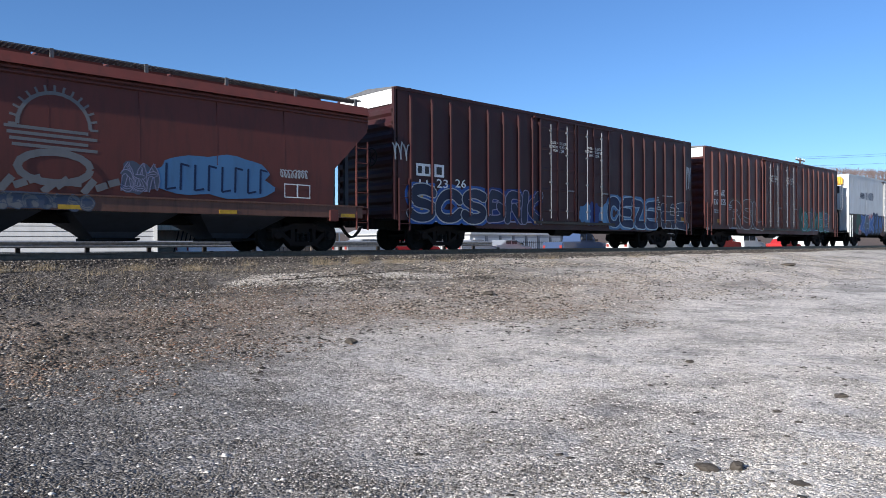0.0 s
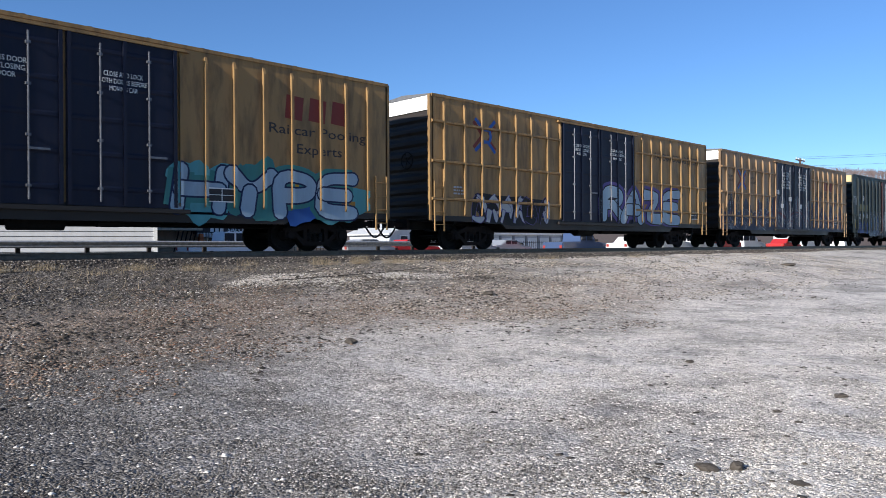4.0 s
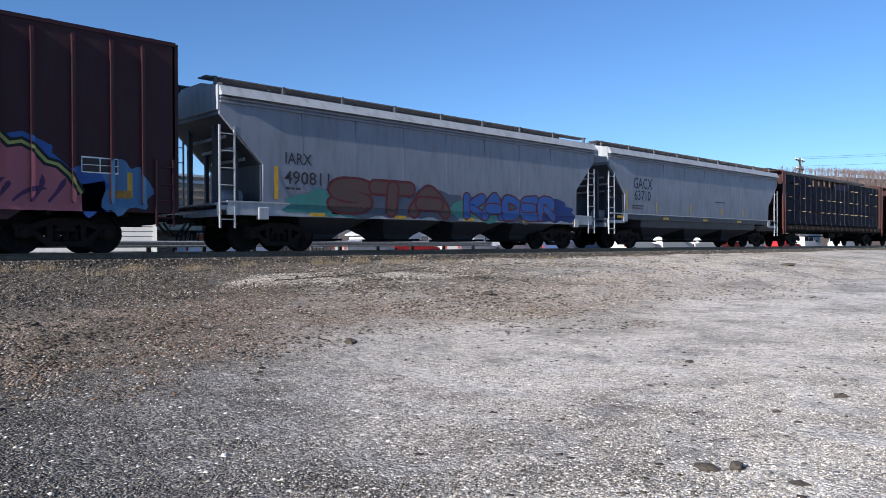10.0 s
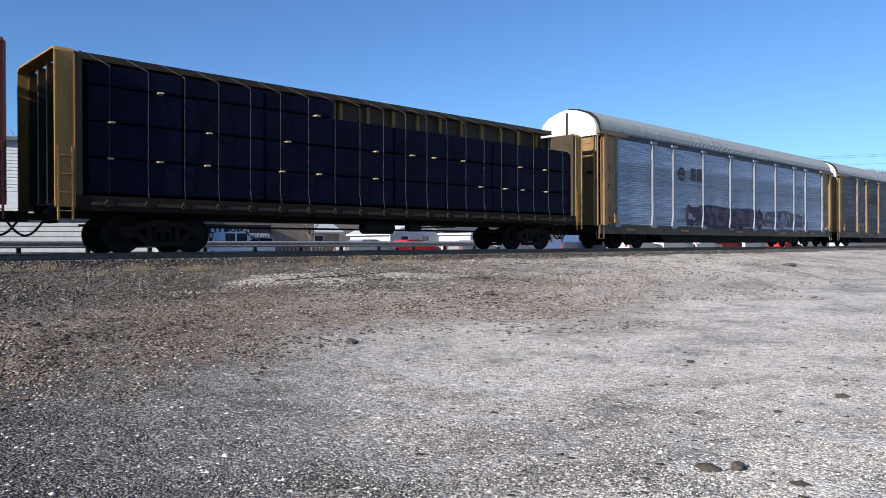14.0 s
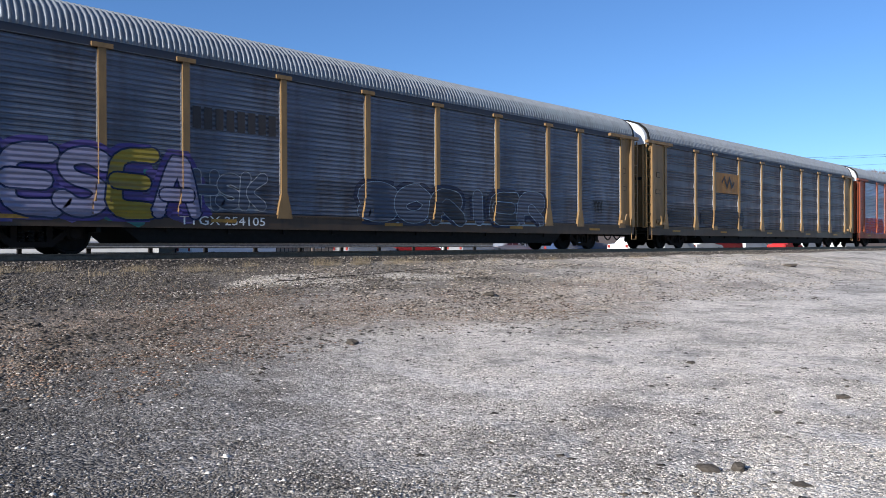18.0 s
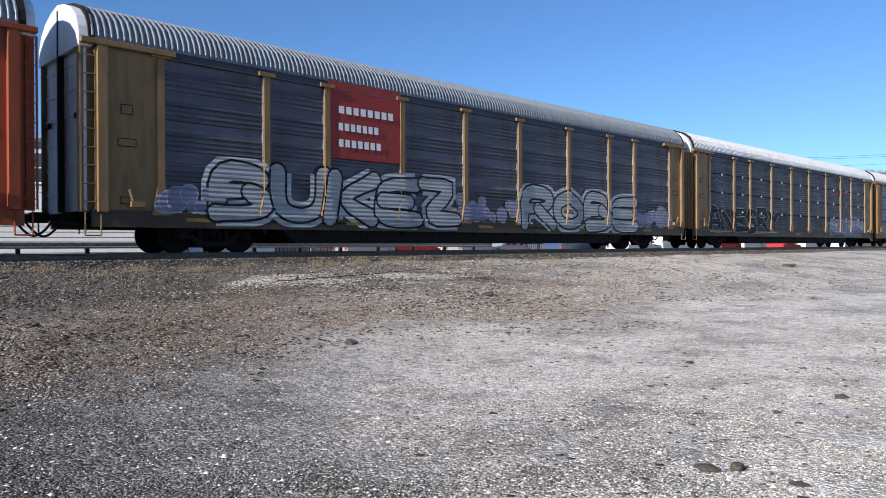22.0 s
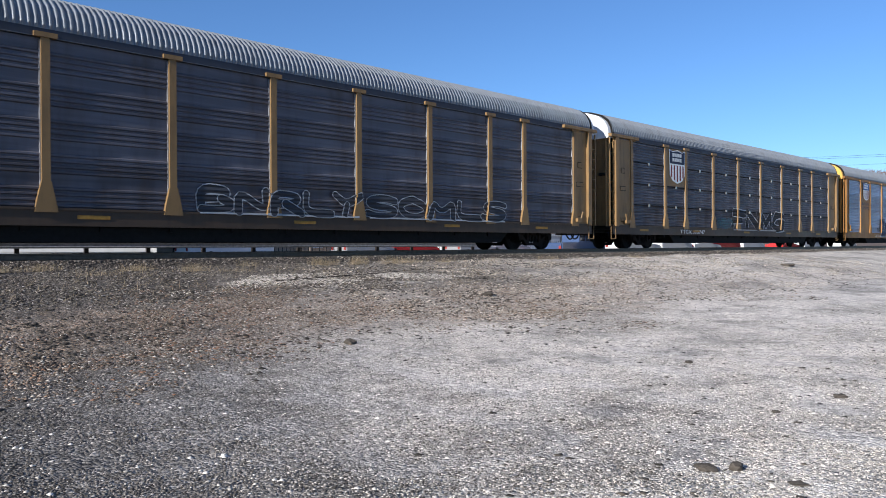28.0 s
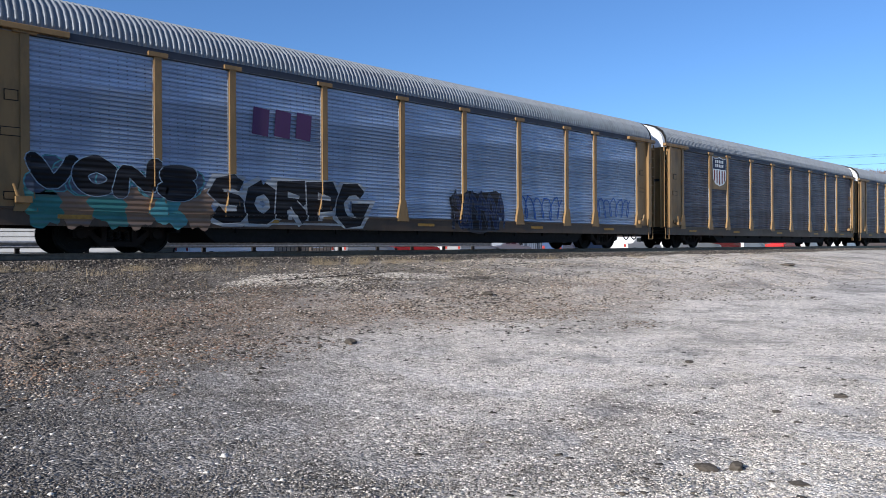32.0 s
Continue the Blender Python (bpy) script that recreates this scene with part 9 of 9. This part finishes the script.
def wooded_hill():
    """A long low ridge with leafless woods on it, far behind the town."""
    def ridge(x):
        rise = min(1.0, max(0.0, (x - 320) / 150))
        return 12 + 32 * rise * rise * (3 - 2 * rise) + 3 * noise.noise((x * 0.012, 1.0, 0.0)) + 2 * noise.noise((x * 0.03, 4.0, 0.0))
    xs = [-300 + 20 * i for i in range(66)]
    rows = []
    for x in xs:
        y0 = 230 - 0.25 * x if x < 600 else 80
        hh = ridge(x) * (1.0 if x > 60 else 0.7)
        rows.append([(x, y0 - 60, 0.0), (x, y0 - 30, hh * 0.45), (x, y0 + 10, hh * 0.85), (x, y0 + 60, hh), (x, y0 + 150, hh * 0.7)])
    verts = [v for r in rows for v in r]
    faces = [(i * 5 + j, (i + 1) * 5 + j, (i + 1) * 5 + j + 1, i * 5 + j + 1) for i in range(len(xs) - 1) for j in range(4)]
    me = bpy.data.meshes.new("hill")
    me.from_pydata(verts, [], faces)
    me.materials.append(paint("hill_litter", (0.13, 0.1, 0.085), 0.95))
    tagged(new("hill", me), "low hill covered in brown leaf litter", "hill", kind="structure")
    rnd = random.Random(9)
    vs, fs = [], []

    def spike(p, q, r):
        n = len(vs)
        for a in range(3):
            vs.append((p[0] + r * math.cos(a * 2.094), p[1] + r * math.sin(a * 2.094), p[2]))
        vs.append(q)
        for a in range(3):
            fs.append((n + a, n + (a + 1) % 3, n + 3))
    for _ in range(2600):
        x = rnd.uniform(240, 640)
        k = rnd.random()
        y0 = 230 - 0.25 * x
        y = y0 - 30 + 95 * k
        hh = ridge(x)
        z = hh * (0.45 + 0.4 * min(1.0, k * 95 / 40) if k * 95 < 40 else 0.85 + 0.15 * (k * 95 - 40) / 50)
        t = rnd.uniform(4.0, 6.5)
        spike((x, y, z - 1.0), (x + rnd.uniform(-0.5, 0.5), y, z + t), 0.16)
        for _k in range(9):
            b = z + t * rnd.uniform(0.3, 0.8)
            spike((x, y, b), (x + rnd.uniform(-2.2, 2.2), y + rnd.uniform(-2, 2), b + rnd.uniform(0.8, 2.6)), 0.09)
    me = bpy.data.meshes.new("far_woods")
    me.from_pydata(vs, [], fs)
    me.materials.append(paint("far_bark", (0.17, 0.13, 0.125), 0.95))
    tagged(new("far_woods", me), "leafless grey-brown woods on the far hill", "woods", kind="stuff")


wooded_hill()


def motions():
    """The whole train runs past at about 20 m/s; its wheels roll."""
    times = [i * 0.5 for i in range(65)]
    for car, mid in CARS:
        walk(car, [(t, pose(mid - run(t), TRACK_Y, RAIL_Z)) for t in times])
    for key, s in (("a", -1), ("b", 1)):
        first = WHEELS[key][0]
        walk(first, [(i / 30, pose(s * 0.889, 0, 0.457, 0, -84.5 * i, 0)) for i in range(961)])
        for w in WHEELS[key][1:]:
            w.rotation_mode = "QUATERNION"
            w.animation_data_create()
            w.animation_data.action = first.animation_data.action
            w.animation_data.action_slot = first.animation_data.action_slot


motions()
